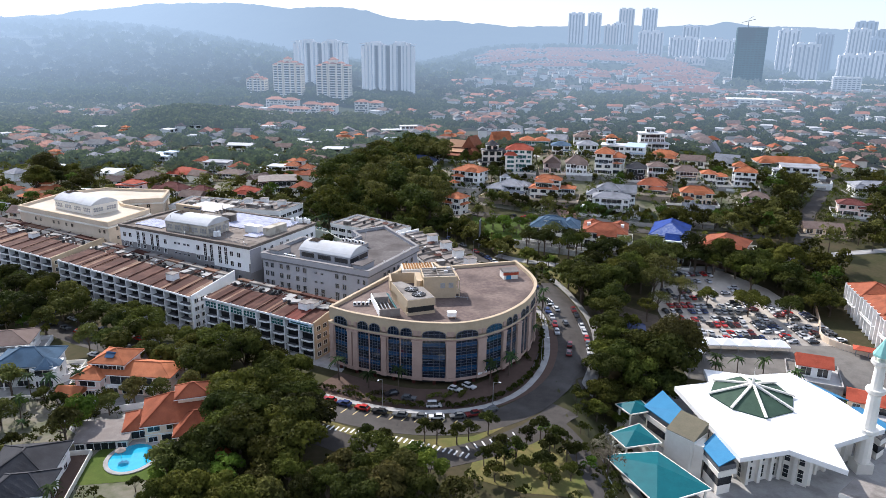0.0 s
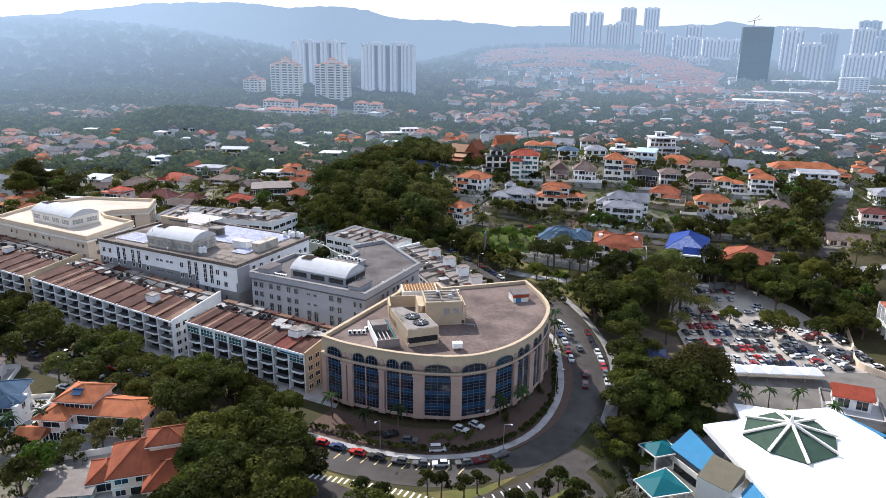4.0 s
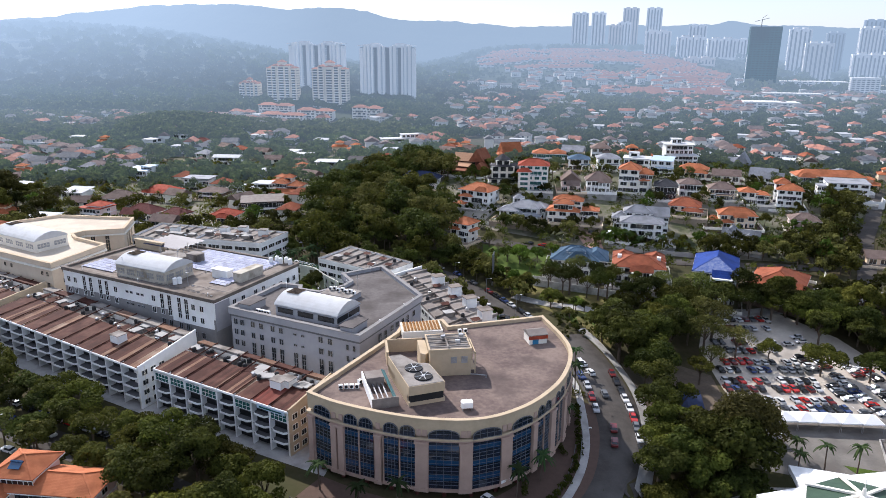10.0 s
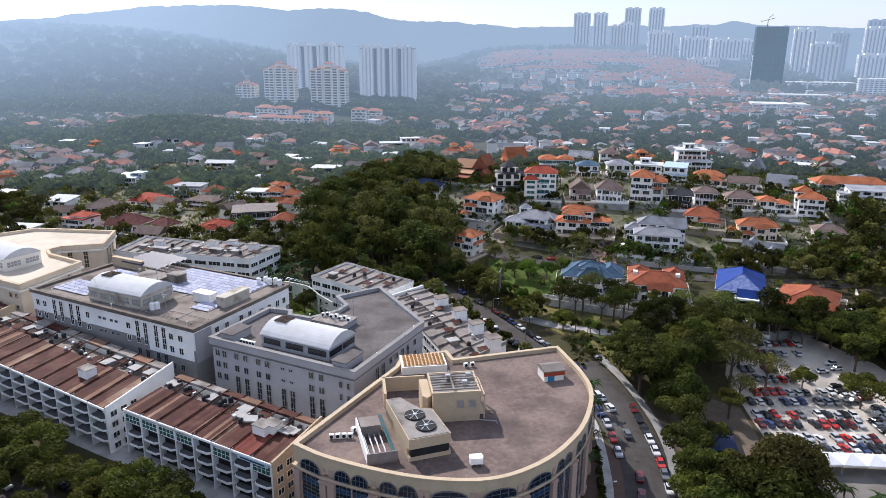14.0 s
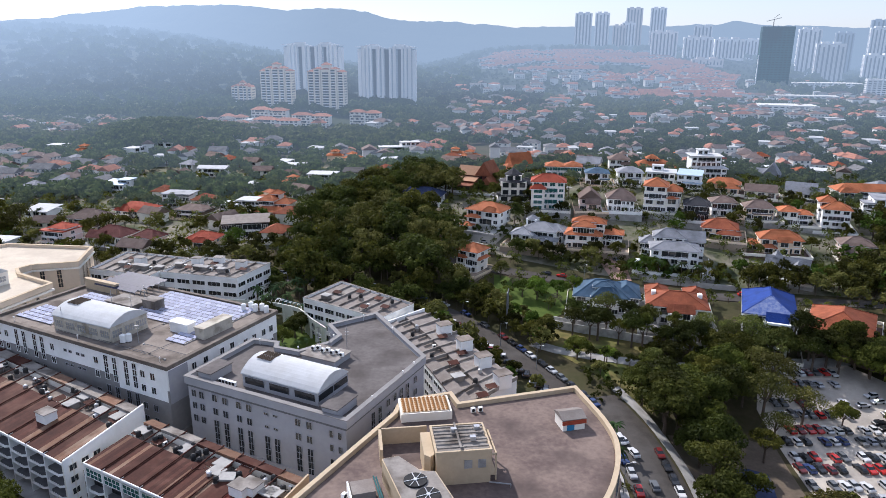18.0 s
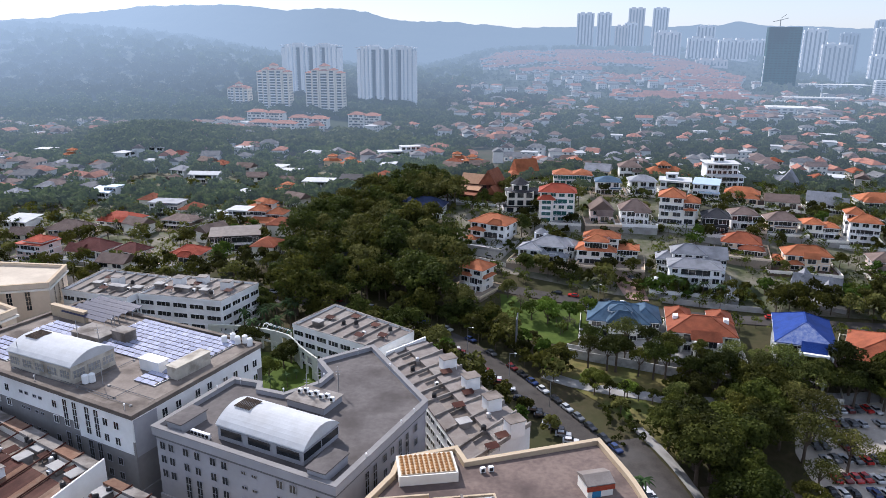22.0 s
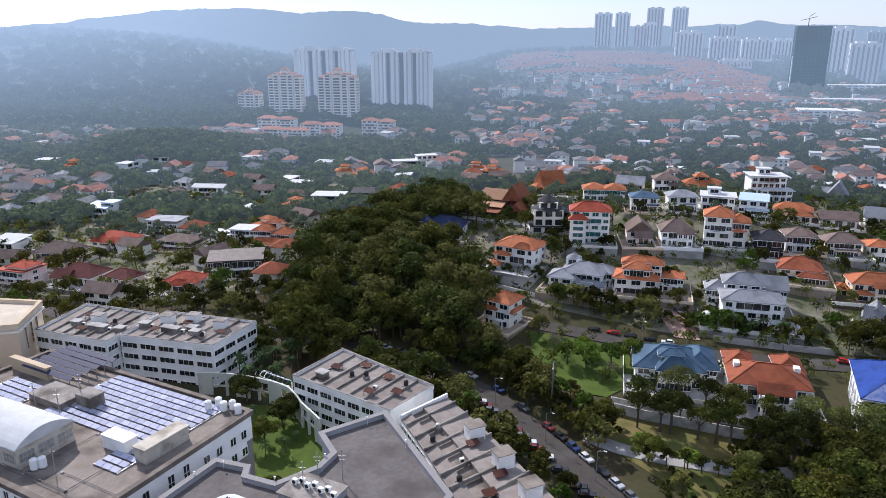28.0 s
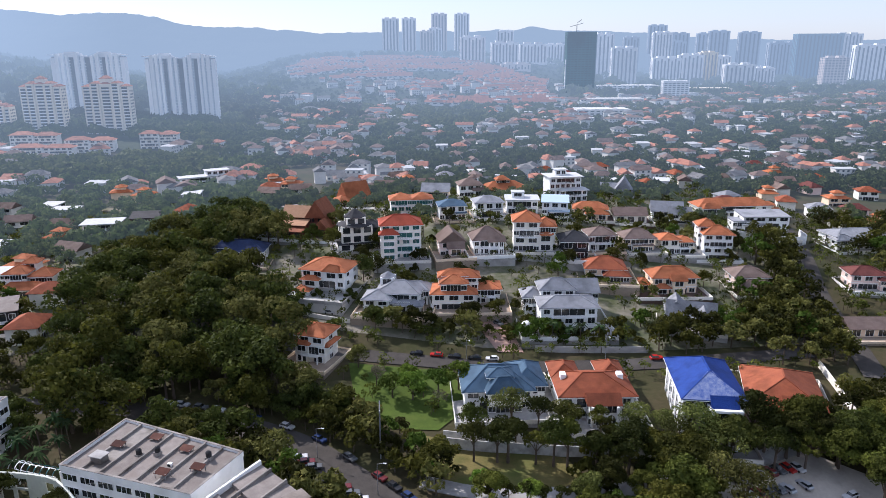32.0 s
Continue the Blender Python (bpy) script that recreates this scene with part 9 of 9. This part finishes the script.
for k, x, y, s in ((0, 70, 197, 1.1), (2, 58, 194, 0.95), (1, 66, 222, 0.8), (0, 57, 276, 1.25), (3, 69, 271, 1.1), (1, 75, 286, 1.0), (5, 80, 256, 0.85), (6, 84, 281, 0.95), (6, 91, 292, 1.0), (6, 87, 266, 0.75), (6, 100, 300, 1.0), (4, 112, 306, 1.05), (0, 72, 206, 1.5), (1, 81, 222, 1.2), (3, 58, 203, 1.1), (0, 67, 213, 1.3), (1, 62, 199, 1.2), (0, 55, 262, 1.25), (4, 57, 269, 1.2), (0, 61, 251, 1.0), (1, 66, 259, 1.1), (2, 71, 281, 1.1), (3, 76, 276, 1.05), (1, 81, 291, 1.1), (2, 86, 299, 0.95), (0, 52, 274, 1.0), (0, 104, 303, 1.0), (3, 118, 300, 0.85), (1, 126, 303, 1.05), (0, 134, 297, 1.0), (2, 141, 292, 1.0), (6, 96, 307, 1.0), (4, 148, 284, 0.95), (1, 153, 296, 1.1), (4, 60, 238, 1.15), (4, 63, 247, 1.1), (0, 58, 228, 0.95), (1, 60, 217, 1.05), (5, 66, 233, 0.9), (6, 88, 276, 1.15), (6, 94, 285, 1.2), (6, 98, 273, 0.95), (2, 55, 208, 0.9), (1, 56, 217, 0.8), (1, 47, 190, 0.85), (0, 50, 199, 0.95), (5, 45, 181, 0.65)):
    plant((BROAD + STEM)[k], x, y, s, x * 11)
for x, y, s in ((122, 262, 0.9), (136, 258, 0.8), (109, 272, 0.6), (131, 282, 0.85), (143, 270, 0.8), (-50, 284, 0.45)):
    plant(BROAD[int(x) % 4], x, y, s, x * 7)
for x, y in ((-4, 154), (-1, 153), (4, 153), (7, 155), (12, 158), (21, 152), (25, 156), (28, 152), (18, 147), (13, 143), (30, 146), (24, 141), (-14, 149), (-18, 151)):
    plant(STREETTREE, x, y, 0.95, x * 31)
for x, y in ((38, 299.4), (42, 297.9), (46, 296.9), (50, 296.3), (54, 296), (58, 295.8), (62, 295.7), (66, 295.6)):
    plant(STREETTREE, x, y, 0.78, x * 31)
for x, y in ((-30, 187), (-21, 182), (-12, 179), (14, 185), (20, 191), (30, 214), (36, 236), (38, 248), (90, 210), (98, 212), (106, 211), (114, 206), (93, 218), (84, 370), (92, 366), (98, 364), (89, 369), (-66, 345), (-62, 350), (-70, 346), (-58, 346), (-70, 334), (-66, 331), (-74, 338), (-62, 334), (-58, 338), (-68, 340), (-64, 344), (-55, 330), (-120, 168), (-100, 176)):
    plant(PALMS[int(abs(x)) % 2], x, y, 1.0, x * 53)
for o in BROAD + STEM + GIANT + OLIVE + SMALL + [BARE, STREETTREE] + PALMS:
    o.location = (random.Random(o.name).uniform(-260, -220), random.Random(o.name + "y").uniform(420, 470), 2)


def lobed(name, label, spots, material, seed, per=330, leaf=0.85):
    """Many trees of a wood as one mesh: lobed crowns of leaf clusters, and their trunks."""
    r, rnd = np.random.RandomState(seed), random.Random(seed)
    B = []
    for x, y, R in spots:
        z = land(x, y)
        n = 9
        for i in range(n):
            a, q = i * 2.4 + rnd.random(), rnd.random() ** 0.6
            B.append((x + R * 0.85 * q * math.cos(a), y + R * 0.85 * q * math.sin(a), z + R * (0.9 + 1.1 * (1 - q * q) * rnd.uniform(0.5, 1)), R * rnd.uniform(0.3, 0.48)))
    B = np.repeat(np.array(B), per // 9, 0)
    n = len(B)
    d = r.normal(size=(n, 3))
    d /= np.linalg.norm(d, axis=1, keepdims=True)
    d[:, 2] = np.where((d[:, 2] < -0.2) & (r.rand(n) < 0.65), -d[:, 2], d[:, 2])
    P = B[:, :3] + d * B[:, 3:] * r.uniform(0.72, 1.08, (n, 1)) * [1, 1, 0.75]
    nrm = d + r.normal(size=(n, 3)) * 0.55
    nrm /= np.linalg.norm(nrm, axis=1, keepdims=True)
    t = np.cross(nrm, r.normal(size=(n, 3)))
    t /= np.linalg.norm(t, axis=1, keepdims=True)
    u = np.cross(nrm, t)
    s = leaf * r.uniform(0.6, 1.35, (n, 1)) * (0.5 + B[:, 3:] / 3.6)
    V = np.stack([P - t * s * 0.55 - u * s * 0.5, P + t * s * 0.8, P - t * s * 0.35 + u * s * 0.6], 1).reshape(-1, 3)
    wood = thing(name, label, "trees", 0, 0, 0, kind="stuff")
    tagged(part("crowns", cards("crowns", V, material), None, wood), kind="stuff")
    g = Geo()
    for x, y, R in spots:
        limb(g, (x, y, land(x, y) - 1), (x, y, land(x, y) + R), R * 0.06, R * 0.035, 5)
    tagged(part("trunks", g, BARK, wood), kind="stuff")


def wood_part(q):
    return -80 < q[0] < 30 and 335 < q[1] < 515


REST = [q for q in REST if not (-26 < q[0] < 4 and 436 < q[1] < 462) and not (-4 < q[0] < 14 and 352 < q[1] < 380)]     # trees left out so that two houses show in the camera's view


for k, m in enumerate((LEAF, LEAFDARK, LEAFBRIGHT, LEAFOLIVE)):
    lobed("garden_trees", "mixed green trees in gardens and along roads", [q for i, q in enumerate(REST) if q[1] < 470 and not wood_part(q) and (i * 7) % 9 in ((0, 2, 3), (1, 5, 6), (4,), (7, 8))[k]], m, 300 + k)
    if k != 2:
        lobed("wood", "tall dense trees of a wood with rounded crowns", [q for i, q in enumerate(REST) if wood_part(q) and (i * 7) % 8 in ((0, 2), (1, 3, 5, 6), (), (4, 7))[k]], m, 310 + k, 1170, 0.57)
lobed("hill_trees", "green trees between the villas on the hill", [q for q in REST if q[1] >= 470 and not wood_part(q)], LEAFMID, 304)
rnd = random.Random(403)
low = []
for _ in range(4000):
    x, y = rnd.uniform(-140, 50), rnd.uniform(112, 190)
    if len(low) < 330 and (x < -34 or x > 22 or y < 146) and not on_road(x, y, 6) and not any((x - a) ** 2 + (y - b) ** 2 < 85 for a, b in BOXES) and not (-86 < x < -62 and 135 < y < 152) and not (-45 < x < 36 and y > 143 and math.hypot(x - 0, y - 190) < 50):
        low.append((x, y, rnd.uniform(0.8, 1.9)))
low += [(rnd.uniform(38, 60), rnd.uniform(272, 296), rnd.uniform(0.5, 1.3)) for _ in range(40)]
low += [(p.x + rnd.uniform(-0.5, 0.5), p.y + rnd.uniform(-0.5, 0.5), rnd.uniform(0.5, 1.1)) for p in smooth([Vector(q) for q in ((-34, 182), (-22, 175.6), (-8, 171.4), (8, 172.8), (19, 180), (27, 192), (32, 207), (34.5, 226))], 1.3)]
lobed("street_shrubs", "green shrubs and undergrowth beside the street", low, LEAF, 406, 90, 0.6)
rnd = random.Random(407)
low = []
for _ in range(12000):
    x, y = rnd.uniform(-440, -55), rnd.uniform(372, 600)
    if len(low) < 1700 and x > -0.85 * y and not on_road(x, y, 6) and not any((x - a) ** 2 + (y - b) ** 2 < 70 for a, b in BOXES):
        low.append((x, y, rnd.uniform(1.2, 3.0)))
lobed("garden_shrubs", "green garden shrubs and small trees of the town", low, LEAF, 408, 63, 0.8)
rnd = random.Random(404)
bushes = []
for _ in range(9000):
    x, y = rnd.uniform(-20, 300), rnd.uniform(335, 620)
    if len(bushes) < 2300 and not on_road(x, y, 4.6) and not any((x - a) ** 2 + (y - b) ** 2 < 75 for a, b in BOXES):
        bushes.append((x, y, rnd.uniform(1.3, 2.9)))
lobed("garden_shrubs", "green shrubs and hedges in the villa gardens", bushes[::2], LEAF, 405, 63, 0.7)
lobed("garden_shrubs", "dark green shrubs and hedges in the villa gardens", bushes[1::2], LEAFDARK, 409, 63, 0.7)


# ---- distant woods ----
def woods(name, label, count, xr, yr, seed, rad, quads, material, keep=-0.2, gap=10.0, slope=False):
    """Far trees as loose clouds of leaf clusters, joined."""
    rnd = random.Random(seed)
    r = np.random.RandomState(seed)
    C = []
    for _ in range(count * 5):
        if len(C) >= count:
            break
        y = yr[0] * (yr[1] / yr[0]) ** rnd.random()
        x = rnd.uniform(xr[0] * y, xr[1] * y)
        if noise.noise(Vector((x * 0.01, y * 0.01, seed + 0.5))) < keep or (y < 720 and near_spot(x, y, gap)) or (y < 600 and on_road(x, y, 6)):
            continue
        if (not slope and 0.04 * y < x < 0.40 * y and 1225 < y < 2040) or (-285 < x < -62 and 830 < y < 960 - 0.6 * abs(x + 170)):
            continue
        R = rnd.uniform(*rad)
        C.append((x, y, land(x, y) + R * 0.75, R))
    C = np.array(C)
    n = len(C) * quads
    c = np.repeat(C, quads, 0)
    d = r.normal(size=(n, 3))
    d /= np.linalg.norm(d, axis=1, keepdims=True)
    d[:, 2] = np.abs(d[:, 2]) * 0.9 - 0.25
    P = c[:, :3] + d * c[:, 3:] * r.uniform(0.7, 1.05, (n, 1))
    nrm = d + r.normal(size=(n, 3)) * 0.4
    nrm /= np.linalg.norm(nrm, axis=1, keepdims=True)
    t = np.cross(nrm, r.normal(size=(n, 3)))
    t /= np.linalg.norm(t, axis=1, keepdims=True)
    u = np.cross(nrm, t)
    s = c[:, 3:] * r.uniform(0.6, 1.3, (n, 1)) * 2.6 / quads ** 0.5
    V = np.stack([P - t * s * 0.8 - u * s * 0.6, P + t * s, P - t * s * 0.5 + u * s * 0.8], 1).reshape(-1, 3)
    me = cards(name, V, material)
    return solo(name, me, None, label, "trees", kind="stuff")


# LEAFMID and LEAFFAR carry painted haze that glows
woods("town_trees", "dark green garden trees between the houses of the plain", 2100, (0.0, 1.05), (560, 800), 61, (3.4, 6.6), 68, LEAFMID, -0.45, 7.0)
woods("town_trees", "dark green trees between the houses of the town", 1500, (-0.95, 0.0), (520, 780), 66, (3.2, 6.8), 68, LEAFMID, -0.6, 8.0)
woods("woods", "dark dense trees of a wooded knoll in the town", 190, (-0.43, -0.27), (690, 800), 70, (6.5, 9.5), 150, LEAFMID, -2.0, 0.0)
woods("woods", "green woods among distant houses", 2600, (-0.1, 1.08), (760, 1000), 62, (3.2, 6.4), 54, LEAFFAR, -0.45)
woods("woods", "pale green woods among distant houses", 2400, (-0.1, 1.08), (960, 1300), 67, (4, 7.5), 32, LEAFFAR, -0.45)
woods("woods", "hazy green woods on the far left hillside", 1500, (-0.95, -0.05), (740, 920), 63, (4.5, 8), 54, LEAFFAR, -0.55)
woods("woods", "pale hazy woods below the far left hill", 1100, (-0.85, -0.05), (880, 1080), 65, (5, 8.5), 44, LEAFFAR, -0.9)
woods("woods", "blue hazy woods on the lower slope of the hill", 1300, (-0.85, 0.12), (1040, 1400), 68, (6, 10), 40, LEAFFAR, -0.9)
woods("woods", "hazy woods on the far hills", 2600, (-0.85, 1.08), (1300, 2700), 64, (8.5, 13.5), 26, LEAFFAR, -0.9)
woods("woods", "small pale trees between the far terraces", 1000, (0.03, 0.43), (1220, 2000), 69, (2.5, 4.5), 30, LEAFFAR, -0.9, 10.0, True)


# ---- cars ----
PAINT = {}
for cname, col in (("white", (0.62, 0.62, 0.62)), ("silver", (0.42, 0.43, 0.45)), ("black", (0.02, 0.02, 0.022)), ("grey", (0.12, 0.125, 0.13)), ("red", (0.42, 0.025, 0.02)), ("dark blue", (0.03, 0.05, 0.14)), ("maroon", (0.14, 0.02, 0.02))):
    PAINT[cname] = mat(cname.replace(" ", "_") + "_car_paint", col, tuple(c * 0.9 for c in col), 1.0, 0.25, spec=0.6)


def make_car(colour, van=False):
    ob = thing("car", f"{colour} parked " + ("delivery van on asphalt" if van else "hatchback car on asphalt"), "car", 0, -420, 0, group="parked cars")
    w, L, hh = 0.85, 2.1, (1.85 if van else 1.45)
    g = Geo()
    low = [(-L, 0.35), (-L, 0.75), (-L * 0.92, 0.88), (-L * 0.3, 0.92), (L * 0.9, 0.95), (L, 0.8), (L, 0.35)]
    k = len(g.v)
    g.v += [(-w, y, z) for y, z in low] + [(w, y, z) for y, z in low]
    n = len(low)
    for i in range(n):
        j = (i + 1) % n
        g.f.append((i, j, n + j, n + i))
        g.m.append(0)
    g.f += [tuple(range(n)), tuple(range(2 * n - 1, n - 1, -1))]
    g.m += [0, 0]
    y0, y1 = (-L * 0.62, L * 0.95) if van else (-L * 0.35, L * 0.82)
    g.prism([(-0.62, y0 + 0.55), (0.62, y0 + 0.55), (0.62, y1 - 0.3), (-0.62, y1 - 0.3)], hh - 0.06, hh)
    for x in (-0.88, 0.68):
        for y in (-1.3, 1.3):
            k = len(g.v)
            g.cyl(0, 0, 0, 0.2, 0.33, 10, m=1)
            for i in range(k, len(g.v)):
                p, q, r = g.v[i]
                g.v[i] = (x + r, y + p, 0.33 + q)
    part("body", g, [PAINT[colour], RUBBER], ob)
    c = Geo()
    b = [(-0.8, y0), (0.8, y0), (0.8, y1), (-0.8, y1)]
    t = [(-0.62, y0 + 0.55), (0.62, y0 + 0.55), (0.62, y1 - 0.3), (-0.62, y1 - 0.3)]
    for i in range(4):
        j = (i + 1) % 4
        c.quad((*b[i], 0.9), (*b[j], 0.9), (*t[j], hh - 0.05), (*t[i], hh - 0.05))
    part("glasshouse", c, DARKGLASS, ob)
    return ob


CARS = [make_car(c) for c in PAINT]
VAN = make_car("white", True)
rnd = random.Random(77)
WEIGHT = [CARS[0]] * 4 + [CARS[1]] * 4 + [CARS[2]] * 5 + [CARS[3]] * 4 + [CARS[4]] * 2 + [CARS[5]] * 2 + [CARS[6]] * 2


def park(x, y, r, ob=None, lift=0.1):
    copy_thing(ob or rnd.choice(WEIGHT), pose(x, y, land(x, y) + lift, 0, 0, r))


for y, x0, x1 in ((240.5, 90, 120), (245.6, 88, 120), (252.8, 88, 119), (257.9, 89, 119), (265, 90, 119), (270.1, 91, 118), (277.2, 92, 117), (282.3, 94, 116), (291, 98, 120), (296.2, 100, 120)):
    x = x0
    while x < x1:
        if rnd.random() < 0.8:
            park(x + rnd.uniform(-0.15, 0.15), y + rnd.uniform(-0.3, 0.3), 8 + rnd.choice((0, 180)) + rnd.uniform(-2, 2))
        x += 2.6
for x, y0, y1 in ((123.5, 239, 284), (128.8, 238, 286), (136.4, 238, 276), (141.2, 238, 272), (147.2, 240, 264)):
    y = y0
    while y < y1:
        if rnd.random() < 0.72 and not any((x - a) ** 2 + (y - b) ** 2 < 4 for a, b in ((122, 262), (136, 258), (131, 282), (143, 270))):
            park(x + rnd.uniform(-0.3, 0.3) + (y - y0) * -0.08, y, 98 + rnd.choice((0, 180)))
        y += 2.65


def along(points, s0, s1, step, side, turn, p=0.85):
    line, acc, nxt = smooth([Vector(q) for q in points], 1.0), 0, s0
    for a, b in zip(line, line[1:]):
        acc += (b - a).length
        if acc >= nxt and acc <= s1:
            d = (b - a).normalized()
            n = Vector((-d.y, d.x))
            if rnd.random() < p:
                q = a + n * side
                park(q.x, q.y, math.degrees(math.atan2(d.y, d.x)) + turn)
            nxt += step


FRONT = [(-40, 174), (-20, 165), (-5, 161.5), (10, 163.5), (23, 172), (33, 186)]
along(FRONT, 3, 60, 5.6, 4.0, -90, 0.85)
BACKST = [(37, 262), (28.5, 281), (19, 299), (9, 316), (-3, 334), (-24, 351), (-60, 368), (-110, 382)]
along(BACKST, 2, 95, 3.4, 4.4, -35, 0.85)
along(BACKST, 8, 90, 5.4, -4.2, -90, 0.7)
along(BACKST, 100, 190, 5.4, -4.2, -90, 0.7)
along([(42, 222), (42, 242), (37, 262)], 2, 40, 7, 2.5, -90, 0.8)
along([(46, 205), (48, 225), (48, 250)], 2, 46, 5.2, -1.6, -90, 0.9)
along([(38, 200), (42, 222), (42, 242), (37, 262)], 2, 60, 6.4, -1.4, 90, 0.75)
along([(-150, 240), (-120, 221), (-88, 205), (-58, 188)], 4, 100, 6, 2.5, -90, 0.7)
along([(-160, 232), (-120, 209), (-88, 195), (-66, 182)], 4, 100, 7, -2.5, -90, 0.6)
along([(30, 374), (40, 369.5), (62, 361), (90, 355)], 3, 45, 6, 2.3, -90, 0.8)
for x, y, r in ((-14, 178, -70), (-9, 175.5, 80), (4, 181, 60), (8, 183, 50), (40, 400, 150), (14, 406, 60), (70, 385, 20), (-92, 165, 100), (-104, 180, 80), (39, 244, 0), (112, 352, 80)):
    park(x, y, r, lift=0.3 if y > 330 else 0.14)
for x, y, r in ((40.5, 252, 8), (-2, 171.5, 95)):
    park(x, y, r, VAN, 0.2)
for o in CARS + [VAN]:
    o.location = (rnd.uniform(-150, -100), 214 + rnd.uniform(-2, 2) - 0.45 * (o.location.x), 0.1)
for i, o in enumerate(CARS + [VAN]):
    x = -148 + i * 6.5
    y = 232 - (x + 148) * 0.52
    o.matrix_world = pose(x, y, land(x, y) + 0.1, 0, 0, 62)

# ---- street furniture ----
lamp = thing("street_lamp", "tall grey street lamp with a curved arm", "street lamp", 14, 171, land(14, 171), 60, group="street lamps")
part("pole", Geo().cyl(0, 0, 0, 8, 0.1, 8, 0.06), STEEL, lamp)
part("arm", Geo().beam((0, 0, 8), (0, -1.6, 8.5), 0.08, 0.08), STEEL, lamp)
part("head", Geo().box(-0.14, -2.2, 8.42, 0.14, -1.5, 8.58), WHITE, lamp)
for x, y, r in ((-16, 172, -30), (31, 200, 100), (36, 230, 90), (-4, 155, 10), (24, 292, 60), (14, 308, 60), (2, 326, 55), (-70, 186, -25), (-110, 206, -25), (52, 364, 10), (96, 356, 5), (100, 298, 0), (140, 306, 0)):
    copy_thing(lamp, pose(x, y, land(x, y), 0, 0, r))
fence = thing("railing", "dark low railing along the forecourt", "railing", 0, 0, 0)
line = smooth([Vector(p) for p in ((-36, 183), (-24, 176.5), (-8, 171.6), (8, 173), (18, 179.5), (26, 191), (31, 206))], 2.0)
for a, b in zip(line, line[1:]):
    part("rail", Geo().beam((a.x, a.y, 1.0), (b.x, b.y, 1.0), 0.08, 0.1).beam((a.x, a.y, 0.6), (b.x, b.y, 0.6), 0.06, 0.06), DARKGREY, fence)
    part("post", Geo().box(a.x - 0.08, a.y - 0.08, 0, a.x + 0.08, a.y + 0.08, 1.15), DARKGREY, fence)
hedge = []
for k, (x, y) in enumerate(((-26, 181), (-18, 178), (-2, 177), (2, 177.5), (6, 178.5), (16, 187), (27, 203), (34, 240), (35, 247), (36, 233))):
    solo("hedge", leaf_cloud("hedge", [(i * 0.9 - 1.8, 0.2 * math.sin(i), 0.6, 0.8, 0.7) for i in range(5)], 260, 0.28, LEAF, 90 + k), None, "low clipped green hedge in a planter", "hedge", group="planter hedges", at=pose(x, y, land(x, y) + 0.15, 0, 0, k * 17))
